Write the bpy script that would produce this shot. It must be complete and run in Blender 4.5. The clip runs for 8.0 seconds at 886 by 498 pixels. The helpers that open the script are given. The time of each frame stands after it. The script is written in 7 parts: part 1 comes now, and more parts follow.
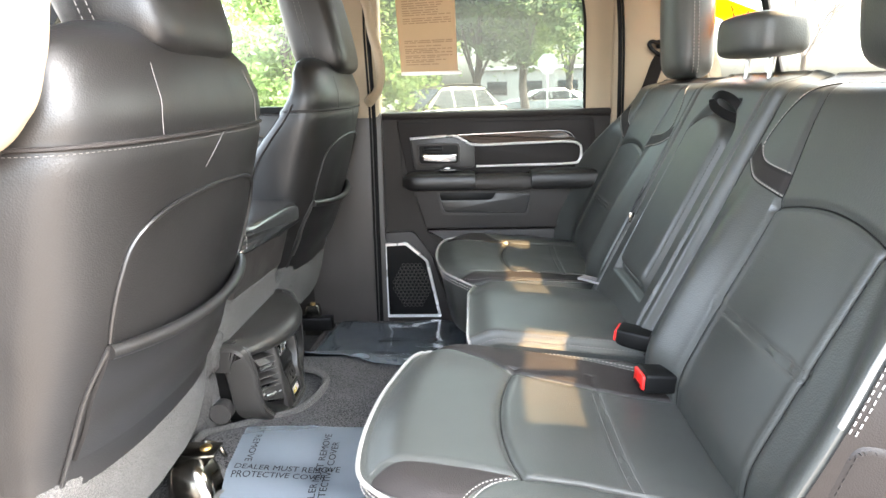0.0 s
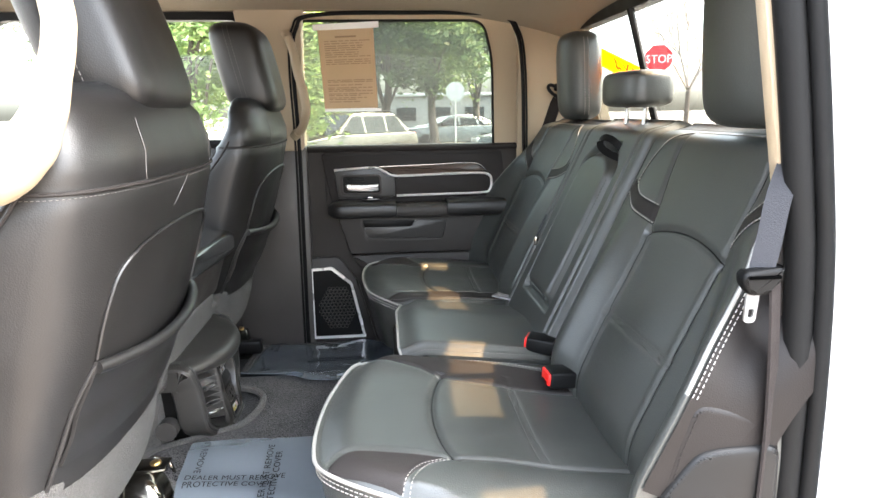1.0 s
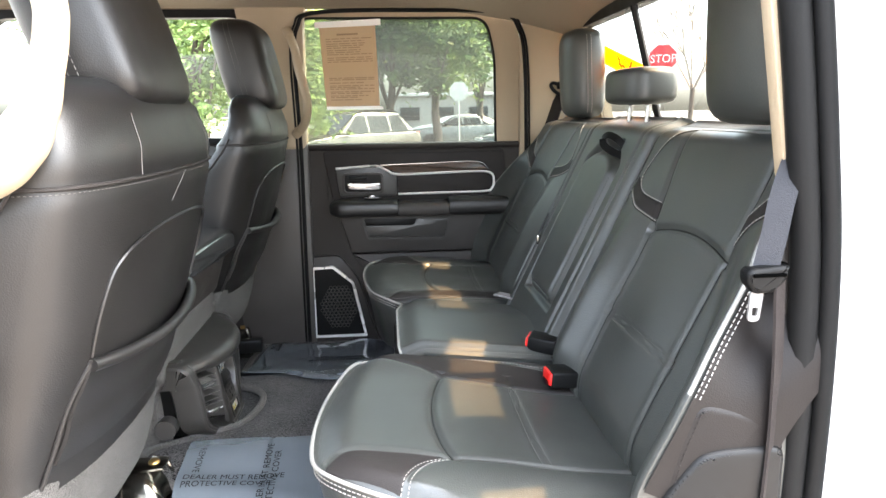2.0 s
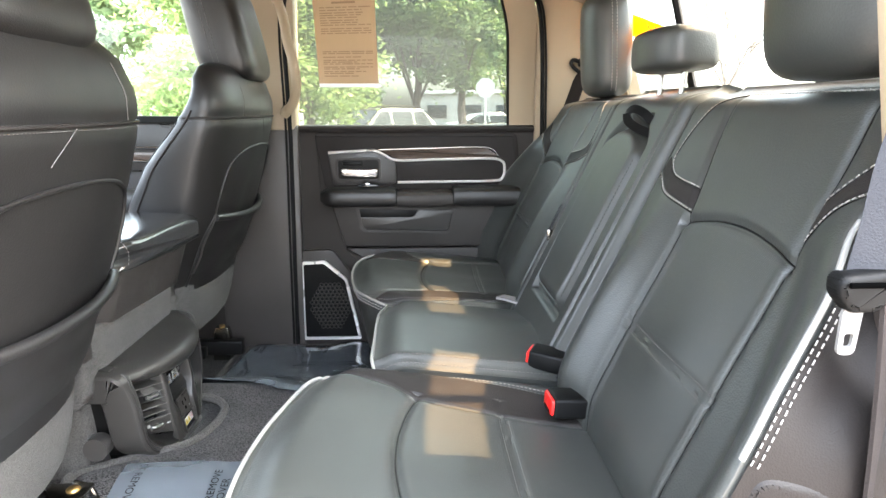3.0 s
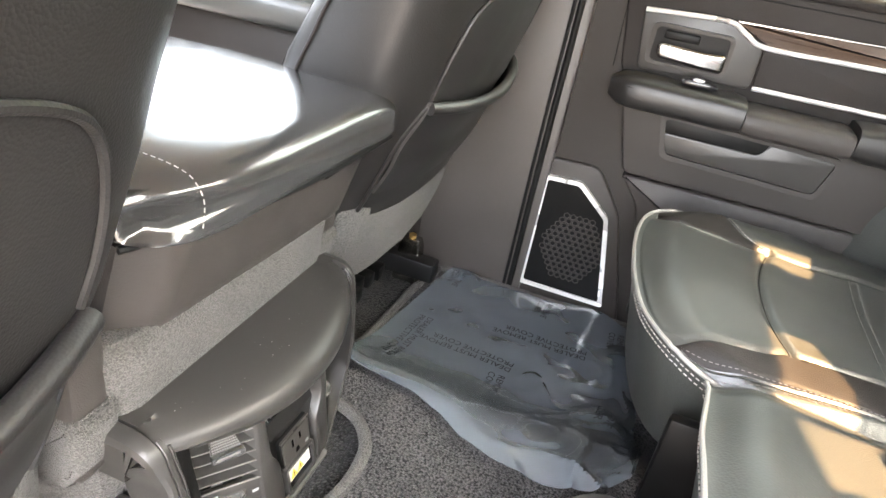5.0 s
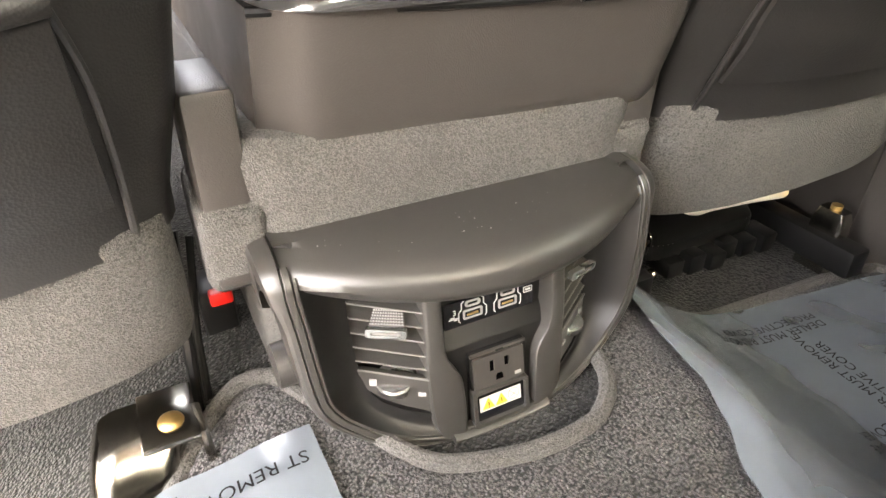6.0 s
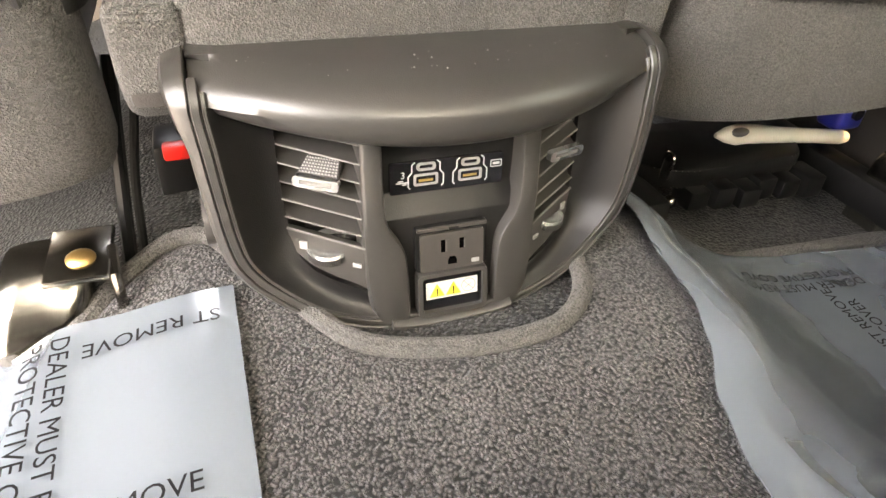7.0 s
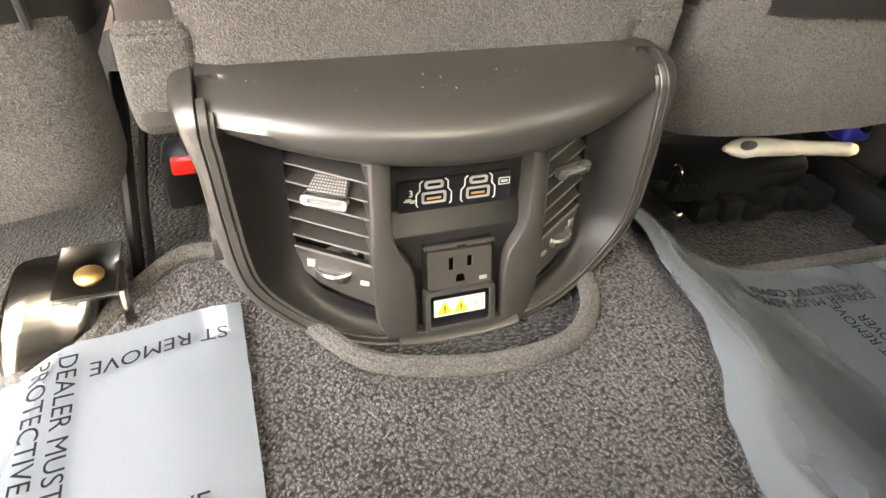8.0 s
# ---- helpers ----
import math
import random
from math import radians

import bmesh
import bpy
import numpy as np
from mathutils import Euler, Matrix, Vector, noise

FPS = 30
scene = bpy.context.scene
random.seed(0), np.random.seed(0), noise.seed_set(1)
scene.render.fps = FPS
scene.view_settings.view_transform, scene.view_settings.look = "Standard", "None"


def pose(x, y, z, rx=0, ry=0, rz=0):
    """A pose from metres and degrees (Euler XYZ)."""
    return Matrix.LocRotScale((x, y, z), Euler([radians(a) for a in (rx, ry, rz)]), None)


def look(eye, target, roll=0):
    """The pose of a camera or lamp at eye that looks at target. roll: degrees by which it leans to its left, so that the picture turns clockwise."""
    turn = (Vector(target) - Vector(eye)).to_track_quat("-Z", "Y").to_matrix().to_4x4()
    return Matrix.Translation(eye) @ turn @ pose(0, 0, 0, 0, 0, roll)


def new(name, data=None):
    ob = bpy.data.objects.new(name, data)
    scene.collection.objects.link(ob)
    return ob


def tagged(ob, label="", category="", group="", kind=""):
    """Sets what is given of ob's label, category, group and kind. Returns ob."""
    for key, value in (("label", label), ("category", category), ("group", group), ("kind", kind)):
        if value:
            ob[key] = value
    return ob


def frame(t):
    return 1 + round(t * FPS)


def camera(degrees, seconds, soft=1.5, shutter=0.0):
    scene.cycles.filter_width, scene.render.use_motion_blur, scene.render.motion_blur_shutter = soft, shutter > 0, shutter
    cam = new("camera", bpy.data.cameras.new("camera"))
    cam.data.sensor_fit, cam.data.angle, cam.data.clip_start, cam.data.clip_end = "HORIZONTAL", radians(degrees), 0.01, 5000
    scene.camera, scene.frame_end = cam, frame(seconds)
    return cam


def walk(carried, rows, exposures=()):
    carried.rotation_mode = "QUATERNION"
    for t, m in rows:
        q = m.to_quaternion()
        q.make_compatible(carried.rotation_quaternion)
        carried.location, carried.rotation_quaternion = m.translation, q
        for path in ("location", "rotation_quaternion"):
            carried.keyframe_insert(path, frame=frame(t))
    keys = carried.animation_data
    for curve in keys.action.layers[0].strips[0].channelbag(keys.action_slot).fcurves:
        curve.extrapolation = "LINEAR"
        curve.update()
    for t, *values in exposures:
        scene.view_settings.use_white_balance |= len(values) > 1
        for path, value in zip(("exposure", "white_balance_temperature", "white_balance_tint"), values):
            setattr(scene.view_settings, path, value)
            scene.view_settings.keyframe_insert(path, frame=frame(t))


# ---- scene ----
cam = camera(69.49, 8.0)
# seconds, eye and target in metres, roll in degrees
PATH = [
    (0, (0.106, -0.557, 0.808), (0.004, 1.379, 0.318), -1.6),
    (0.2, (0.09, -0.603, 0.82), (0.122, 1.345, 0.366), -1.3),
    (0.5, (0.087, -0.671, 0.837), (0.217, 1.279, 0.412), -1.2),
    (1, (0.072, -0.714, 0.845), (0.247, 1.233, 0.422), -0.9),
    (1.5, (0.075, -0.712, 0.842), (0.244, 1.236, 0.42), -0.9),
    (2.8, (0.114, -0.593, 0.814), (0.24, 1.357, 0.389), -0.3),
    (3, (0.165, -0.487, 0.781), (0.251, 1.465, 0.354), -0.1),
    (3.5, (0.214, -0.306, 0.773), (0.24, 1.634, 0.286), 1.4),
    (4, (0.176, -0.203, 0.735), (0.126, 1.73, 0.222), 3.5),
    (4.5, (0.046, 0.071, 0.729), (-0.146, 1.934, 0.027), 5.9),
    (5, (-0.046, 0.259, 0.765), (-0.51, 1.955, -0.188), 10.1),
    (5.2, (-0.045, 0.323, 0.753), (-0.782, 1.882, -0.26), 8.7),
    (6.3, (0.066, 0.529, 0.531), (-1.484, 1.134, -0.578), 0.0),
    (6.5, (0.067, 0.547, 0.502), (-1.467, 1.136, -0.638), 1.4),
    (7, (0.059, 0.578, 0.494), (-1.435, 1.17, -0.696), 4.0),
    (7.5, (0.053, 0.582, 0.498), (-1.461, 1.153, -0.678), 3.7),
    (8, (0.052, 0.578, 0.501), (-1.457, 1.157, -0.678), 3.8),
]
walk(cam, [(t, look(eye, target, roll)) for t, eye, target, roll in PATH],
     [(0, 5.66, 6500, 8), (0.5, 5.42, 6500, 8), (1.5, 5.06, 6500, 8), (3.0, 5.6, 6500, 8), (3.5, 5.87, 6500, 8), (4.0, 6.1, 6600, 9), (5.2, 6.65, 7300, 12), (6.3, 6.75, 8000, 13), (8, 6.75, 8100, 13)])

# ---------------------------------------------------------------- light
world = bpy.data.worlds.new("world")
scene.world = world
world.use_nodes = True
wn = world.node_tree
sky = wn.nodes.new("ShaderNodeTexSky")
sky.sky_type = 'NISHITA'
sky.sun_disc = False
SUN = Vector((1.0, 0.19, 1.28)).normalized()      # the sun stands behind the cab
sky.sun_elevation = math.asin(SUN.z)
sky.sun_rotation = math.atan2(SUN.x, SUN.y)
sky.dust_density, sky.air_density, sky.ozone_density = 6.0, 1.0, 1.0
hue = wn.nodes.new("ShaderNodeHueSaturation")      # a hazy, pale sky
hue.inputs["Saturation"].default_value = 0.5
wn.links.new(sky.outputs[0], hue.inputs["Color"])
wn.links.new(hue.outputs[0], wn.nodes["Background"].inputs[0])
wn.nodes["Background"].inputs[1].default_value = 0.15
sun = new("sun", bpy.data.lights.new("sun", 'SUN'))
sun.data.energy, sun.data.angle, sun.data.color = 2.0, radians(0.8), (1.0, 0.60, 0.31)
sun.matrix_world = look(SUN * 20, (0, 0, 0))


# ---------------------------------------------------------------- materials
def mat(name, color, rough=0.5, metal=0.0, grain=0.0, scale=400.0, vary=0.12, vscale=9.0, spec=0.5, coat=0.0,
        voronoi=False, sheen=0.0, rvary=0.1, detail=4.0, thin=0.0):
    """A surface with colour variation at two scales, varied roughness and fine relief."""
    m = bpy.data.materials.new(name)
    m.use_nodes = True
    t = m.node_tree
    b = t.nodes["Principled BSDF"]
    tc = t.nodes.new("ShaderNodeTexCoord")
    big = t.nodes.new("ShaderNodeTexNoise")
    big.inputs["Scale"].default_value, big.inputs["Detail"].default_value = vscale, 5.0
    t.links.new(tc.outputs["Object"], big.inputs["Vector"])
    fine = t.nodes.new("ShaderNodeTexVoronoi" if voronoi else "ShaderNodeTexNoise")
    fine.inputs["Scale"].default_value = scale
    if not voronoi:
        fine.inputs["Detail"].default_value = detail
    t.links.new(tc.outputs["Object"], fine.inputs["Vector"])
    mix = t.nodes.new("ShaderNodeMix")
    mix.data_type = 'RGBA'
    lo = [max(0.0, c * (1 - vary)) for c in color]
    hi = [min(1.0, c * (1 + vary)) for c in color]
    mix.inputs[6].default_value, mix.inputs[7].default_value = (*lo, 1), (*hi, 1)
    add = t.nodes.new("ShaderNodeMath")
    add.operation = 'MULTIPLY_ADD'
    t.links.new(fine.outputs[0], add.inputs[0])
    add.inputs[1].default_value = 0.5
    t.links.new(big.outputs[0], add.inputs[2])
    sub = t.nodes.new("ShaderNodeMapRange")
    sub.inputs[1].default_value, sub.inputs[2].default_value = 0.4, 1.1
    t.links.new(add.outputs[0], sub.inputs[0])
    t.links.new(sub.outputs[0], mix.inputs[0])
    t.links.new(mix.outputs[2], b.inputs["Base Color"])
    rr = t.nodes.new("ShaderNodeMapRange")
    rr.inputs[1].default_value, rr.inputs[2].default_value = 0.3, 0.7
    rr.inputs[3].default_value, rr.inputs[4].default_value = max(0.02, rough - rvary), min(1.0, rough + rvary)
    t.links.new(big.outputs[0], rr.inputs[0])
    t.links.new(rr.outputs[0], b.inputs["Roughness"])
    if thin:
        b.inputs["Transmission Weight"].default_value = 0.0
        tl = t.nodes.new("ShaderNodeBsdfTranslucent")
        ms = t.nodes.new("ShaderNodeMixShader")
        ms.inputs[0].default_value = thin
        t.links.new(mix.outputs[2], tl.inputs[0])
        t.links.new(b.outputs[0], ms.inputs[1])
        t.links.new(tl.outputs[0], ms.inputs[2])
        t.links.new(ms.outputs[0], t.nodes["Material Output"].inputs[0])
    b.inputs["Metallic"].default_value = metal
    b.inputs["Specular IOR Level"].default_value = spec
    b.inputs["Coat Weight"].default_value = coat
    if sheen:
        b.inputs["Sheen Weight"].default_value = sheen
    if grain:
        bump = t.nodes.new("ShaderNodeBump")
        bump.inputs["Strength"].default_value = min(1.0, grain)
        bump.inputs["Distance"].default_value = 0.002
        t.links.new(fine.outputs[0], bump.inputs["Height"])
        t.links.new(bump.outputs[0], b.inputs["Normal"])
    return m


LEATHER = mat("black_leather", (0.030, 0.032, 0.0292), 0.42, grain=0.12, scale=420, voronoi=True, vary=0.2, vscale=6, rvary=0.06, spec=0.74)
# seat vinyl, coloured darker than LEATHER for the shade on the front seats
SEATBACK = mat("shaded_seat_vinyl", (0.0105, 0.0098, 0.0094), 0.43, grain=0.10, scale=520, voronoi=True, vary=0.2, vscale=6, rvary=0.06, spec=0.46)
# brown side vinyl, darkened below SUEDE for the shade beside the door
SIDEVINYL = mat("shaded_brown_vinyl", (0.0115, 0.0098, 0.0092), 0.48, grain=0.12, scale=600, voronoi=True, vary=0.15, spec=0.14)
SUEDE = mat("matt_vinyl", (0.02, 0.0175, 0.0165), 0.55, grain=0.2, scale=600, voronoi=True, vary=0.2, spec=0.14)
PLASTIC = mat("dark_grey_plastic", (0.034, 0.0304, 0.0282), 0.42, grain=0.16, scale=900, voronoi=True, vary=0.12, spec=0.2)
PILLAR = mat("grey_brown_pillar_plastic", (0.056, 0.050, 0.0455), 0.42, grain=0.16, scale=900, voronoi=True, vary=0.12, spec=0.35)
SATIN = mat("satin_grey_plastic", (0.032, 0.03, 0.028), 0.36, grain=0.1, scale=900, voronoi=True, vary=0.12, spec=0.4)
BLACK = mat("black_plastic", (0.005, 0.005, 0.005), 0.42, vary=0.15, spec=0.12)
GLOSSY = mat("piano_black", (0.006, 0.006, 0.007), 0.15, vary=0.1, rvary=0.04)
RUBBER = mat("rubber", (0.006, 0.006, 0.006), 0.6, vary=0.2, grain=0.1, spec=0.12)
BEIGE = mat("beige_trim", (0.31, 0.245, 0.165), 0.6, grain=0.1, scale=700, vary=0.05)
HEADLINER = mat("headliner_cloth", (0.25, 0.205, 0.148), 0.95, grain=0.5, scale=1200, vary=0.06)
def pile(name, dark, light, cell, depth, fuzz):
    """A looped or felted textile: light tufts over dark gaps."""
    m = bpy.data.materials.new(name)
    m.use_nodes = True
    t = m.node_tree
    b = t.nodes["Principled BSDF"]
    tc = t.nodes.new("ShaderNodeTexCoord")
    warp = t.nodes.new("ShaderNodeTexNoise")
    warp.inputs["Scale"].default_value, warp.inputs["Detail"].default_value = cell * 0.9, 3.0
    t.links.new(tc.outputs["Object"], warp.inputs["Vector"])
    mx = t.nodes.new("ShaderNodeVectorMath")
    mx.operation = 'MULTIPLY_ADD'
    mx.inputs[1].default_value = (fuzz / cell,) * 3
    t.links.new(warp.outputs["Color"], mx.inputs[0])
    t.links.new(tc.outputs["Object"], mx.inputs[2])
    vo = t.nodes.new("ShaderNodeTexVoronoi")
    vo.inputs["Scale"].default_value = cell
    t.links.new(mx.outputs[0], vo.inputs["Vector"])
    big = t.nodes.new("ShaderNodeTexNoise")
    big.inputs["Scale"].default_value, big.inputs["Detail"].default_value = 12.0, 4.0
    t.links.new(tc.outputs["Object"], big.inputs["Vector"])
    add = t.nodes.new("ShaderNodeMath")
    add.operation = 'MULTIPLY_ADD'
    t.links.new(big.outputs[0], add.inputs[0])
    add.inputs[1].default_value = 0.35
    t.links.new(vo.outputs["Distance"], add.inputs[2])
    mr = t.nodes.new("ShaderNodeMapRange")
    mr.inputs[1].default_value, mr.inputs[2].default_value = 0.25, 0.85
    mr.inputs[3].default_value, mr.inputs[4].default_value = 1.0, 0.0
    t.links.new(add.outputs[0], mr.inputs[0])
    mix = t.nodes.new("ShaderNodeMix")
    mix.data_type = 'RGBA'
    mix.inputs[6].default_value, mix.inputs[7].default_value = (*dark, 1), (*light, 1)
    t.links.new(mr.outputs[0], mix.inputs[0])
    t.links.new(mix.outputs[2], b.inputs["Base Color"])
    b.inputs["Roughness"].default_value = 0.95
    b.inputs["Sheen Weight"].default_value = 0.1
    b.inputs["Specular IOR Level"].default_value = 0.2
    bump = t.nodes.new("ShaderNodeBump")
    bump.inputs["Strength"].default_value, bump.inputs["Distance"].default_value = 1.0, depth
    t.links.new(mr.outputs[0], bump.inputs["Height"])
    t.links.new(bump.outputs[0], b.inputs["Normal"])
    return m


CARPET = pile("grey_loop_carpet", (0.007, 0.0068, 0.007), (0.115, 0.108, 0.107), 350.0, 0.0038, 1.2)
FELT = pile("grey_felt", (0.040, 0.038, 0.035), (0.118, 0.110, 0.101), 620.0, 0.0016, 2.2)
# cab floor carpet; the shade under the seats is put into its colour
FLOORCOV = pile("shade_dark_carpet", (0.003, 0.003, 0.003), (0.022, 0.021, 0.019), 260.0, 0.003, 1.0)
CHROME = mat("chrome", (0.33, 0.325, 0.32), 0.22, metal=1.0, vary=0.06, rvary=0.06)
MIRROR = mat("mirror_silver", (0.85, 0.86, 0.86), 0.03, metal=1.0, vary=0.02, rvary=0.01)
TRIM = mat("satin_silver_trim", (0.72, 0.71, 0.69), 0.33, metal=0.55, vary=0.05)
STEEL = mat("worn_steel", (0.25, 0.235, 0.205), 0.2, metal=1.0, vary=0.25, vscale=30, rvary=0.07)
DARKMETAL = mat("black_steel", (0.005, 0.005, 0.005), 0.38, vary=0.2, spec=0.15)
BRASS = mat("yellow_zinc", (0.50, 0.33, 0.13), 0.4, metal=1.0)
RED = mat("red_plastic", (0.62, 0.015, 0.012), 0.4, vary=0.08)
BLUE = mat("blue_plastic", (0.02, 0.025, 0.22), 0.4)
CREAM = mat("cream_plastic", (0.75, 0.70, 0.58), 0.45, vary=0.06)
WHITE = mat("white_print", (0.8, 0.8, 0.78), 0.5, vary=0.04)
CONSOLE = mat("console_plastic", (0.024, 0.0226, 0.0209), 0.34, grain=0.06, scale=1100, voronoi=True, vary=0.12, rvary=0.05, spec=0.36)
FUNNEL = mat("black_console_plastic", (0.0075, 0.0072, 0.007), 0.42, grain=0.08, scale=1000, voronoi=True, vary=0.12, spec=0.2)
TABMETAL = mat("tab_metal", (0.36, 0.36, 0.35), 0.26, metal=0.9, vary=0.05)
SOCKET = mat("socket_grey", (0.16, 0.155, 0.15), 0.4, vary=0.08)
OUTLET = mat("outlet_grey", (0.029, 0.0265, 0.024), 0.38, vary=0.08, spec=0.3)
VOID = mat("slot_black", (0.001, 0.001, 0.001), 0.9, spec=0.0)
BANINK = mat("pale_red_ink", (0.28, 0.11, 0.10), 0.6)
LABELWHITE = mat("label_white", (0.34, 0.34, 0.33), 0.5, vary=0.04)
GREY_PRINT = mat("grey_print", (0.2, 0.2, 0.195), 0.5)
VENTGREY = mat("light_satin_plastic", (0.085, 0.082, 0.076), 0.35, vary=0.1, spec=0.4)
DIMTHREAD = mat("dim_thread", (0.11, 0.10, 0.095), 0.7, vary=0.15)
THREAD = mat("light_thread", (0.27, 0.255, 0.235), 0.7, vary=0.15)
PIPING = mat("light_grey_piping", (0.22, 0.213, 0.198), 0.45, vary=0.1, grain=0.2, scale=500)
WEB = mat("grey_belt_webbing", (0.021, 0.0175, 0.0165), 0.7, grain=0.6, scale=600, vary=0.25, spec=0.1)
WEB_LIGHT = mat("light_belt_webbing", (0.030, 0.030, 0.033), 0.65, grain=0.5, scale=600, vary=0.2, spec=0.12)
PAINT = mat("white_car_paint", (0.82, 0.82, 0.80), 0.25, coat=0.6, vary=0.02, rvary=0.05)
PAPER = mat("brown_paper", (0.52, 0.40, 0.29), 0.8, vary=0.06, thin=0.6)
INK = mat("brown_ink", (0.28, 0.20, 0.14), 0.8)
BLACKINK = mat("black_ink", (0.006, 0.006, 0.007), 0.8, spec=0.05)
YELLOW = mat("yellow_label", (0.42, 0.31, 0.015), 0.5, vary=0.04)
ORANGE = mat("banner_yellow", (0.85, 0.47, 0.02), 0.6, vary=0.05, thin=0.8)
REDINK = mat("red_ink", (0.65, 0.03, 0.02), 0.6, thin=0.5)


def wood_material():
    m = mat("dark_wood_veneer", (0.06, 0.038, 0.026), 0.35, vary=0.5, vscale=20, coat=0.3)
    t = m.node_tree
    noise_node = [n for n in t.nodes if n.bl_idname == "ShaderNodeTexNoise"][0]
    mp = t.nodes.new("ShaderNodeMapping")
    mp.inputs["Scale"].default_value = (0.3, 6, 8)
    tc = [n for n in t.nodes if n.bl_idname == "ShaderNodeTexCoord"][0]
    t.links.new(tc.outputs["Object"], mp.inputs[0])
    t.links.new(mp.outputs[0], noise_node.inputs["Vector"])
    return m


def weave_material():
    """Leather stamped with a fine basket weave."""
    m = mat("woven_leather", (0.032, 0.034, 0.031), 0.42, vary=0.2, vscale=6, spec=0.78)
    t = m.node_tree
    tc = [n for n in t.nodes if n.bl_idname == "ShaderNodeTexCoord"][0]
    mp = t.nodes.new("ShaderNodeMapping")
    mp.inputs["Rotation"].default_value = (0, 0, radians(45))
    t.links.new(tc.outputs["Object"], mp.inputs[0])
    br = t.nodes.new("ShaderNodeTexBrick")
    br.inputs["Scale"].default_value, br.inputs["Mortar Size"].default_value = 105.0, 0.09
    br.inputs["Color1"].default_value, br.inputs["Color2"].default_value, br.inputs["Mortar"].default_value = (1, 1, 1, 1), (0.75, 0.75, 0.75, 1), (0, 0, 0, 1)
    t.links.new(mp.outputs[0], br.inputs["Vector"])
    bump = t.nodes.new("ShaderNodeBump")
    bump.inputs["Strength"].default_value, bump.inputs["Distance"].default_value = 0.45, 0.0008
    t.links.new(br.outputs["Color"], bump.inputs["Height"])
    t.links.new(bump.outputs[0], t.nodes["Principled BSDF"].inputs["Normal"])
    return m


WEAVE = weave_material()
WOOD = wood_material()


def glass(name, tint, rough=0.0, veil=0.0, shine=0.03):
    m = bpy.data.materials.new(name)
    m.use_nodes = True
    t = m.node_tree
    t.nodes.remove(t.nodes["Principled BSDF"])
    out = t.nodes["Material Output"]
    tr = t.nodes.new("ShaderNodeBsdfTransparent")
    tr.inputs[0].default_value = (*tint, 1)
    gl = t.nodes.new("ShaderNodeBsdfGlossy")
    gl.inputs["Roughness"].default_value = rough
    fr = t.nodes.new("ShaderNodeLayerWeight")
    pw = t.nodes.new("ShaderNodeMath")
    pw.operation = 'POWER'
    pw.inputs[1].default_value = 5.0
    t.links.new(fr.outputs["Facing"], pw.inputs[0])
    ma = t.nodes.new("ShaderNodeMath")
    ma.operation = 'MULTIPLY_ADD'
    ma.inputs[1].default_value, ma.inputs[2].default_value = 0.9, shine
    t.links.new(pw.outputs[0], ma.inputs[0])
    mx = t.nodes.new("ShaderNodeMixShader")
    t.links.new(ma.outputs[0], mx.inputs[0])
    dust = t.nodes.new("ShaderNodeBsdfTranslucent")      # pale veil painted in for the reflected haze on the pane
    dust.inputs[0].default_value = (0.8, 0.8, 0.78, 1)
    md = t.nodes.new("ShaderNodeMixShader")
    md.inputs[0].default_value = veil
    t.links.new(tr.outputs[0], md.inputs[1])
    t.links.new(dust.outputs[0], md.inputs[2])
    t.links.new(md.outputs[0], mx.inputs[1])
    t.links.new(gl.outputs[0], mx.inputs[2])
    t.links.new(mx.outputs[0], out.inputs[0])
    return m


GLASS = glass("tinted_glass", (0.38, 0.41, 0.385), veil=0.016, shine=0.008)
REAR_GLASS = glass("rear_glass", (0.56, 0.58, 0.57))
CLEAR_GLASS = glass("clear_glass", (0.84, 0.87, 0.85))


def film_material():
    m = bpy.data.materials.new("clear_blue_film")
    m.use_nodes = True
    t = m.node_tree
    b = t.nodes["Principled BSDF"]
    out = t.nodes["Material Output"]
    tc = t.nodes.new("ShaderNodeTexCoord")
    nz = t.nodes.new("ShaderNodeTexNoise")
    nz.inputs["Scale"].default_value, nz.inputs["Detail"].default_value = 8.0, 1.0
    t.links.new(tc.outputs["Object"], nz.inputs["Vector"])
    bump = t.nodes.new("ShaderNodeBump")
    bump.inputs["Strength"].default_value, bump.inputs["Distance"].default_value = 0.5, 0.006
    t.links.new(nz.outputs[0], bump.inputs["Height"])
    b.inputs["Base Color"].default_value = (0.102, 0.116, 0.130, 1)
    b.inputs["Specular IOR Level"].default_value = 0.45
    b.inputs["Roughness"].default_value = 0.13
    t.links.new(bump.outputs[0], b.inputs["Normal"])
    tr = t.nodes.new("ShaderNodeBsdfTransparent")
    tr.inputs[0].default_value = (0.88, 0.94, 1.0, 1)
    mx = t.nodes.new("ShaderNodeMixShader")
    mx.inputs[0].default_value = 0.8
    t.links.new(tr.outputs[0], mx.inputs[1])
    t.links.new(b.outputs[0], mx.inputs[2])
    t.links.new(mx.outputs[0], out.inputs[0])
    return m


FILM = film_material()


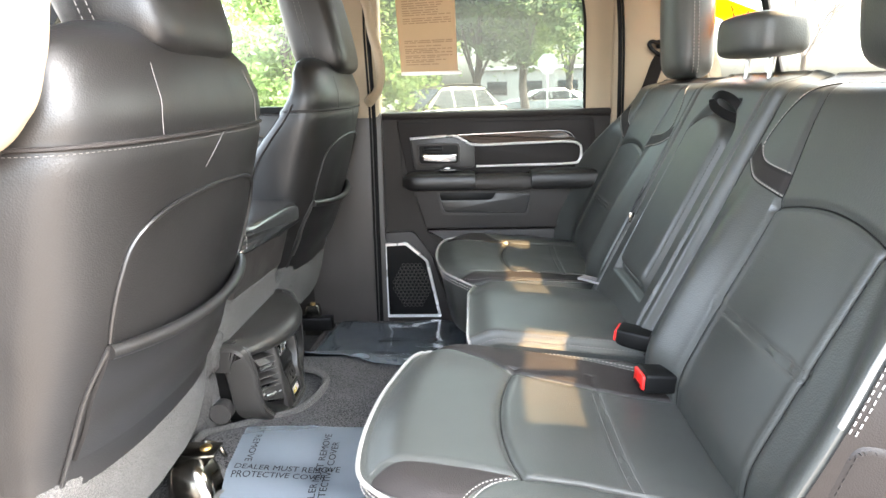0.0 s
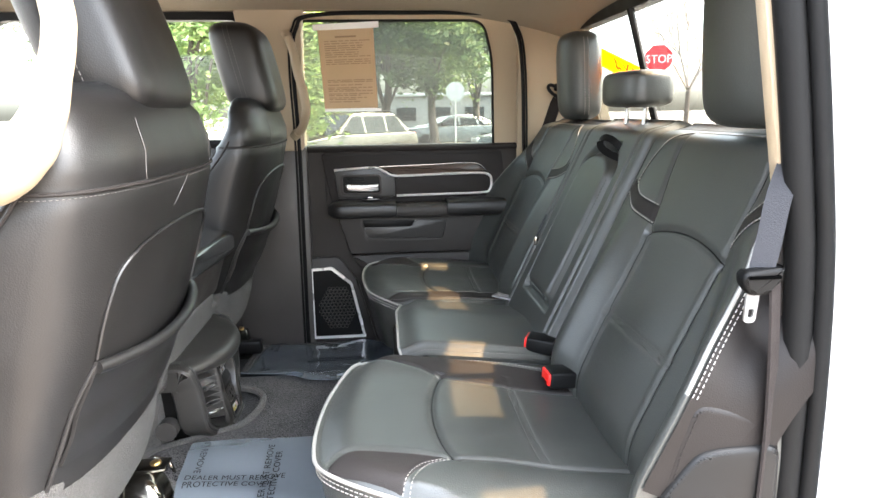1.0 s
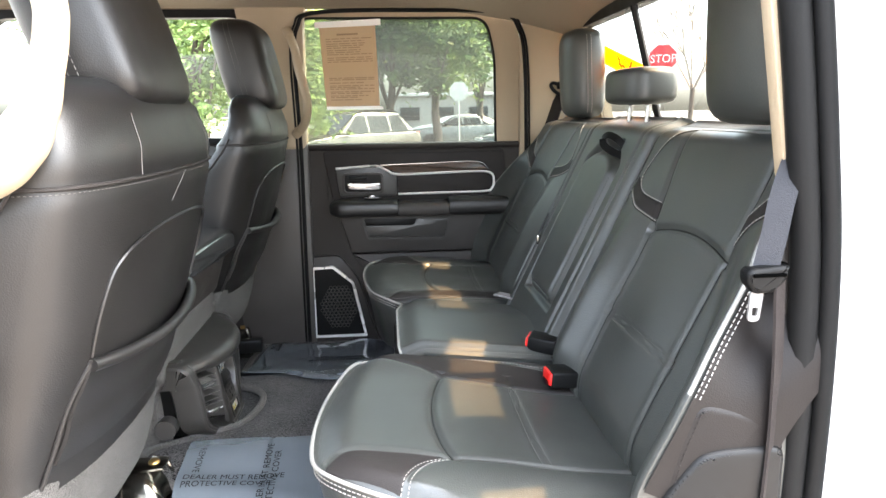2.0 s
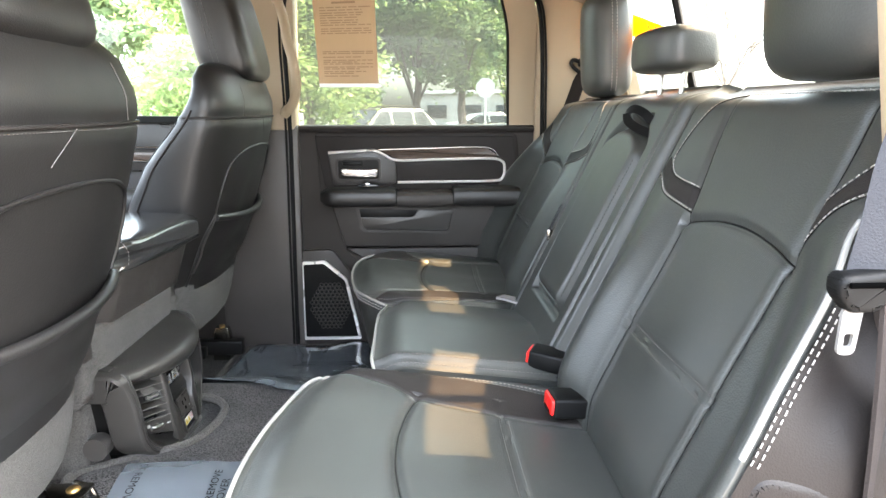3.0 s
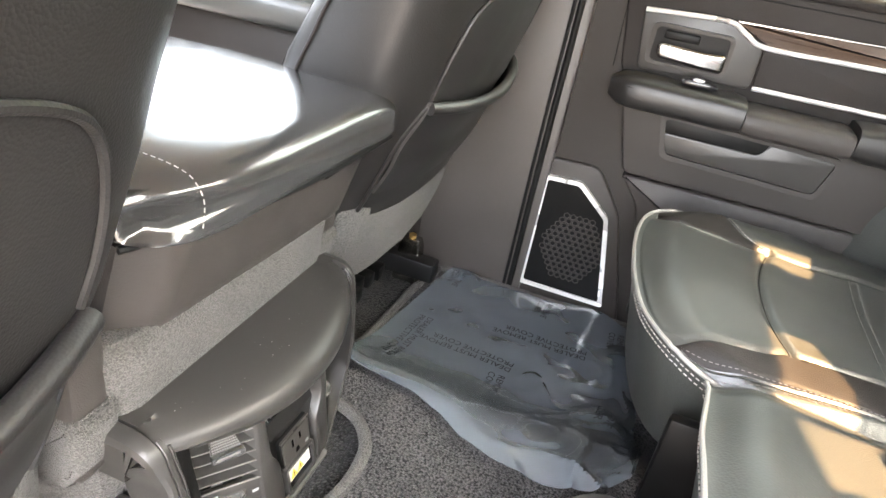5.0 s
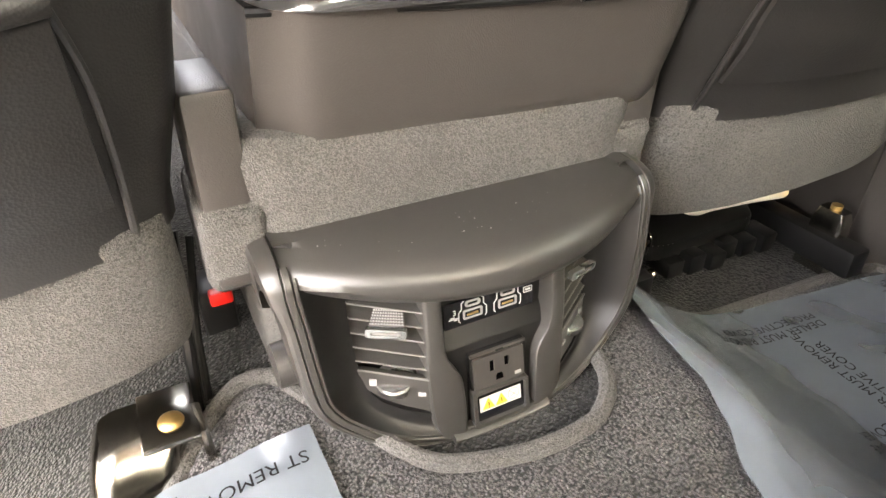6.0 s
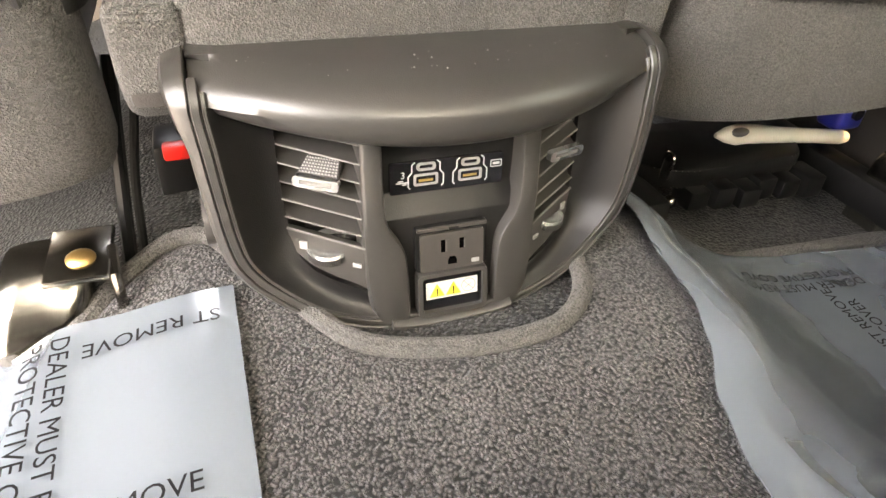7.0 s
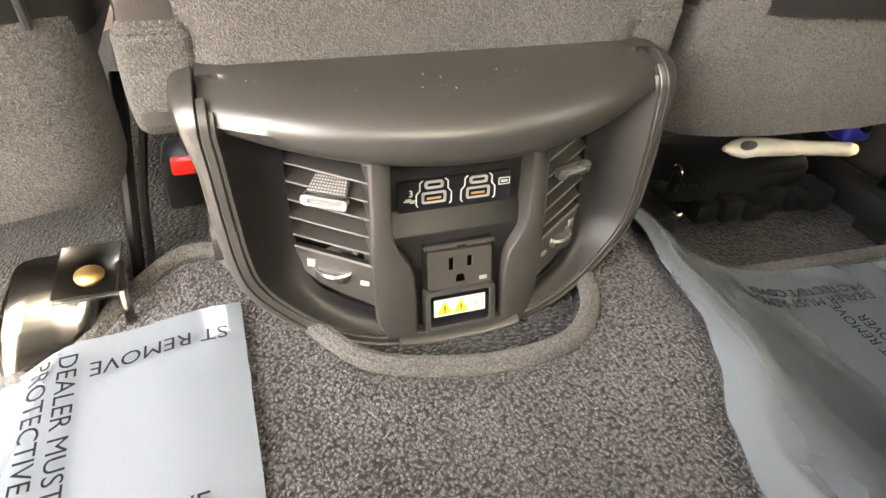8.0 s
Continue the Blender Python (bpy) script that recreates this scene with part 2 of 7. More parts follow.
# ---------------------------------------------------------------- mesh tools
def part(name, bm, material, parent=None, label="", smooth=True, angle=40):
    """One mesh object from a bmesh, under a thing or a part."""
    me = bpy.data.meshes.new(name)
    bmesh.ops.recalc_face_normals(bm, faces=bm.faces)
    if smooth:
        lim = radians(angle)
        for f in bm.faces:
            f.smooth = True
        for e in bm.edges:
            if len(e.link_faces) == 2 and e.calc_face_angle(0) > lim:
                e.smooth = False
    bm.to_mesh(me)
    bm.free()
    me.materials.append(material)
    ob = new(name, me)
    if parent is not None:
        ob.parent = parent
        if parent.data is None:
            ob.matrix_parent_inverse = Matrix.Translation(-parent.location)
    if label:
        ob["label"] = label
    return ob


def thing(name, label, category, group="", kind="", at=(0, 0, 0)):
    e = new(name)
    e.location = at
    e.empty_display_size = 0.05
    return tagged(e, label, category, group, kind)


def box_bm(x0, x1, y0, y1, z0, z1, bevel=0.0, seg=2):
    bm = bmesh.new()
    bmesh.ops.create_cube(bm, size=1)
    bmesh.ops.transform(bm, verts=bm.verts, matrix=Matrix.Translation(((x0 + x1) / 2, (y0 + y1) / 2, (z0 + z1) / 2)) @ Matrix.Diagonal((x1 - x0, y1 - y0, z1 - z0, 1)))
    if bevel:
        bmesh.ops.bevel(bm, geom=bm.edges[:], offset=bevel, segments=seg, affect='EDGES', profile=0.5)
    return bm


def prism_bm(pts, axis, a, b, bevel=0.0, seg=2):
    """An outline drawn out along an axis from a to b. pts in the two other axes, in xyz order."""
    bm = bmesh.new()

    def put(p, w):
        v = list(p)
        v.insert("xyz".index(axis), w)
        return bm.verts.new(v)
    lo = [put(p, a) for p in pts]
    hi = [put(p, b) for p in pts]
    n = len(pts)
    bm.faces.new(lo)
    bm.faces.new(hi[::-1])
    for i in range(n):
        bm.faces.new((lo[i], hi[i], hi[(i + 1) % n], lo[(i + 1) % n]))
    bmesh.ops.recalc_face_normals(bm, faces=bm.faces)
    if bevel:
        bmesh.ops.bevel(bm, geom=bm.edges[:], offset=bevel, segments=seg, affect='EDGES', profile=0.5)
    return bm


def rounded(pts, r, n=5):
    """The corners of a closed outline, rounded."""
    out = []
    m = len(pts)
    for i in range(m):
        p, q, s = Vector(pts[i - 1]), Vector(pts[i]), Vector(pts[(i + 1) % m])
        a, b = (p - q), (s - q)
        k = min(r, a.length * 0.45, b.length * 0.45)
        a, b = q + a.normalized() * k, q + b.normalized() * k
        for j in range(n + 1):
            u = j / n
            out.append(tuple((1 - u) ** 2 * a + 2 * u * (1 - u) * q + u * u * b))
    return out


def frame_bm(outer, inner, axis, a, b):
    """A flat ring between two outlines with the same number of points, drawn out from a to b."""
    bm = bmesh.new()

    def put(p, w):
        v = list(p)
        v.insert("xyz".index(axis), w)
        return bm.verts.new(v)
    rings = [[put(p, w) for p in o] for o, w in ((outer, a), (inner, a), (inner, b), (outer, b))]
    n = len(outer)
    for k in range(4):
        r, s = rings[k], rings[(k + 1) % 4]
        for i in range(n):
            bm.faces.new((r[i], r[(i + 1) % n], s[(i + 1) % n], s[i]))
    return bm


def spline(pts, n=8, closed=False):
    """A smooth line through points."""
    P = [Vector(p) for p in pts]
    m = len(P)
    out = []
    for i in range(m if closed else m - 1):
        if closed:
            a, b, c, d = P[i - 1], P[i], P[(i + 1) % m], P[(i + 2) % m]
        else:
            a, b, c, d = P[max(i - 1, 0)], P[i], P[i + 1], P[min(i + 2, m - 1)]
        for j in range(n):
            t = j / n
            out.append(0.5 * ((2 * b) + (c - a) * t + (2 * a - 5 * b + 4 * c - d) * t * t + (3 * b - a - 3 * c + d) * t ** 3))
    if not closed:
        out.append(P[-1])
    return out


def tube_bm(pts, r, sides=8, closed=False, bm=None, flat=1.0, up=None):
    """A round or flattened rod along a line."""
    bm = bm or bmesh.new()
    P = [Vector(p) for p in pts]
    n = len(P)
    rings = []
    prev = None
    for i in range(n):
        a = P[i - 1] if (i or closed) else P[i]
        b = P[(i + 1) % n] if (i < n - 1 or closed) else P[i]
        d = (b - a).normalized()
        ref = Vector(up) if up is not None else (prev if prev is not None else (Vector((0, 0, 1)) if abs(d.z) < 0.9 else Vector((1, 0, 0))))
        u = (ref - d * ref.dot(d)).normalized()
        prev = u
        w = d.cross(u)
        rr = r[i] if isinstance(r, (list, tuple)) else r
        rings.append([bm.verts.new(P[i] + (u * math.cos(t) * flat + w * math.sin(t)) * rr) for t in [2 * math.pi * k / sides for k in range(sides)]])
    for i in range(n if closed else n - 1):
        A, B = rings[i], rings[(i + 1) % n]
        for k in range(sides):
            bm.faces.new((A[k], A[(k + 1) % sides], B[(k + 1) % sides], B[k]))
    if not closed:
        bm.faces.new(rings[0][::-1])
        bm.faces.new(rings[-1])
    return bm


def ribbon_bm(pts, wide, w, t):
    """A flat strap along a line; wide: the direction of its width."""
    bm = bmesh.new()
    P = [Vector(p) for p in pts]
    wide = Vector(wide).normalized()
    rings = []
    for i, p in enumerate(P):
        d = (P[min(i + 1, len(P) - 1)] - P[max(i - 1, 0)]).normalized()
        s = (wide - d * wide.dot(d)).normalized()
        nrm = d.cross(s)
        rings.append([bm.verts.new(p + s * a * w / 2 + nrm * b * t / 2) for a, b in ((-1, -1), (1, -1), (1, 1), (-1, 1))])
    for A, B in zip(rings, rings[1:]):
        for k in range(4):
            bm.faces.new((A[k], A[(k + 1) % 4], B[(k + 1) % 4], B[k]))
    bm.faces.new(rings[0][::-1])
    bm.faces.new(rings[-1])
    return bm


def stitch_bm(lines, length=0.0045, gap=0.003, r=0.0009, lift=None):
    """Rows of short thread stitches along lines."""
    bm = bmesh.new()
    for pts in lines:
        P = [Vector(p) for p in pts]
        acc, on, start = 0.0, True, P[0]
        for a, b in zip(P, P[1:]):
            seglen = (b - a).length
            if seglen < 1e-9:
                continue
            pos = 0.0
            while pos < seglen:
                need = (length if on else gap) - acc
                step = min(need, seglen - pos)
                pos += step
                acc += step
                if acc >= (length if on else gap) - 1e-9:
                    q = a + (b - a) * (pos / seglen)
                    if on and (q - start).length > 1e-4:
                        tube_bm([start, q], r, 5, bm=bm)
                    start, acc, on = q, 0.0, not on
    return bm


def solid_bm(f, nu, nv, g):
    """A solid between the sheets f(u, v) and g(u, v), u and v from 0 to 1, closed round the rim."""
    bm = bmesh.new()
    A = [[bm.verts.new(f(i / nu, j / nv)) for j in range(nv + 1)] for i in range(nu + 1)]
    B = [[bm.verts.new(g(i / nu, j / nv)) for j in range(nv + 1)] for i in range(nu + 1)]
    for i in range(nu):
        for j in range(nv):
            bm.faces.new((A[i][j], A[i + 1][j], A[i + 1][j + 1], A[i][j + 1]))
            bm.faces.new((B[i][j], B[i][j + 1], B[i + 1][j + 1], B[i + 1][j]))
    for i in range(nu):
        bm.faces.new((A[i][0], B[i][0], B[i + 1][0], A[i + 1][0]))
        bm.faces.new((A[i + 1][nv], B[i + 1][nv], B[i][nv], A[i][nv]))
    for j in range(nv):
        bm.faces.new((A[0][j + 1], B[0][j + 1], B[0][j], A[0][j]))
        bm.faces.new((A[nu][j], B[nu][j], B[nu][j + 1], A[nu][j + 1]))
    return bm


def loft_bm(rings, cap=True):
    """A skin over closed rings of points."""
    bm = bmesh.new()
    R = [[bm.verts.new(p) for p in ring] for ring in rings]
    n = len(R[0])
    for A, B in zip(R, R[1:]):
        for k in range(n):
            bm.faces.new((A[k], A[(k + 1) % n], B[(k + 1) % n], B[k]))
    if cap:
        bm.faces.new(R[0][::-1])
        bm.faces.new(R[-1])
    return bm


def resample(pts, n):
    pts = [Vector(p) for p in pts]
    acc = [0.0]
    for a, b in zip(pts, pts[1:]):
        acc.append(acc[-1] + (b - a).length)
    out = []
    for k in range(n + 1):
        s = acc[-1] * k / n
        i = max(0, min(len(pts) - 2, sum(1 for q in acc if q <= s) - 1))
        t = (s - acc[i]) / max(1e-9, acc[i + 1] - acc[i])
        out.append(pts[i].lerp(pts[i + 1], t))
    return out


def sstep(a, b, x):
    t = min(1.0, max(0.0, (x - a) / (b - a)))
    return t * t * (3 - 2 * t)


def lerp_table(table, x):
    if x <= table[0][0]:
        return table[0][1]
    for (a, p), (b, q) in zip(table, table[1:]):
        if x <= b:
            t = (x - a) / (b - a)
            t = t * t * (3 - 2 * t) * 0.5 + t * 0.5
            return p + (q - p) * t
    return table[-1][1]


def groove(d, w=0.004, depth=0.004):
    return -depth * math.exp(-(d / w) ** 2)


YC = 0.73                # middle of the cab


# ---------------------------------------------------------------- shell of the cab
def floor_height(x, y):
    """The rear floor: a flat hump in the middle that falls towards the doors, steeper on the far side."""
    d = abs(y - YC)
    return 0.03 + 0.124 * (1 - sstep(0.17, 0.62 if y < YC else 0.42, d))


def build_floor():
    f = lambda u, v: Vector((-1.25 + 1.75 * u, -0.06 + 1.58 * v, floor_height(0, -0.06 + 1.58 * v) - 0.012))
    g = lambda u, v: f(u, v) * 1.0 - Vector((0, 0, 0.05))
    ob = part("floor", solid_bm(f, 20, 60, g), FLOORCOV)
    tagged(ob, "carpeted cab floor with a raised middle, coloured dark for shade", "floor", kind="structure")


def build_carpet():
    """The rear carpet with a rolled edge, cut out round the console and the seat rails."""
    edge = spline([(0.40, -0.02, 0), (-0.20, -0.03, 0), (-0.36, 0.03, 0), (-0.37, 0.20, 0), (-0.375, 0.30, 0), (-0.378, 0.36, 0), (-0.362, 0.396, 0), (-0.339, 0.413, 0), (-0.340, 0.437, 0), (-0.384, 0.466, 0),
                   (-0.413, 0.491, 0), (-0.438, 0.523, 0), (-0.432, 0.553, 0), (-0.399, 0.571, 0), (-0.353, 0.598, 0), (-0.300, 0.626, 0), (-0.272, 0.647, 0), (-0.256, 0.677, 0), (-0.243, 0.73, 0), (-0.243, 0.775, 0), (-0.252, 0.808, 0), (-0.285, 0.842, 0),
                   (-0.36, 0.87, 0), (-0.41, 0.93, 0), (-0.41, 1.05, 0), (-0.40, 1.25, 0), (-0.385, 1.44, 0), (-0.33, 1.475, 0), (0.0, 1.478, 0), (0.40, 1.478, 0)], 6)
    edge = [Vector((p.x, p.y, floor_height(p.x, p.y))) for p in edge]
    bm = bmesh.new()
    cols = []
    N = 40
    for p in edge:
        col = []
        for k in range(N + 1):
            u = k / N
            x = p.x + (0.42 - p.x) * u
            y = p.y
            z = floor_height(x, y) + 0.006 - 0.008 * math.exp(-(u * (0.42 - p.x) / 0.012) ** 2)
            col.append(bm.verts.new((x, y, z)))
        cols.append(col)
    for A, B in zip(cols, cols[1:]):
        for k in range(N):
            try:
                bm.faces.new((A[k], B[k], B[k + 1], A[k + 1]))
            except ValueError:
                pass
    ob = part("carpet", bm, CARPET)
    tagged(ob, "dark grey loop pile carpet over the rear floor", "carpet", kind="structure")
    part("carpet_edge", tube_bm([p + Vector((0, 0, 0.004)) for p in edge], 0.0085, 8), FELT, ob, "rolled grey carpet edge")


def build_shell():
    # headliner
    f = lambda u, v: Vector((-1.3 + 2.03 * u, -0.02 + 1.52 * v, 1.215 - 0.05 * (abs(v - 0.5) * 2) ** 4 - 0.095 * (max(0, u - 0.70) / 0.3) ** 2))
    g = lambda u, v: f(u, v) + Vector((0, 0, 0.03))
    tagged(part("ceiling", solid_bm(f, 24, 24, g), HEADLINER), "beige cloth headliner", "ceiling", kind="structure")
    tagged(part("roof", box_bm(-1.4, 0.80, -0.06, 1.56, 1.25, 1.30, 0.02), PAINT), "white painted truck roof", "roof", kind="structure")

    # far side wall: a sheet in x,z with two openings, made from pillars and rails
    def wall(name, pts, y0, y1, m, label, bev=0.006):
        return tagged(part(name, prism_bm(pts, "y", y0, y1, bev), m), label, "wall", kind="structure")
    # C pillar trim, far
    wall("wall_far_rear", rounded([(0.535, 0.60), (0.84, 0.60), (0.72, 1.21), (0.56, 1.21), (0.535, 1.10)], 0.03), 1.50, 1.55, BEIGE, "beige rear pillar trim beside the seat")
    wall("wall_far_roof_rail", [(-1.3, 1.168), (0.60, 1.168), (0.60, 1.23), (-1.3, 1.23)], 1.478, 1.52, BEIGE, "beige trim along the roof edge")
    # B pillar, far: dark below, beige above
    wall("wall_far_pillar_lower", rounded([(-0.45, -0.02), (-0.195, -0.02), (-0.185, 0.74), (-0.43, 0.74)], 0.02), 1.488, 1.56, PILLAR, "dark grey plastic pillar trim")
    wall("wall_far_pillar_upper", rounded([(-0.40, 0.72), (-0.19, 0.72), (-0.18, 1.12), (-0.16, 1.22), (-0.40, 1.22), (-0.38, 1.1)], 0.02), 1.484, 1.555, BEIGE, "beige plastic pillar trim")
    # near side: B pillar and the rear jamb
    wall("wall_near_pillar_upper", rounded([(-0.62, 0.70), (-0.40, 0.70), (-0.36, 1.12), (-0.16, 1.22), (-0.6, 1.22)], 0.02), -0.06, 0.0, BEIGE, "beige plastic pillar trim by the open door")
    wall("wall_near_pillar_lower", rounded([(-0.72, -0.05), (-0.52, -0.05), (-0.46, 0.72), (-0.62, 0.72)], 0.02), -0.06, 0.0, PLASTIC, "dark pillar trim by the open door")
    wall("wall_near_rear", [(0.60, -0.04), (0.84, -0.04), (0.84, 0.8), (0.72, 1.21), (0.56, 1.21)], -0.045, 0.005, PLASTIC, "dark trim behind the open door")
    # back wall with the window opening
    for name, y0, y1, z0, z1, m in (("wall_rear_low", -0.05, 1.55, -0.02, 0.80, SUEDE), ("wall_rear_top", -0.05, 1.55, 1.095, 1.26, BLACK), ("wall_rear_near", -0.05, 0.08, 0.80, 1.095, BLACK),
                                    ("wall_rear_far", 1.42, 1.55, 0.80, 1.095, BEIGE)):
        tilt = lambda z: 0.80 - 0.286 * max(0, z - 0.8)
        bm = bmesh.new()
        vs = [bm.verts.new(p) for p in ((tilt(z0), y0, z0), (tilt(z0) + 0.04, y0, z0), (tilt(z1) + 0.04, y0, z1), (tilt(z1), y0, z1),
                                        (tilt(z0), y1, z0), (tilt(z0) + 0.04, y1, z0), (tilt(z1) + 0.04, y1, z1), (tilt(z1), y1, z1))]
        for q in ((0, 1, 2, 3), (4, 7, 6, 5), (0, 4, 5, 1), (1, 5, 6, 2), (2, 6, 7, 3), (3, 7, 4, 0)):
            bm.faces.new([vs[i] for i in q])
        tagged(part(name, bm, m, smooth=False), "dark trim round the rear window" if m is not BEIGE else "beige trim beside the rear window", "wall", kind="structure")
    # the front of the cab, unseen: closes the place
    tagged(part("wall_front", box_bm(-1.75, -1.70, -0.06, 1.56, -0.05, 0.75, 0.01), PLASTIC), "dark front bulkhead", "wall", kind="structure")


# ---------------------------------------------------------------- rear bench
# outlines of an outer cushion: x from the front, s from the door side
FRONT = ((-0.06, 0.20), (-0.03, 0.16), (0.0, 0.115), (0.02, 0.087), (0.037, 0.044), (0.056, 0.007), (0.08, -0.020), (0.11, -0.036), (0.157, -0.043), (0.22, -0.044), (0.29, -0.039), (0.35, -0.030),
         (0.40, -0.018), (0.44, 0.0), (0.466, 0.022), (0.485, 0.055), (0.498, 0.098))
ARC = ((0.08, 0.172), (0.109, 0.158), (0.143, 0.148), (0.185, 0.141), (0.231, 0.137), (0.293, 0.139), (0.351, 0.148), (0.398, 0.162), (0.43, 0.175))
INNER = ((0.016, 0.462), (0.059, 0.447), (0.123, 0.424), (0.159, 0.399), (0.215, 0.386), (0.287, 0.372), (0.338, 0.362), (0.43, 0.355))
OUTER = ((-0.025, 0.096), (0.010, 0.121), (0.075, 0.123), (0.131, 0.115), (0.158, 0.109), (0.211, 0.106), (0.258, 0.096), (0.312, 0.085), (0.43, 0.082))
WELT = ((0.02, 0.463), (0.06, 0.480), (0.10, 0.484), (0.15, 0.479), (0.20, 0.470), (0.25, 0.462), (0.305, 0.453), (0.36, 0.440), (0.43, 0.425))
SIDE_SEAM = ((0.02, 0.083), (0.057, 0.099), (0.087, 0.120), (0.102, 0.145))


def straight(table, x):
    if x <= table[0][0]:
        return table[0][1]
    for (a, p), (b, q) in zip(table, table[1:]):
        if x <= b:
            return p + (q - p) * (x - a) / (b - a)
    return table[-1][1]


def smooth_table(table):
    """The same outline with many more points, rounded."""
    P = spline([(a, b, 0) for a, b in table], 8)
    return tuple((p.x, p.y) for p in P)


FRONT, ARC, INNER, OUTER, WELT, SIDE_SEAM = [smooth_table(t) for t in (FRONT, ARC, INNER, OUTER, WELT, SIDE_SEAM)]


def outer_cushion(th, s_to_y, shift, s0):
    """A cushion beside a door. s_to_y: from the door side to the place across the cab; shift: how far back it stands."""
    s1 = 0.498
    flush = 0.35 if shift else 1.0      # the far cushion meets the middle one almost level

    def top(x, s):
        fr = straight(FRONT, s)
        z = 0.378 - 0.12 * (x + shift)
        z -= 0.022 * (1 - sstep(0, 0.075, x - fr)) ** 2
        z -= 0.016 * (1 - sstep(0, 0.05, s - s0)) ** 2
        z += 0.010 * math.exp(-((s - 0.052) / 0.05) ** 2) + 0.012 * flush * math.exp(-((s - 0.455) / 0.045) ** 2)
        z -= 0.022 * flush * sstep(0.465, 0.500, s)
        z -= 0.006 * sstep(0.10, 0.20, s) * (1 - sstep(0.30, 0.42, s)) * sstep(0.08, 0.2, x)
        if 0.10 < s < 0.41:
            z += groove(x - straight(ARC, s), 0.007, 0.0050)
            z += groove(x - 0.2860, 0.0028, 0.0022) + groove(x - 0.2935, 0.0028, 0.0022)
        z += groove(s - straight(INNER, x), 0.0055, 0.0032) if x > 0.016 else 0.0
        z += groove(s - straight(WELT, x), 0.005, 0.0036) if x > 0.03 else 0.0
        z += groove(s - straight(OUTER, x), 0.0055, 0.0034) if x > -0.02 else 0.0
        if s < 0.104:
            z += groove(x - straight(SIDE_SEAM, s), 0.005, 0.0030)
        return z

    def at(x, s, lift=0.0):
        return Vector((x + shift, s_to_y(s), top(x, s) + lift))

    def f(u, v):
        s = s0 + (s1 - s0) * v
        fr = straight(FRONT, s)
        return at(fr + (0.43 - fr) * u ** 1.15, s)

    def g(u, v):
        p = f(u, v)
        ym = s_to_y((s0 + s1) / 2)
        return Vector((p.x + 0.03 * (1 - u) ** 2, p.y * 0.97 + 0.03 * ym, 0.205 + 0.03 * u))
    body = part("cushion", solid_bm(f, 150, 170, g), LEATHER, th)

    def panel(name, sheet, material, label, wide, long):
        def q(u, v):
            p = sheet(u, v)
            e = min(min(v, 1 - v) * wide, min(u, 1 - u) * long)
            return at(p[0], p[1], 0.0012 - 0.0030 * (1 - sstep(0, 0.006, e)))
        part(name, solid_bm(q, 70, 70, lambda u, v: q(u, v) - Vector((0, 0, 0.006))), material, body, label)

    def front_sheet(u, v):
        a = straight(((0, 0.094), (0.12, 0.117), (0.45, 0.122), (0.8, 0.116), (1, 0.109)), u)
        b = straight(((0, 0.440), (0.12, 0.455), (0.4, 0.446), (0.75, 0.424), (1, 0.399)), u)
        s = a + (b - a) * v
        x0 = straight(FRONT, s) + 0.004
        return x0 + (straight(ARC, s) - x0) * u, s
    panel("front_panel", front_sheet, WEAVE, "woven-pattern leather front panel", 0.33, 0.18)

    def insert_sheet(u, v):
        x = 0.15 + 0.28 * u
        a, b = straight(OUTER, x), straight(INNER, x)
        s = a + (b - a) * v
        x0 = straight(ARC, s)
        return x0 + (0.43 - x0) * u, s
    panel("insert", insert_sheet, WEAVE, "woven-pattern leather insert", 0.28, 0.28)

    def inner_sheet(u, v):
        x = 0.018 + 0.40 * u
        a, b = straight(INNER, x), straight(WELT, x)
        return x, a + (b - a) * v
    panel("side_panel", inner_sheet, SUEDE, "dark brown matt side panel", 0.07, 0.40)

    def corner_sheet(u, v):
        x = -0.022 + 0.166 * u
        a = straight(((-0.022, 0.094), (-0.02, 0.082), (0.007, 0.060), (0.044, 0.041), (0.079, 0.024), (0.083, 0.026), (0.099, 0.057), (0.120, 0.087), (0.144, 0.1015)), x)
        b = straight(OUTER, x)
        return x, a + (b - a) * v
    panel("side_panel", corner_sheet, SUEDE, "dark brown matt corner panel", 0.06, 0.17)

    # piping and two rows of thread under it
    line = [at(straight(FRONT, s) - 0.002, s, 0.002) for s in [s0 + (s1 - s0) * k / 120 for k in range(121)]]
    part("piping", tube_bm(line, 0.0028, 8), PIPING, body, "light grey piping along the front edge")
    for d in (0.010, 0.017):
        part("stitching", stitch_bm([[p + Vector((0.002, 0, -d)) for p in line]]), THREAD, body, "row of light thread")
    # seams with thread
    rows = [[at(x, straight(WELT, x) + d, 0.0008) for x in [0.03 + 0.38 * k / 40 for k in range(41)]] for d in (-0.005, 0.005)]
    rows += [[at(straight(SIDE_SEAM, s) + d, s, 0.0008) for s in [0.024 + 0.078 * k / 20 for k in range(21)]] for d in (-0.005, 0.005)]
    for k, row in enumerate(rows):
        part("seam_stitching", stitch_bm([row], 0.0038, 0.0030, 0.0006), DIMTHREAD if shift and k < 2 else THREAD, body, "light seam thread")
    part("seam", tube_bm([at(x, straight(WELT, x), 0.0012) for x in [0.03 + 0.38 * k / 40 for k in range(41)]], 0.0016, 6), LEATHER, body)
    part("seam", tube_bm([at(straight(ARC, s), s, 0.0002) for s in [0.112 + 0.284 * k / 40 for k in range(41)]], 0.0011, 5), BLACK, body)
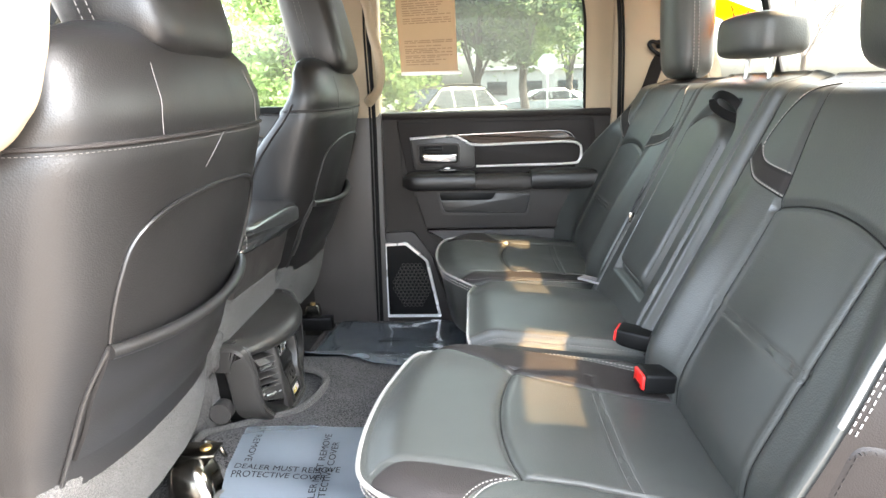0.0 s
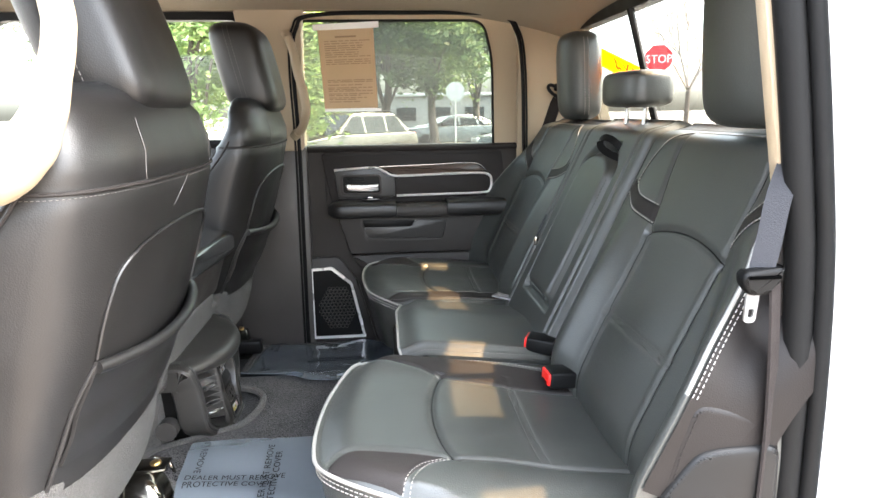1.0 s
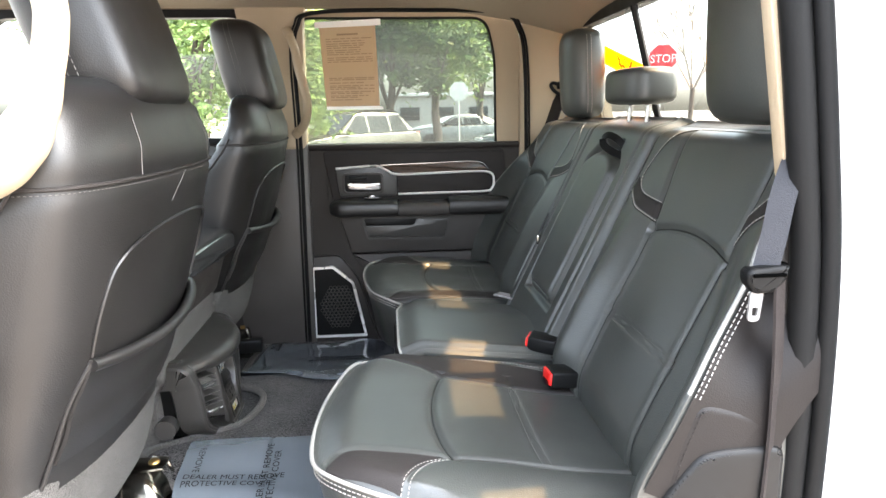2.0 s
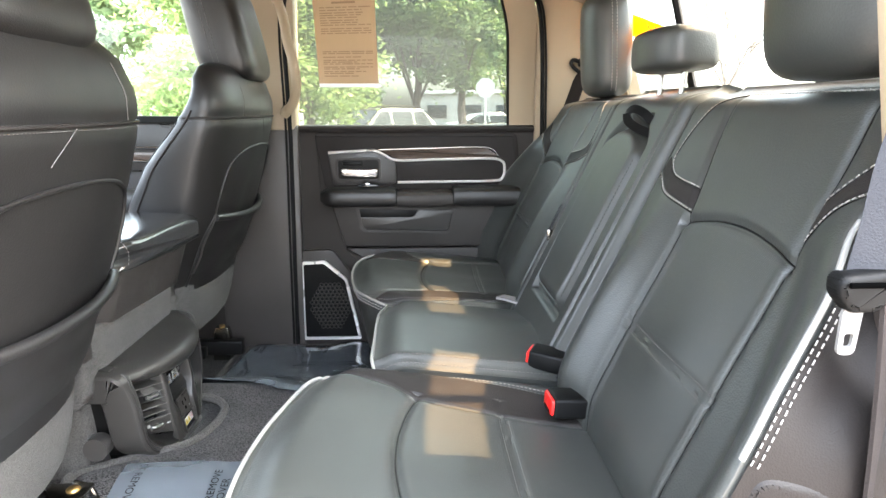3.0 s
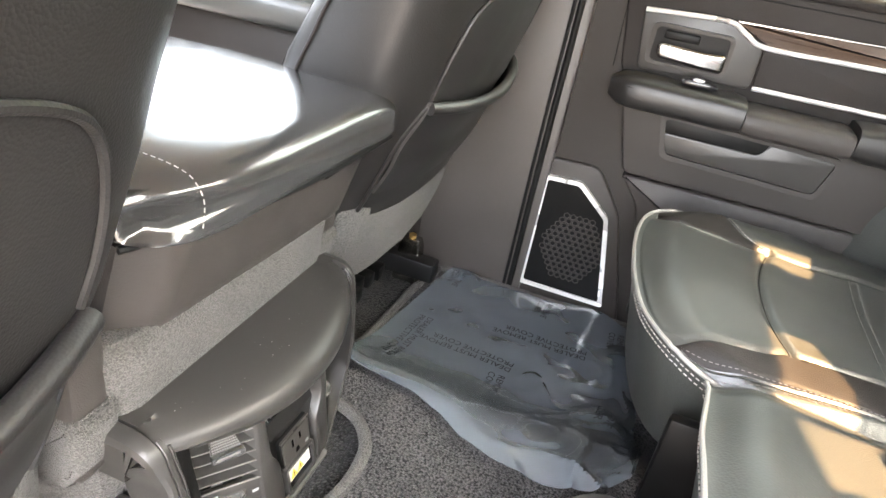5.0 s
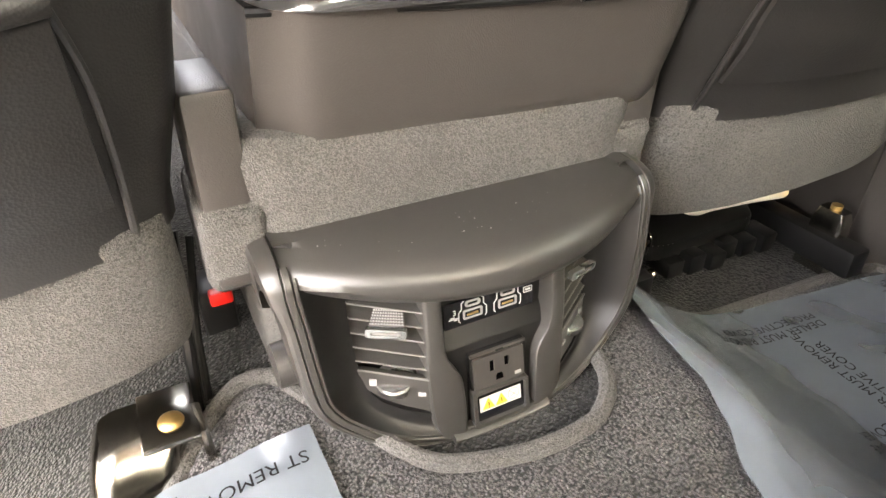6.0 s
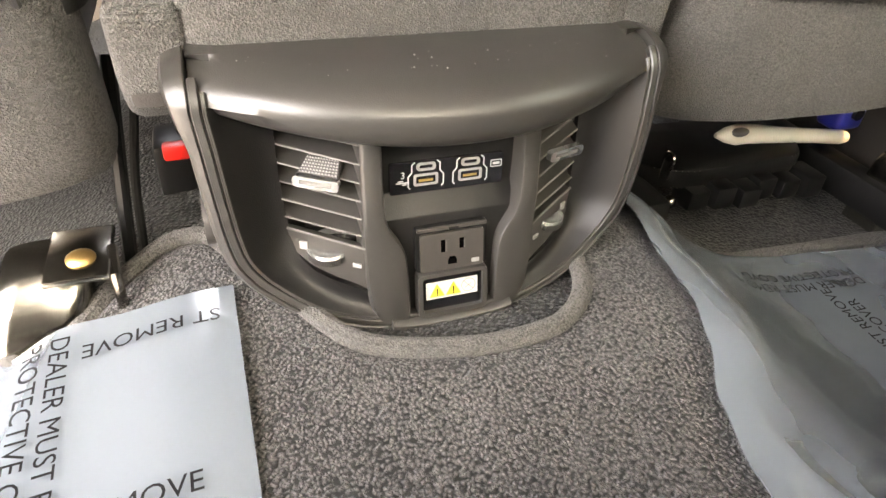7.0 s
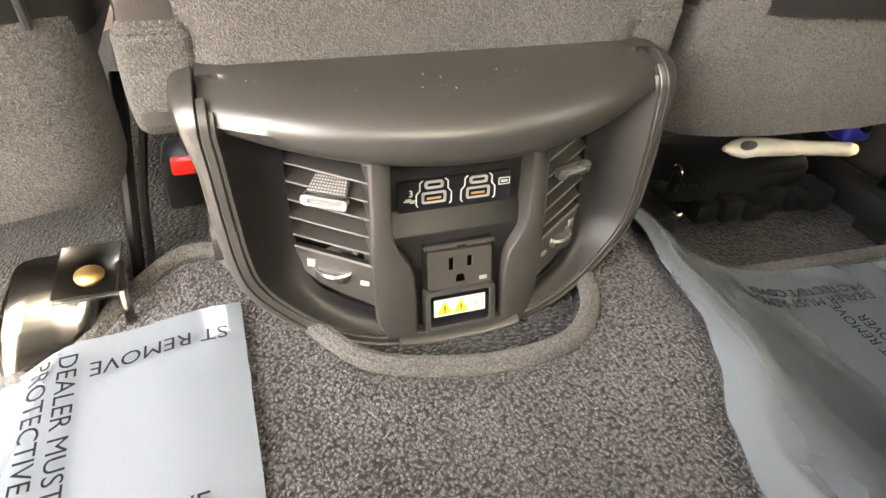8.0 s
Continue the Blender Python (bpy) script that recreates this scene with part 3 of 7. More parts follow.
    for xs in (0.2835, 0.2965):
        part("seam_stitching", stitch_bm([[at(xs, straight(OUTER, xs) + 0.008 + 0.27 * k / 40, 0.0014) for k in range(41)]], 0.003, 0.0025, 0.00045), DIMTHREAD, body)
    return body


def middle_cushion(th):
    y0, y1 = 0.503, 0.893
    front = lambda y: 0.091 + 0.014 * sstep(0.75, 0.90, y) + 0.008 * (1 - sstep(0.50, 0.53, y))

    def top(x, y):
        z = 0.400 - 0.115 * x - 0.014 * sstep(0.70, 0.89, y)
        e = min(y - y0, y1 - y)
        z -= (0.020 if y < 0.7 else 0.008) * (1 - sstep(0, 0.035, e)) ** 2
        z -= 0.020 * (1 - sstep(0, 0.07, x - front(y))) ** 2
        z += 0.006 * math.exp(-((y - 0.70) / 0.12) ** 2)
        z += groove(y - y0 - 0.016, 0.004, 0.0025)
        return z

    def f(u, v):
        y = y0 + (y1 - y0) * v
        x = front(y) + (0.47 - front(y)) * u ** 1.15
        return Vector((x, y, top(x, y)))

    def g(u, v):
        p = f(u, v)
        return Vector((p.x + 0.03 * (1 - u) ** 2, p.y * 0.97 + 0.03 * 0.70, 0.215 + 0.03 * u))
    body = part("cushion", solid_bm(f, 110, 130, g), LEATHER, th)
    line = [f(0.0, k / 60) + Vector((-0.002, 0, 0.002)) for k in range(61)]
    part("piping", tube_bm(line, 0.0028, 8), PIPING, body, "light grey piping along the front edge")
    for d in (0.010, 0.017):
        part("stitching", stitch_bm([[p + Vector((0.002, 0, -d)) for p in line]]), THREAD, body, "row of light thread")
    rows = []
    for y in (y0 + 0.010, y0 + 0.022):
        rows.append([Vector((x, y, top(x, y) + 0.0006)) for x in [front(y) + 0.006 + 0.33 * k / 40 for k in range(41)]])
    for row in rows:
        part("seam_stitching", stitch_bm([row], 0.0038, 0.0030, 0.0005), DIMTHREAD, body)
    return body


BACK_D = Vector((0.4254, 0, 0.9050))      # up along the backrest
BACK_N = Vector((-0.9050, 0, 0.4254))     # out of its face
BACK_0 = Vector((0.392, 0, 0.335))


def back_point(y, h, out=0.0):
    p = BACK_0 + BACK_D * h + BACK_N * out
    return Vector((p.x, y, p.z))


# lines on an outer backrest: height h, s from the door side
LEFT = smooth_table(((0.0, 0.105), (0.10, 0.106), (0.20, 0.107), (0.33, 0.108), (0.41, 0.107), (0.50, 0.117), (0.56, 0.122)))
RIGHT = smooth_table(((0.0, 0.352), (0.17, 0.354), (0.27, 0.353), (0.34, 0.357), (0.38, 0.367), (0.455, 0.391), (0.523, 0.400), (0.56, 0.402)))


DOOR_EDGE = smooth_table(((-0.05, -0.060), (0.08, -0.062), (0.174, -0.060), (0.24, -0.044), (0.313, -0.020), (0.377, 0.014), (0.45, 0.018), (0.60, 0.018)))


def backrest(th, s_to_y, s1):
    L = 0.555
    mid = 0.232
    edge = lambda h: straight(DOOR_EDGE, h)

    def relief(s, h):
        o = -0.016 * (1 - sstep(0, 0.022, s1 - s)) ** 2 - 0.003 * (1 - sstep(0, 0.006, s - edge(h))) ** 2
        o -= 0.026 * (1 - sstep(-0.03, 0.085, h)) ** 2
        o -= 0.055 * (1 - sstep(0, 0.075, L - h)) ** 2
        low = 1 - sstep(0.16, 0.46, h)
        o += (0.022 + 0.044 * low) * (1 - sstep(0.0, 0.115, s - edge(h))) * (1 - sstep(0.36, 0.50, h))      # wing beside the door
        o += 0.026 * math.exp(-((s - 0.435) / 0.05) ** 2) * low         # wing beside the middle
        o += 0.008 * math.exp(-((h - 0.17) / 0.10) ** 2) * math.exp(-((s - mid) / 0.09) ** 2)
        fade = 1 - sstep(0.49, 0.53, h)
        o += (groove(s - straight(LEFT, h), 0.006, 0.005) + groove(s - straight(RIGHT, h), 0.006, 0.005)) * fade
        if straight(LEFT, h) - 0.01 < s < straight(RIGHT, h) + 0.01:
            arc = 0.347 - 1.3 * (s - mid) ** 2
            o += groove(h - arc, 0.007, 0.006) - 0.004 * sstep(0.0, 0.014, arc - h) * sstep(0, 0.02, min(s - straight(LEFT, h), straight(RIGHT, h) - s))
            o += groove(h - 0.1635, 0.003, 0.0025) + groove(h - 0.1715, 0.003, 0.0025)
        return o

    def f(u, v):
        h = -0.03 + (L + 0.03) * u
        s = edge(h) + (s1 - edge(h)) * v
        return back_point(s_to_y(s), h, relief(s, h))

    def g(u, v):
        h = -0.03 + (L + 0.03) * u
        s = edge(h) + 0.006 + (s1 - edge(h) - 0.021) * v
        return back_point(s_to_y(s), h, -0.12 - 0.03 * (1 - u))
    body = part("backrest", solid_bm(f, 170, 170, g), LEATHER, th)
    at = lambda s, h, lift=0.0010: back_point(s_to_y(s), h, relief(s, h) + lift)

    def insert_sheet(u, v):
        h = 0.0 + 0.345 * u
        a, b = straight(LEFT, h), straight(RIGHT, h)
        s = a + (b - a) * v
        h = (0.347 - 1.3 * (s - mid) ** 2) * u
        e = min(min(v, 1 - v) * 0.25, (1 - u) * 0.34)
        return at(s, h, 0.0010 - 0.0028 * (1 - sstep(0, 0.006, e)))
    part("insert", solid_bm(insert_sheet, 80, 60, lambda u, v: insert_sheet(u, v) - BACK_N * 0.005), WEAVE, body, "woven-pattern leather insert")
    part("seam", tube_bm([at(s, 0.347 - 1.3 * (s - mid) ** 2, 0.0004) for s in [0.110 + 0.244 * k / 40 for k in range(41)]], 0.0012, 5), BLACK, body, "dark arched seam")
    for h in (0.1605, 0.1745):
        part("seam_stitching", stitch_bm([[at(0.112 + 0.238 * k / 40, h, 0.0012) for k in range(41)]], 0.003, 0.0025, 0.00045), DIMTHREAD, body)
    # yokes at both shoulders: an outline of thread over a matt band
    yoke = ((0.402, 0.522), (0.440, 0.506), (0.472, 0.470), (0.487, 0.427), (0.482, 0.404), (0.444, 0.386), (0.366, 0.378))
    lower = ((0.505, 0.383), (0.450, 0.358), (0.357, 0.345))
    yoke2 = ((0.045, 0.452), (0.066, 0.430), (0.085, 0.410), (0.107, 0.390))
    lower2 = ((0.030, 0.408), (0.064, 0.388), (0.107, 0.349))

    def band(up, dn):
        A, B = resample([(p.x, p.y, 0) for p in spline([(a, b, 0) for a, b in up], 6)], 24), resample([(p.x, p.y, 0) for p in spline([(a, b, 0) for a, b in dn], 6)], 24)

        def q(u, v):
            i = min(23, int(u * 24))
            t = u * 24 - i
            p = A[i].lerp(A[i + 1], t).lerp(B[i].lerp(B[i + 1], t), v)
            e = min(v, 1 - v) * 0.03
            return at(p.x, p.y, 0.0012 - 0.0026 * (1 - sstep(0, 0.004, e)))
        part("shoulder_band", solid_bm(q, 48, 12, lambda u, v: q(u, v) - BACK_N * 0.004), SUEDE, body, "dark brown matt band")
    band(((0.502, 0.415), (0.482, 0.402), (0.444, 0.386), (0.366, 0.378)), lower)
    band(yoke2, lower2)
    rows = []
    for line in (yoke, lower, yoke2, lower2):
        P = spline([(a, b, 0) for a, b in line], 10)
        rows.append([at(p.x, p.y, 0.0012) for p in P])
        part("seam", tube_bm([at(p.x, p.y - 0.0028, 0.0004) for p in P], 0.0010, 5), BLACK, body)
    rows.append([at(0.120 + 0.28 * k / 20, 0.5225, 0.0010) for k in range(21)])
    for row in rows:
        part("seam_stitching", stitch_bm([row], 0.0045, 0.003, 0.0009), THREAD, body, "light seam thread")
    for table in (LEFT, RIGHT):
        part("seam", tube_bm([at(straight(table, h), h, 0.0004) for h in [0.50 * k / 50 for k in range(51)]], 0.0008, 5), BLACK, body)
    # matt roll along the top
    def roll(u, v):
        s = 0.022 + (s1 - 0.042) * v
        h = 0.527 + 0.026 * u
        return at(s, h, 0.0014 - 0.003 * (1 - sstep(0, 0.006, u * 0.026)))
    # welt and double stitching where the face turns to the side
    H = [0.176 + 0.205 * k / 30 for k in range(31)]
    part("welt", tube_bm([at(edge(h), h, 0.001) for h in H], 0.0027, 8), PIPING, body, "light grey welt")
    for q in (0.0055, 0.0115):
        part("stitching", stitch_bm([[at(edge(h) - 0.0035, h, -q) for h in H]], 0.0045, 0.0030, 0.0007), THREAD, body, "light double stitching")

    def side(u, v):
        h = 0.05 + 0.42 * u
        return at(edge(h) - 0.0028 + (-0.0635 - edge(h)) * sstep(0.25, 0.8, v), h, -0.004 - 0.125 * v)
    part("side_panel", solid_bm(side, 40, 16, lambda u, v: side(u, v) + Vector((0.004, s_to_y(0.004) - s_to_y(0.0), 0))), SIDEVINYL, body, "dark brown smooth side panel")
    part("top_roll", solid_bm(roll, 10, 50, lambda u, v: roll(u, v) - BACK_N * 0.004), SUEDE, body, "dark brown matt top edge")
    return body


def middle_backrest(th, y0, y1):
    L = 0.555

    def relief(y, h):
        e = min(y - y0, y1 - y)
        o = 0.008 - 0.014 * (1 - sstep(0, 0.022, e)) ** 2 - 0.05 * (1 - sstep(0, 0.075, L - h)) ** 2
        o += groove(e - 0.040, 0.005, 0.005)
        # well for the folded armrest, open under the strap
        w = sstep(0, 0.010, 0.118 - abs(y - 0.725)) * sstep(0, 0.012, h - 0.07) * sstep(0, 0.016, 0.478 - 0.9 * max(0.0, abs(y - 0.725) - 0.06) - h)
        p = sstep(0, 0.010, 0.056 - abs(y - 0.70)) * sstep(0, 0.010, h - 0.440) * sstep(0, 0.010, 0.482 - h)
        return o - 0.014 * w - 0.030 * p

    def f(u, v):
        y = y0 + (y1 - y0) * v
        h = -0.03 + (L + 0.03) * u
        return back_point(y, h, relief(y, h))

    def g(u, v):
        return back_point(y0 + 0.015 + (y1 - y0 - 0.03) * v, -0.03 + (L + 0.03) * u, -0.12 - 0.03 * (1 - u))
    body = part("backrest", solid_bm(f, 170, 150, g), LEATHER, th)
    rows = [[back_point(y, h, relief(y, h) + 0.0008) for h in [0.06 + 0.44 * k / 50 for k in range(51)]] for y in (y0 + 0.032, y0 + 0.048, y1 - 0.032, y1 - 0.048)]
    for row in rows:
        part("seam_stitching", stitch_bm([row], 0.004, 0.003, 0.0006), DIMTHREAD, body)
    return body


def head_rest(parent, c, w, d, h, lean, label, stitched=True, posts=True, sock=0.04, skin_mat=None, thread=None):
    rings = []
    n = 28
    for k in range(23):
        t = 0.5 - 0.5 * math.cos(math.pi * k / 22)
        z = h * t
        e = max(1e-3, 1 - abs(2 * t - 1) ** 8)
        sc = e ** 0.42 * (0.94 + 0.06 * math.sin(math.pi * t))
        ring = []
        for i in range(n):
            a = 2 * math.pi * i / n
            ca, sa = math.cos(a), math.sin(a)
            x = d / 2 * math.copysign(abs(ca) ** 0.5, ca) * sc
            y = w / 2 * math.copysign(abs(sa) ** 0.42, sa) * (0.35 + 0.65 * sc)
            ring.append(Vector((c[0] + x + lean * z - 0.02 * (1 - (2 * y / w) ** 2) * (1 if ca < 0 else 0), c[1] + y, c[2] + z)))
        rings.append(ring)
    th = part("headrest", loft_bm(rings), skin_mat or LEATHER, parent, label)
    if stitched:
        for sg in (-1, 1):
            for q in (0.0, 0.012):
                line = [Vector((c[0] + lean * h * t - d * 0.18 + q, c[1] + sg * (w / 2 + 0.0005) * (0.35 + 0.65 * max(1e-3, 1 - abs(2 * t - 1) ** 8) ** 0.42), c[2] + h * t)) for t in [0.06 + 0.88 * k / 24 for k in range(25)]]
                part("seam_stitching", stitch_bm([line], 0.005, 0.003, 0.0009 if thread is None else 0.0006), thread or THREAD, th, "thread down the side")
    if posts:
        for sg in (-1, 1):
            p = Vector((c[0], c[1] + sg * w * 0.24, c[2]))
            part("post", tube_bm([p + Vector((-lean * 0.0, 0, 0.03)), p + Vector((-0.006, 0, -sock - 0.02))], 0.006, 10), CHROME, th, "chrome post")
            part("guide", tube_bm([p + Vector((-0.004, 0, -sock)), p + Vector((-0.004, 0, -sock - 0.012))], 0.013, 12), BLACK, th, "black post guide")
    return th


def build_bench():
    th = thing("rear_bench", "black leather rear bench with light piping and stitching", "bench seat", at=(0.3, YC, 0.03))
    outer_cushion(th, lambda s: s, 0.0, -0.03)
    outer_cushion(th, lambda s: 1.40 - s, 0.042, -0.055)
    middle_cushion(th)
    backrest(th, lambda s: s, 0.525)
    backrest(th, lambda s: 2 * YC - s, 0.525)
    middle_backrest(th, 0.528, 0.932)
    head_rest(th, (0.645, 0.222, 0.812), 0.225, 0.100, 0.255, -0.05, "tall leather headrest", posts=False)
    head_rest(th, (0.680, 2 * YC - 0.220, 0.812), 0.190, 0.092, 0.255, -0.05, "tall leather headrest", posts=False)
    head_rest(th, (0.652, YC, 0.846), 0.218, 0.100, 0.080, 0.0, "low leather headrest", stitched=False)
    return th


# ---------------------------------------------------------------- front seats
SEAT_WIDTH = ((0.38, 0.236), (0.48, 0.256), (0.60, 0.272), (0.72, 0.282), (0.80, 0.274), (0.85, 0.252), (0.875, 0.21), (0.886, 0.15))
SEAT_DEPTH = ((0.40, 0.16), (0.55, 0.195), (0.65, 0.170), (0.75, 0.128), (0.85, 0.09), (0.875, 0.07), (0.886, 0.05))
SEAT_REAR = ((0.23, -0.372), (0.30, -0.352), (0.375, -0.338), (0.46, -0.307), (0.54, -0.273), (0.62, -0.250), (0.70, -0.232), (0.765, -0.218), (0.80, -0.217), (0.85, -0.230), (0.875, -0.246), (0.886, -0.262))


def front_seat(yc, dx, hr_dx, inner, label):
    """A front seat seen from behind. inner: the side of the middle of the cab, +1 or -1."""
    th = thing("front_seat", label, "car seat", group="front seats", at=(-0.45 + dx, yc, 0.14))
    rear = lambda z: lerp_table(SEAT_REAR, z) + dx
    rings = []
    n = 48
    Z = [0.362, 0.37, 0.39, 0.42, 0.46, 0.50, 0.54, 0.58, 0.62, 0.66, 0.70, 0.735, 0.754, 0.764, 0.774, 0.79, 0.81, 0.83, 0.85, 0.863, 0.874, 0.881, 0.886]
    for z in Z:
        hw = lerp_table(SEAT_WIDTH, z)
        dp = lerp_table(SEAT_DEPTH, z)
        xr = rear(z)
        pinch = -0.004 if abs(z - 0.764) < 0.004 else 0.0
        ring = []
        for i in range(n):
            a = 2 * math.pi * i / n
            ca, sa = math.cos(a), math.sin(a)
            y = hw * math.copysign(abs(sa) ** 0.62, sa)
            x = (dp / 2) * math.copysign(abs(ca) ** 0.62, ca)
            cx = xr - dp / 2
            if ca > 0:      # rear face, slightly bowed
                x += -0.02 * (y / hw) ** 2
            else:           # front face: bolsters reach forward
                x += -0.06 * (abs(y) / hw) ** 3 * (1 - 0.85 * sstep(0.60, 0.84, z))
            ring.append(Vector((cx + x + pinch, yc + y * (1 + pinch), z)))
        rings.append(ring)
    bm = loft_bm(rings)
    part("backrest", bm, SEATBACK, th)

    def face(s, z, out=0.0):
        hw = lerp_table(SEAT_WIDTH, z)
        dp = lerp_table(SEAT_DEPTH, z)
        sa = min(1.0, abs(s) / hw) ** (1 / 0.62)
        ca = math.sqrt(max(0, 1 - sa * sa))
        return Vector((rear(z) - dp / 2 + dp / 2 * ca ** 0.62 - 0.02 * (s / hw) ** 2 + out, yc + s, z))
    # map pocket: a bulging flap with an open, curved mouth
    def pk(u, v):
        s = -0.200 + 0.40 * u
        z0 = 0.405
        z1 = 0.545 - 0.014 * math.cos((u - 0.5) * math.pi)
        z = z0 + (z1 - z0) * v
        return face(s, z, 0.006 + 0.012 * math.sin(math.pi * u) * (0.25 + 0.75 * v))
    part("pocket_hem", tube_bm([pk(k / 30, 0.95) + Vector((0.0005, 0, 0.0)) for k in range(31)], 0.0085, 12), SEATBACK, th, "rolled pocket edge")
    part("map_pocket", solid_bm(pk, 30, 14, lambda u, v: pk(u, v) - Vector((0.005, 0, 0))), SEATBACK, th, "curved leather map pocket")
    # raised panel above the pocket, with its welt
    half = ((0.196, 0.548), (0.200, 0.585), (0.197, 0.622), (0.186, 0.654), (0.158, 0.676), (0.10, 0.690))
    outline = [face(-s, z, 0.002) for s, z in half] + [face(0.0, 0.695, 0.002)] + [face(s, z, 0.002) for s, z in reversed(half)]
    part("welt", tube_bm(spline(outline, 8), 0.0030, 8), SEATBACK, th)
    for sg in (-1, 1):
        part("welt", tube_bm(spline([face(sg * 0.198, 0.540, 0.002), face(sg * 0.207, 0.49, 0.002), face(sg * 0.208, 0.43, 0.002), face(sg * 0.206, 0.375, 0.002)], 8), 0.0030, 8), SEATBACK, th)
    def skin(a, z, grow=0.001):
        hw = lerp_table(SEAT_WIDTH, z) + grow
        dp = lerp_table(SEAT_DEPTH, z)
        ca, sa = math.cos(a), math.sin(a)
        y = hw * math.copysign(abs(sa) ** 0.62, sa)
        x = (dp / 2 + grow) * math.copysign(abs(ca) ** 0.62, ca) + (-0.02 * (y / hw) ** 2 if ca > 0 else -0.06 * (abs(y) / hw) ** 3 * (1 - 0.85 * sstep(0.60, 0.84, z)))
        return Vector((rear(z) - dp / 2 + x, yc + y, z))
    part("seam", tube_bm([skin(2 * math.pi * k / 60, 0.764, 0.0) for k in range(60)], 0.0026, 6, True), SUEDE, th)
    part("seam_stitching", stitch_bm([[skin(2 * math.pi * k / 90, 0.758, 0.001) for k in range(91)]], 0.003, 0.003, 0.0004), DIMTHREAD, th)
    for sg in (-1, 1):      # seams down the flanks
        part("seam", tube_bm([skin(sg * 1.64, 0.42 + 0.36 * k / 20) for k in range(21)], 0.0022, 6), SUEDE, th)
        part("seam", tube_bm([skin(sg * (2.0 + 0.15 * math.sin(k / 20 * 3)), 0.42 + 0.335 * k / 20) for k in range(21)], 0.0022, 6), SUEDE, th)
        part("seam", tube_bm([face(sg * (0.150 - 0.012 * (k / 12) ** 2), 0.767 + 0.075 * k / 12, 0.001) for k in range(13)], 0.0005, 6), DIMTHREAD, th)
    part("seam", tube_bm([face(-inner * 0.045 * (1 - k / 8), 0.720 + 0.042 * k / 8, 0.0) for k in range(9)], 0.0005, 6), DIMTHREAD, th)
    # felt skirt below the leather
    rings = []
    for z, hw in ((0.238, 0.215), (0.242, 0.225), (0.26, 0.229), (0.29, 0.230), (0.34, 0.229), (0.375, 0.228), (0.39, 0.21)):
        ring = []
        for i in range(40):
            a = 2 * math.pi * i / 40
            ca, sa = math.cos(a), math.sin(a)
            y = hw * math.copysign(abs(sa) ** 0.4, sa)
            x = 0.06 * math.copysign(abs(ca) ** 0.4, ca)
            ring.append(Vector((rear(z) - 0.066 + x - (0.022 * (y / hw) ** 2 if ca > 0 else 0), yc + y, z)))
        rings.append(ring)
    part("skirt", loft_bm(rings), FELT, th, "grey felt skirt at the back of the base")
    # seat cushion and side shield
    part("seat_cushion", box_bm(-0.90 + dx, -0.43 + dx, yc - 0.21, yc + 0.21, 0.26, 0.43, 0.05, 4), LEATHER, th)
    for s in (-1, 1):
        part("rail", box_bm(-0.86 + dx, -0.36 + dx, yc + s * 0.19 - 0.02, yc + s * 0.19 + 0.02, 0.055, 0.10, 0.006), DARKMETAL, th, "black steel seat rail")
    # headrest
    hc = (-0.262 + dx + hr_dx, yc, 0.846)
    head_rest(th, hc, 0.250, 0.130, 0.240, -0.30 if inner > 0 else -0.22, "leather headrest", posts=True, sock=0.02, skin_mat=SEATBACK, thread=DIMTHREAD)
    # flat black block stands in for the shaded slit below the headrest
    part("headrest_gap_shade", prism_bm(rounded([(yc - 0.10, 0.843), (yc + 0.10, 0.843), (yc + 0.08, 0.852), (yc - 0.08, 0.852)], 0.004), "x", rear(0.85) - 0.05, rear(0.85) - 0.003, 0.002), BLACK, th, "black block for the shaded gap under the headrest")
    return th




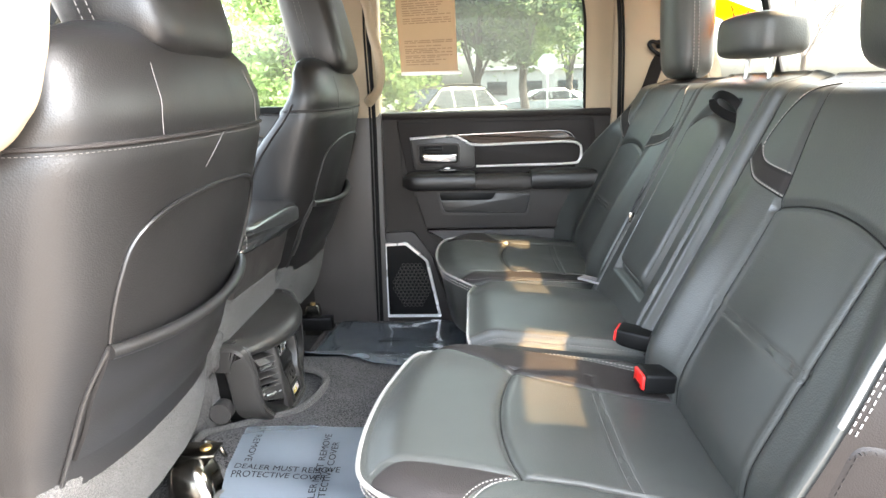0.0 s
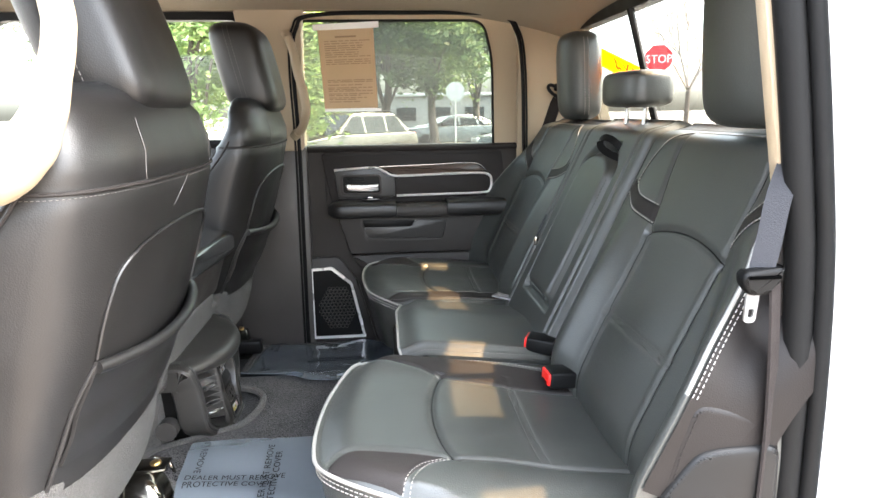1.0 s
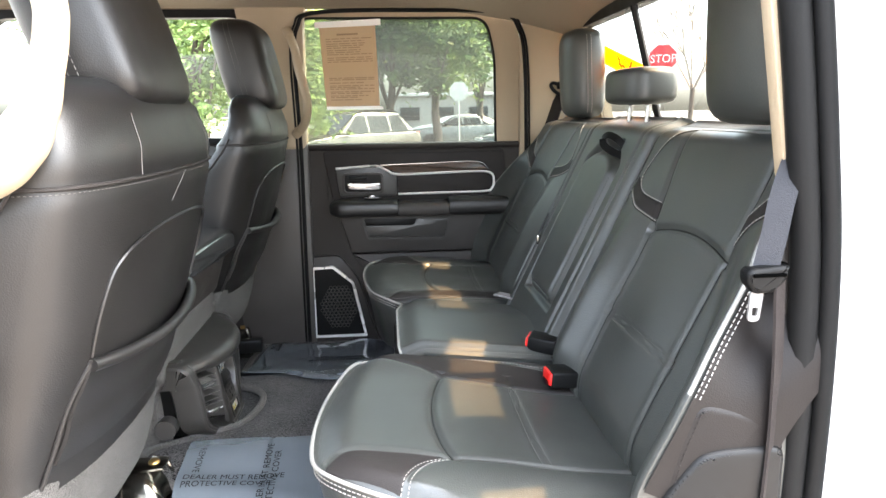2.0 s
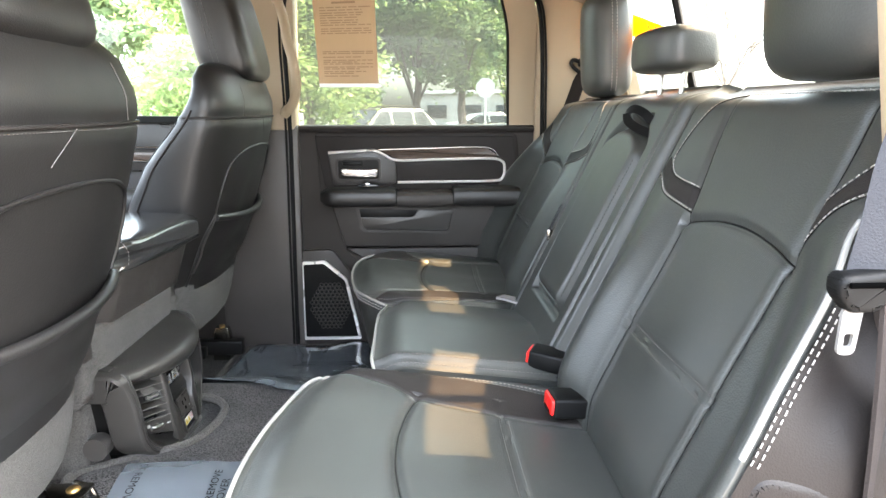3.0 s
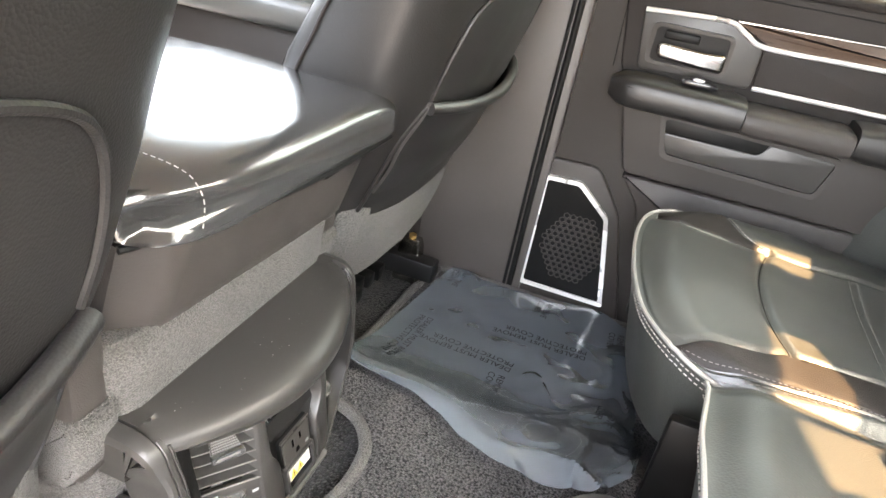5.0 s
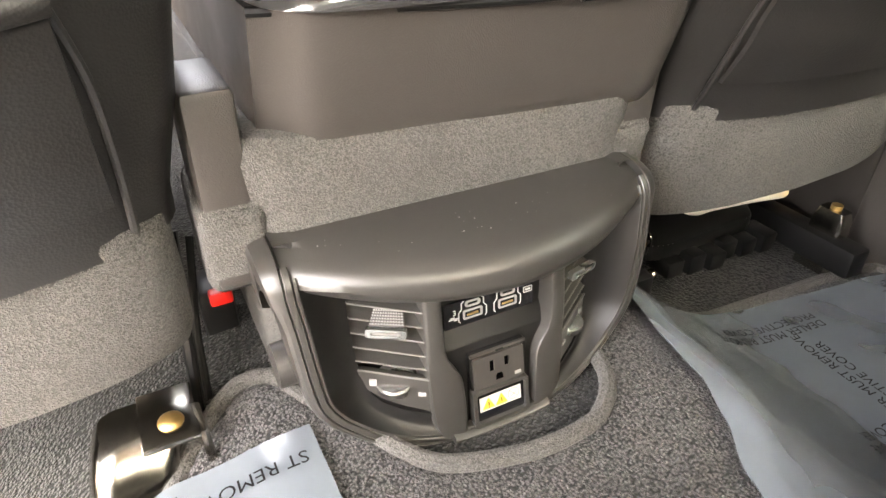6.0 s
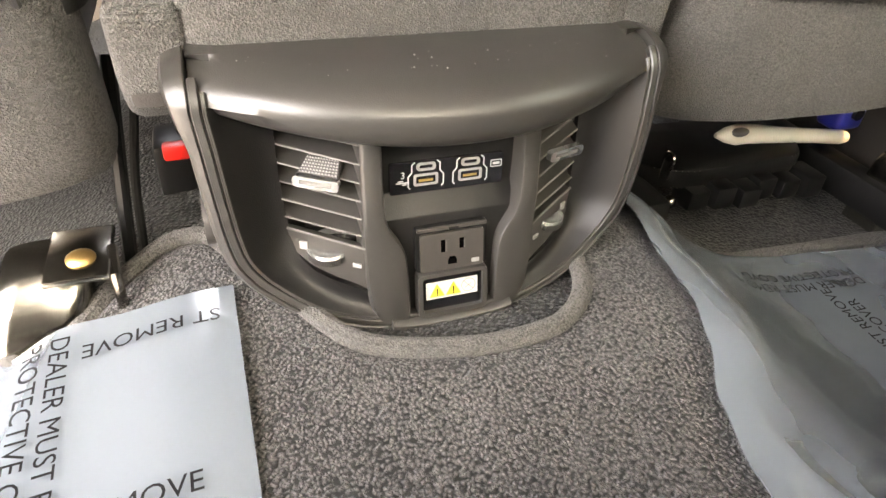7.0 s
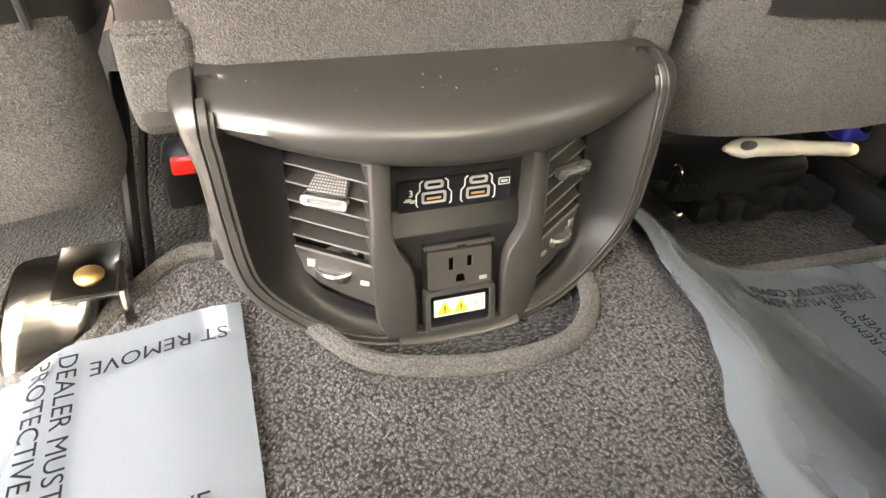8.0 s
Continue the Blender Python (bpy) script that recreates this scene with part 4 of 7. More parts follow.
# ---------------------------------------------------------------- far rear door
def build_far_door():
    th = thing("rear_door", "dark closed rear door with chrome-edged trim and a padded armrest", "car door", at=(0.17, 1.53, 0.05))
    part("panel", prism_bm(rounded([(-0.205, 0.0), (0.56, 0.0), (0.56, 0.722), (-0.195, 0.722)], 0.015), "y", 1.512, 1.56, 0.003), PLASTIC, th)
    up = part("upper_panel", prism_bm(rounded([(-0.112, 0.535), (0.50, 0.535), (0.482, 0.713), (-0.142, 0.713)], 0.02), "y", 1.504, 1.52, 0.004, 3), SUEDE, th)
    part("sill_pad", prism_bm([(1.503, 0.712), (1.499, 0.724), (1.506, 0.732), (1.55, 0.735), (1.55, 0.712)], "x", -0.19, 0.535, 0.003), SUEDE, th, "padded black window sill")
    part("panel_seam", tube_bm([(-0.128, 1.5035, 0.545), (-0.134, 1.5035, 0.700), (0.470, 1.5035, 0.700), (0.486, 1.5035, 0.545)], 0.0012, 6), BLACK, up)
    # handle zone
    part("handle_plate", prism_bm(rounded([(-0.100, 0.650), (0.040, 0.657), (0.108, 0.628), (0.108, 0.556), (-0.086, 0.552)], 0.012), "y", 1.497, 1.51, 0.003), SATIN, th)
    ring_o = rounded([(-0.078, 0.636), (0.062, 0.636), (0.062, 0.566), (-0.078, 0.566)], 0.014)
    ring_i = rounded([(-0.070, 0.630), (0.055, 0.630), (0.055, 0.572), (-0.070, 0.572)], 0.010)
    bowl = part("handle_bowl", frame_bm(ring_o, ring_i, "y", 1.488, 1.50), PLASTIC, th, "recessed handle bowl")
    part("bowl_back", prism_bm(ring_i, "y", 1.4955, 1.4965), BLACK, bowl)
    part("door_handle", prism_bm(rounded([(-0.062, 0.606), (0.020, 0.603), (0.055, 0.606), (0.052, 0.576), (0.018, 0.576), (-0.058, 0.580)], 0.010), "y", 1.474, 1.489, 0.005, 3), CHROME, th, "bright metal pull handle")
    part("lock_slider", box_bm(-0.055, 0.005, 1.486, 1.494, 0.612, 0.626, 0.003), BLACK, th)
    # decor insert with wood strip and chrome line
    part("insert", prism_bm(rounded([(0.110, 0.630), (0.398, 0.634), (0.442, 0.617), (0.438, 0.578), (0.41, 0.564), (0.112, 0.562)], 0.01), "y", 1.498, 1.508, 0.002), SUEDE, th)
    part("wood_strip", prism_bm(rounded([(0.052, 0.661), (0.384, 0.667), (0.424, 0.640), (0.400, 0.636), (0.114, 0.632)], 0.006), "y", 1.494, 1.508, 0.003), WOOD, th, "dark wood veneer strip")
    line = spline([(-0.098, 1.494, 0.652), (-0.03, 1.494, 0.656), (0.042, 1.494, 0.658), (0.075, 1.494, 0.643), (0.112, 1.494, 0.629), (0.25, 1.493, 0.631), (0.395, 1.493, 0.633), (0.436, 1.493, 0.624),
                   (0.444, 1.493, 0.600), (0.438, 1.493, 0.574), (0.41, 1.493, 0.564), (0.25, 1.493, 0.562), (0.112, 1.493, 0.561)], 8)
    part("chrome_line", tube_bm(line, 0.0042, 8), TRIM, th, "chrome outline of the trim")
    part("wood_edge", tube_bm(spline([(0.055, 1.494, 0.661), (0.22, 1.493, 0.665), (0.384, 1.493, 0.667), (0.424, 1.494, 0.641)], 8), 0.002, 6), CHROME, th)
    # armrest in three pieces

    def arm(name, x0, x1, top, nose0, m):
        rings = []
        for k in range(13):
            t = k / 12
            x = x0 + (x1 - x0) * t
            sc = math.sqrt(max(0.02, 1 - (1 - min(1.0, t / 0.22)) ** 2)) if nose0 else 1.0
            e = 0.004 if k in (0, 12) and not nose0 else (0.004 if k == 12 else 0.0)
            ring = []
            for i in range(20):
                a = 2 * math.pi * i / 20
                ca, sa = math.cos(a), math.sin(a)
                yy = 1.462 - 0.050 * math.copysign(abs(ca) ** 0.55, ca) * (0.35 + 0.65 * sc)
                zz = (top + 0.492) / 2 + ((top - 0.492) / 2 - e) * math.copysign(abs(sa) ** 0.55, sa) * (0.5 + 0.5 * sc)
                ring.append((x, yy, zz))
            rings.append(ring)
        return part(name, loft_bm(rings), m, th)
    arm("armrest", -0.120, 0.108, 0.550, True, SEATBACK)
    arm("pull_cup", 0.110, 0.280, 0.540, False, PLASTIC)
    arm("armrest", 0.282, 0.545, 0.553, False, SEATBACK)
    part("stitching", stitch_bm([[(x, 1.4145, 0.532) for x in (-0.09, 0.105)], [(x, 1.4145, 0.534) for x in (0.285, 0.53)]], 0.02, 0.002, 0.0008), BLACK, th)
    part("window_switch", box_bm(-0.005, 0.055, 1.435, 1.465, 0.553, 0.560, 0.002), GLOSSY, th, "glossy window switch")
    part("switch_key", box_bm(0.012, 0.032, 1.438, 1.455, 0.559, 0.565, 0.002), CHROME, th)
    # lower bulge with map pocket
    part("lower_panel", prism_bm(rounded([(-0.095, 0.50), (0.55, 0.50), (0.55, 0.36), (-0.055, 0.36)], 0.015), "y", 1.478, 1.52, 0.006, 3), PLASTIC, th)
    part("bottom_panel", prism_bm(rounded([(-0.055, 0.355), (0.55, 0.355), (0.55, 0.02), (0.06, 0.02), (-0.012, 0.30)], 0.012), "y", 1.484, 1.52, 0.006, 3), PLASTIC, th)
    po = rounded([(-0.020, 0.490), (0.292, 0.482), (0.276, 0.402), (0.000, 0.408)], 0.014)
    pi_ = rounded([(-0.010, 0.482), (0.284, 0.474), (0.268, 0.411), (0.008, 0.417)], 0.012)
    part("pocket_rim", frame_bm(po, pi_, "y", 1.470, 1.482), PLASTIC, th)
    part("pocket_flap", prism_bm(rounded([(-0.006, 0.455), (0.160, 0.455), (0.175, 0.478), (0.283, 0.473), (0.267, 0.412), (0.009, 0.418)], 0.008), "y", 1.4715, 1.479, 0.002), SATIN, th)
    # solid black box painted as the shade inside the pocket opening
    part("pocket_slot_shade", box_bm(-0.010, 0.172, 1.4745, 1.4795, 0.454, 0.482, 0.001), BLACK, th)
    # speaker
    out = rounded([(-0.198, 0.310), (-0.122, 0.314), (-0.053, 0.253), (-0.012, 0.052), (-0.200, 0.052)], 0.008)
    inn = rounded([(-0.190, 0.302), (-0.126, 0.305), (-0.061, 0.249), (-0.023, 0.061), (-0.191, 0.061)], 0.006)
    part("speaker_panel", prism_bm(rounded([(-0.208, 0.345), (-0.098, 0.350), (-0.035, 0.262), (0.03, 0.015), (-0.212, 0.015)], 0.02), "y", 1.500, 1.52, 0.005, 3), PLASTIC, th)
    sp = part("speaker_grille", prism_bm(inn, "y", 1.494, 1.501), BLACK, th, "black perforated speaker grille")
    part("speaker_rim", frame_bm(out, inn, "y", 1.490, 1.501), TRIM, th, "bright speaker rim")
    bm = bmesh.new()
    for r in range(-6, 7):
        for q in range(-6, 7):
            cx = -0.108 + (q + 0.5 * (r % 2)) * 0.0135
            cz = 0.165 + r * 0.0117
            if ((cx + 0.108) / 0.062) ** 2 + ((cz - 0.165) / 0.085) ** 2 > 1:
                continue
            o = [bm.verts.new((cx + 0.0074 * math.sin(math.pi / 3 * k), 1.4935, cz + 0.0074 * math.cos(math.pi / 3 * k))) for k in range(6)]
            i_ = [bm.verts.new((cx + 0.0052 * math.sin(math.pi / 3 * k), 1.4935, cz + 0.0052 * math.cos(math.pi / 3 * k))) for k in range(6)]
            d_ = [bm.verts.new((cx + 0.0052 * math.sin(math.pi / 3 * k), 1.4965, cz + 0.0052 * math.cos(math.pi / 3 * k))) for k in range(6)]
            for k in range(6):
                bm.faces.new((o[k], o[(k + 1) % 6], i_[(k + 1) % 6], i_[k]))
                bm.faces.new((i_[k], i_[(k + 1) % 6], d_[(k + 1) % 6], d_[k]))
    tagged(part("honeycomb", bm, PLASTIC, sp), kind="stuff")
    # window frame and glass
    fo = rounded([(-0.215, 0.672), (0.540, 0.672), (0.542, 1.02), (0.520, 1.155), (-0.215, 1.165)], 0.012, 6)
    fi = rounded([(-0.198, 0.680), (0.456, 0.680), (0.450, 1.02), (0.420, 1.140), (-0.203, 1.140)], 0.045, 6)
    fr = part("window_frame", frame_bm(fo, fi, "y", 1.5205, 1.54), BEIGE, th, "beige window surround")
    part("glass_seal", tube_bm([(x, 1.5215, z) for x, z in fi], 0.0045, 8, True), RUBBER, fr, "black rubber seal")
    part("window_pane", prism_bm(fi, "y", 1.524, 1.528), GLASS, th, "tinted side glass")
    # seal round the door opening
    so = spline([(-0.218, 1.487, 0.0), (-0.214, 1.487, 0.35), (-0.208, 1.485, 0.72), (-0.212, 1.483, 1.0), (-0.195, 1.478, 1.11), (-0.13, 1.475, 1.152), (0.2, 1.474, 1.158), (0.46, 1.478, 1.150), (0.525, 1.482, 1.10),
                 (0.548, 1.486, 0.98), (0.556, 1.488, 0.72), (0.56, 1.49, 0.3), (0.56, 1.49, 0.0)], 10)
    tagged(part("door_seal", tube_bm(so, 0.0065, 10), RUBBER), "black rubber seal round the closed door opening", "seal", kind="structure")
    tagged(part("door_seal", tube_bm([p + Vector((-0.012 if i < 60 else 0.010, -0.003, 0.0)) for i, p in enumerate(so)], 0.0035, 8), RUBBER), "black rubber lip round the closed door opening", "seal", kind="structure")


def build_notice():
    """A brown printed notice hanging inside the side glass."""
    th = thing("window_notice", "brown printed paper notice taped inside the side window glass", "notice", at=(-0.03, 1.518, 0.852))
    q = lambda u, v: ((-0.131 + 0.183 * u) * v + (-0.119 + 0.178 * u) * (1 - v), 1.517, (1.113 + 0.008 * u) * v + 0.855 * (1 - v))

    def strip(u0, u1, v0, v1, y, t=0.0012):
        bm = bmesh.new()
        lo = [bm.verts.new((q(u, v)[0], y, q(u, v)[2])) for u, v in ((u0, v0), (u1, v0), (u1, v1), (u0, v1))]
        hi = [bm.verts.new((w.co.x, y + t, w.co.z)) for w in lo]
        bm.faces.new(lo)
        bm.faces.new(hi[::-1])
        for k in range(4):
            bm.faces.new((lo[k], hi[k], hi[(k + 1) % 4], lo[(k + 1) % 4]))
        return bm
    part("sheet", strip(0, 1, 0, 1, 1.517), PAPER, th, smooth=False)
    part("holder", strip(-0.08, 1.10, 0.985, 1.06, 1.5165), WHITE, th, "white plastic holder strip", smooth=False)
    part("holder", strip(0.0, 1.06, -0.03, 0.012, 1.5165), WHITE, th, smooth=False)
    rnd = random.Random(4)
    part("title", strip(0.30, 0.68, 0.885, 0.905, 1.5158, 0.0006), INK, th, smooth=False)
    rows = [0.84, 0.81, 0.78, 0.755, 0.73, 0.70, 0.675, 0.65, 0.61, 0.585, 0.56, 0.36, 0.34, 0.30, 0.265, 0.245, 0.225, 0.19, 0.17, 0.14, 0.12, 0.09]
    for v in rows:
        a, b = 0.10, (0.92 if rnd.random() < 0.5 else 0.55 + 0.3 * rnd.random())
        if v in (0.36, 0.34):
            b = 0.93
        x = a
        while x < b:
            w = 0.06 + 0.18 * rnd.random()
            part("printed_line", strip(x, min(b, x + w), v, v + 0.009, 1.5158, 0.0006), INK, th, smooth=False)
            x += w + 0.025


# ---------------------------------------------------------------- console
def vent_x(d, z):
    """The slanted face of a vent by the distance from the middle and the height."""
    a = lerp_table([(0.15, -0.300), (0.177, -0.303), (0.22, -0.309), (0.30, -0.318)], z)
    b = lerp_table([(0.17, -0.326), (0.193, -0.335), (0.214, -0.343), (0.30, -0.353)], z)
    return a + (b - a) * (d - 0.066) / 0.054


def build_console():
    th = thing("rear_console", "dark plastic console end with vents, usb sockets and a power outlet", "console", at=(-0.38, YC, 0.13))
    # top: nearly flat, with a rolled front edge
    xr = lambda d: -0.281 - 0.053 * (abs(d) / 0.16) ** 2.1
    zl = lambda d: 0.3005 + 0.0150 * (abs(d) / 0.16) ** 2
    rings = []
    M = 48
    for k in range(M + 1):
        d = -0.1675 + 0.335 * k / M
        y, r, lo = YC + d, xr(d), zl(d)
        rings.append([(-0.44, y, 0.3455), (-0.36, y, 0.3452), (r - 0.030, y, 0.3405), (r - 0.017, y, 0.3375), (r - 0.008, y, 0.3335), (r - 0.002, y, 0.3275), (r + 0.0005, y, 0.3215),
                      (r - 0.0005, y, lo + 0.010), (r - 0.004, y, lo + 0.003), (r - 0.008, y, lo), (r - 0.045, y, lo + 0.002), (-0.44, y, lo + 0.004)])
    part("top", loft_bm(rings), CONSOLE, th, "satin plastic top with a rolled front edge", angle=50)

    rnd = random.Random(11)
    bm = bmesh.new()
    for k in range(34):
        d, x = rnd.uniform(-0.15, 0.15), rnd.uniform(-0.355, -0.315)
        q = bmesh.ops.create_icosphere(bm, subdivisions=1, radius=rnd.choice((0.0003, 0.0003, 0.0004, 0.0006)))
        bmesh.ops.translate(bm, verts=q["verts"], vec=(x, YC + d, 0.3438 if x < -0.33 else 0.3425))
    tagged(part("dust", bm, SOCKET, th, "pale dust specks on the top"), kind="stuff")

    # edge of the opening, as distance, height, depth and the angle of the outward side
    edge = [(0.1585, 0.3450, -0.440, 0), (0.1585, 0.3446, -0.372, 0), (0.1587, 0.3420, -0.352, 0), (0.1590, 0.3355, -0.3395, 0), (0.1592, 0.326, -0.332, 2), (0.1592, 0.316, -0.3295, 3), (0.157, 0.296, -0.325, 4),
            (0.1555, 0.278, -0.322, 5), (0.1535, 0.257, -0.320, 6), (0.151, 0.234, -0.3185, 9), (0.147, 0.213, -0.318, 18), (0.1395, 0.1985, -0.317, 38), (0.131, 0.188, -0.3155, 52), (0.1136, 0.1727, -0.311, 62),
            (0.094, 0.1614, -0.306, 70), (0.075, 0.1565, -0.301, 80), (0.058, 0.154, -0.297, 86), (0.03, 0.152, -0.294, 90), (0.0, 0.1515, -0.293, 90)]
    sm = spline([(d, z, x) for d, z, x, a in edge], 4)
    path = []
    for i, p in enumerate(sm):
        j = min(len(edge) - 2, i // 4)
        t = i / 4 - j
        a = radians(edge[j][3] + (edge[j + 1][3] - edge[j][3]) * min(1, t))
        path.append((Vector((p.z, -p.x, p.y)), Vector((0, -math.cos(a), -math.sin(a)))))
    full = [(p, o) for p, o in path] + [(Vector((p.x, -p.y, p.z)), Vector((o.x, -o.y, o.z))) for p, o in reversed(path[:-1])]
    full = [(p + Vector((0, YC, 0)), o) for p, o in full]

    def sweep(prof, i0=0, i1=None):
        rr = []
        seq = full[i0:i1]
        n = len(seq)
        for i, (p, o) in enumerate(seq):
            t = (seq[min(i + 1, n - 1)][0] - seq[max(i - 1, 0)][0]).normalized()
            nr = t.cross(o)
            nr = nr if nr.x + nr.z > 0 else -nr
            nr.normalize()
            oo = (o - t * o.dot(t)).normalized()
            rr.append([p + oo * (a if a < 0.0116 else 0.0116 + (a - 0.0116) * (1 + 1.2 * sstep(0.29, 0.35, p.z))) + nr * b for a, b in prof])
        return loft_bm(rr)
    part("rim", sweep(((0.0, -0.014), (0.0, -0.001), (0.0007, 0.0), (0.0026, 0.0002), (0.0031, -0.0005), (0.0031, -0.008), (-0.001, -0.014)), 14, -14), CONSOLE, th, "satin plastic rim round the vents", angle=24)
    part("rim", sweep(((0.0041, -0.010), (0.0041, -0.0006), (0.0048, 0.0002), (0.0092, 0.0), (0.0098, -0.0006), (0.0098, -0.010)), 11, -11), CONSOLE, th, angle=24)
    part("flank", sweep(((0.0108, -0.012), (0.0108, -0.0008), (0.0116, -0.0002), (0.0150, -0.0018), (0.0175, -0.005), (0.0185, -0.011), (0.0170, -0.055), (0.010, -0.06))), CONSOLE, th, angle=24)
    part("gap_lining", sweep(((0.002, -0.0065), (0.0125, -0.0065), (0.0125, -0.009), (0.002, -0.009)), 10, -10), BLACK, th)
    # black core that carries it all down to the floor
    rings = []
    for z in (0.10, 0.15, 0.18, 0.21, 0.24, 0.27, 0.30, 0.335):
        hw = lerp_table([(0.10, 0.10), (0.15, 0.105), (0.21, 0.140), (0.34, 0.160)], z)
        xm = lerp_table([(0.10, -0.335), (0.15, -0.345), (0.34, -0.385)], z)
        rings.append([(xm, YC - hw, z), (xm + 0.005, YC, z), (xm, YC + hw, z), (-0.44, YC + hw, z), (-0.44, YC - hw, z)])
    part("housing", loft_bm(rings), BLACK, th, "black recessed housing", smooth=False)

    for sg in (-1, 1):
        Y = lambda d: YC + sg * d
        V = lambda d, z, push=0.0: Vector((vent_x(d, z) + push, Y(d), z))
        # funnel from the rim to the vent
        outer = resample([(p.x, Y(YC - p.y), p.z) for p, o in full[18:65]], 40)
        inner = resample([tuple(V(d, z)) for d, z in ((0.1200, 0.306), (0.1200, 0.285), (0.1198, 0.262), (0.1185, 0.234), (0.1164, 0.214), (0.1115, 0.197), (0.103, 0.188), (0.090, 0.1825), (0.0755, 0.179), (0.062, 0.176))], 40)

        def funnel(u, v):
            i = min(39, int(u * 40))
            t = u * 40 - i
            a, b = outer[i].lerp(outer[i + 1], t), inner[i].lerp(inner[i + 1], t)
            p = a.lerp(b, v)
            return p + Vector((-0.006, 0, -0.0015)) * math.sin(math.pi * v)
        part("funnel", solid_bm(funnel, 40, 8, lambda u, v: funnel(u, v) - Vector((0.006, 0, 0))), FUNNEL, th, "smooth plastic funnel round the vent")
        # slats
        for k in range(6):
            z1 = 0.2975 - 0.0138 * k

            def slat(u, v, z1=z1):
                d = 0.1195 + (0.0675 - 0.1195) * u
                z = z1 - 0.005 * u
                p = V(d, z)
                return p + Vector((-0.024 * (1 - v), 0, 0.0062 * (1 - v)))
            sl = part("vent_slat", solid_bm(slat, 8, 2, lambda u, v, s=slat: s(u, v) - Vector((0, 0, 0.0016))), CONSOLE, th)
            # lighter rod along the slat front, a painted glint of its bevel
            part("slat_glint", tube_bm([slat(q / 8, 1.0) + Vector((0.0002, 0, -0.0006)) for q in range(9)], 0.0008, 6), VENTGREY, sl)
        # black lining behind the slats and at the end beside the column
        def lining(u, v):
            d = 0.1215 + (0.064 - 0.1215) * u
            z = 0.205 + 0.10 * v
            return V(d, z, -0.024)
        part("vent_lining", solid_bm(lining, 6, 4, lambda u, v: lining(u, v) - Vector((0.004, 0, 0))), BLACK, th)
        # tab on the slats
        d0, z0 = 0.0965, 0.2645
        rot = Matrix.Translation(V(d0, z0, 0.008)) @ pose(0, 0, 0, 0, 0, -31 if sg < 0 else 14)
        bm = bmesh.new()
        back = -0.022 if sg < 0 else -0.014
        vs = [bm.verts.new(p) for p in ((-0.001, -0.0155, -0.004), (-0.001, 0.0155, -0.004), (-0.001, 0.0155, 0.003), (-0.001, -0.0155, 0.003),
                                        (back, -0.012, -0.002), (back, 0.012, -0.002), (back + 0.004, 0.0125, 0.0115 if sg < 0 else 0.0025), (back + 0.004, -0.0125, 0.0115 if sg < 0 else 0.0025))]
        for q in ((0, 1, 2, 3), (4, 7, 6, 5), (0, 4, 5, 1), (1, 5, 6, 2), (2, 6, 7, 3), (3, 7, 4, 0)):
            bm.faces.new([vs[i] for i in q])
        bmesh.ops.bevel(bm, geom=bm.edges[:], offset=0.001, segments=2, affect='EDGES')
        bmesh.ops.transform(bm, verts=bm.verts, matrix=rot)
        tab = part("vent_tab", bm, PLASTIC, th, "vent tab with a fine gripping grid")
        if sg < 0:
            bm = bmesh.new()
            for i in range(7):
                for j in range(12):
                    t = (i + 0.5) / 7
                    w = 0.0145 - 0.003 * t
                    x, yy, z = -0.002 - 0.0155 * t, -w + 2 * w * (j + 0.5) / 12, 0.0036 + (0.0079 if sg < 0 else 0.0027) * t
                    b = [bm.verts.new((x + a * 0.0009, yy + c * 0.0009, z)) for a, c in ((-1, -1), (1, -1), (1, 1), (-1, 1))]
                    tp = bm.verts.new((x, yy, z + 0.0011))
                    for q in range(4):
                        bm.faces.new((b[q], b[(q + 1) % 4], tp))
            bmesh.ops.transform(bm, verts=bm.verts, matrix=rot)
            tagged(part("grip_grid", bm, VENTGREY, tab, "fine raised grid"), kind="stuff")
        fo = rounded([(-0.0168, 0.0035), (0.0168, 0.0035), (0.0168, -0.0050), (-0.0168, -0.0050)], 0.0036)
        fi = rounded([(-0.0118, 0.0010), (0.0118, 0.0010), (0.0118, -0.0026), (-0.0118, -0.0026)], 0.0014)
        bm = frame_bm(fo, fi, "x", -0.002, 0.0035)
        bmesh.ops.transform(bm, verts=bm.verts, matrix=rot)
        part("tab_front", bm, TABMETAL, tab, "bright metal tab front")
        bm = box_bm(-0.001, 0.0022, -0.0119, 0.0119, -0.0027, 0.0011)
        bmesh.ops.transform(bm, verts=bm.verts, matrix=rot)
        part("tab_slot", bm, VENTGREY, tab)

        # plate with the thumbwheel
        def plate(u, v):
            do = lerp_table([(0.0, 0.074), (0.15, 0.093), (0.3, 0.105), (0.5, 0.1135), (0.75, 0.1175), (1.0, 0.1185)], v)
            d = do + (0.0655 - do) * u
            z0_ = 0.1775 + 0.004 * (1 - u)
            z1_ = 0.2195 - 0.006 * u
            return V(d, z0_ + (z1_ - z0_) * v, 0.0015 - 0.0025 * (1 - v))
        part("wheel_plate", solid_bm(plate, 14, 10, lambda u, v: plate(u, v) - Vector((0.008, 0, 0.001))), CONSOLE, th, "satin plate round the thumbwheel")
        # lighter rod on the plate's upper edge, painted for the bevel highlight
        part("plate_glint", tube_bm([plate(q / 10, 1.0) + Vector((0, 0, -0.0005)) for q in range(11)], 0.0011, 6), VENTGREY, th)
        rot = Matrix.Translation(V(0.0895, 0.2035, -0.0095)) @ pose(0, 0, 0, 0, 10, sg * 31)
        bm = bmesh.new()
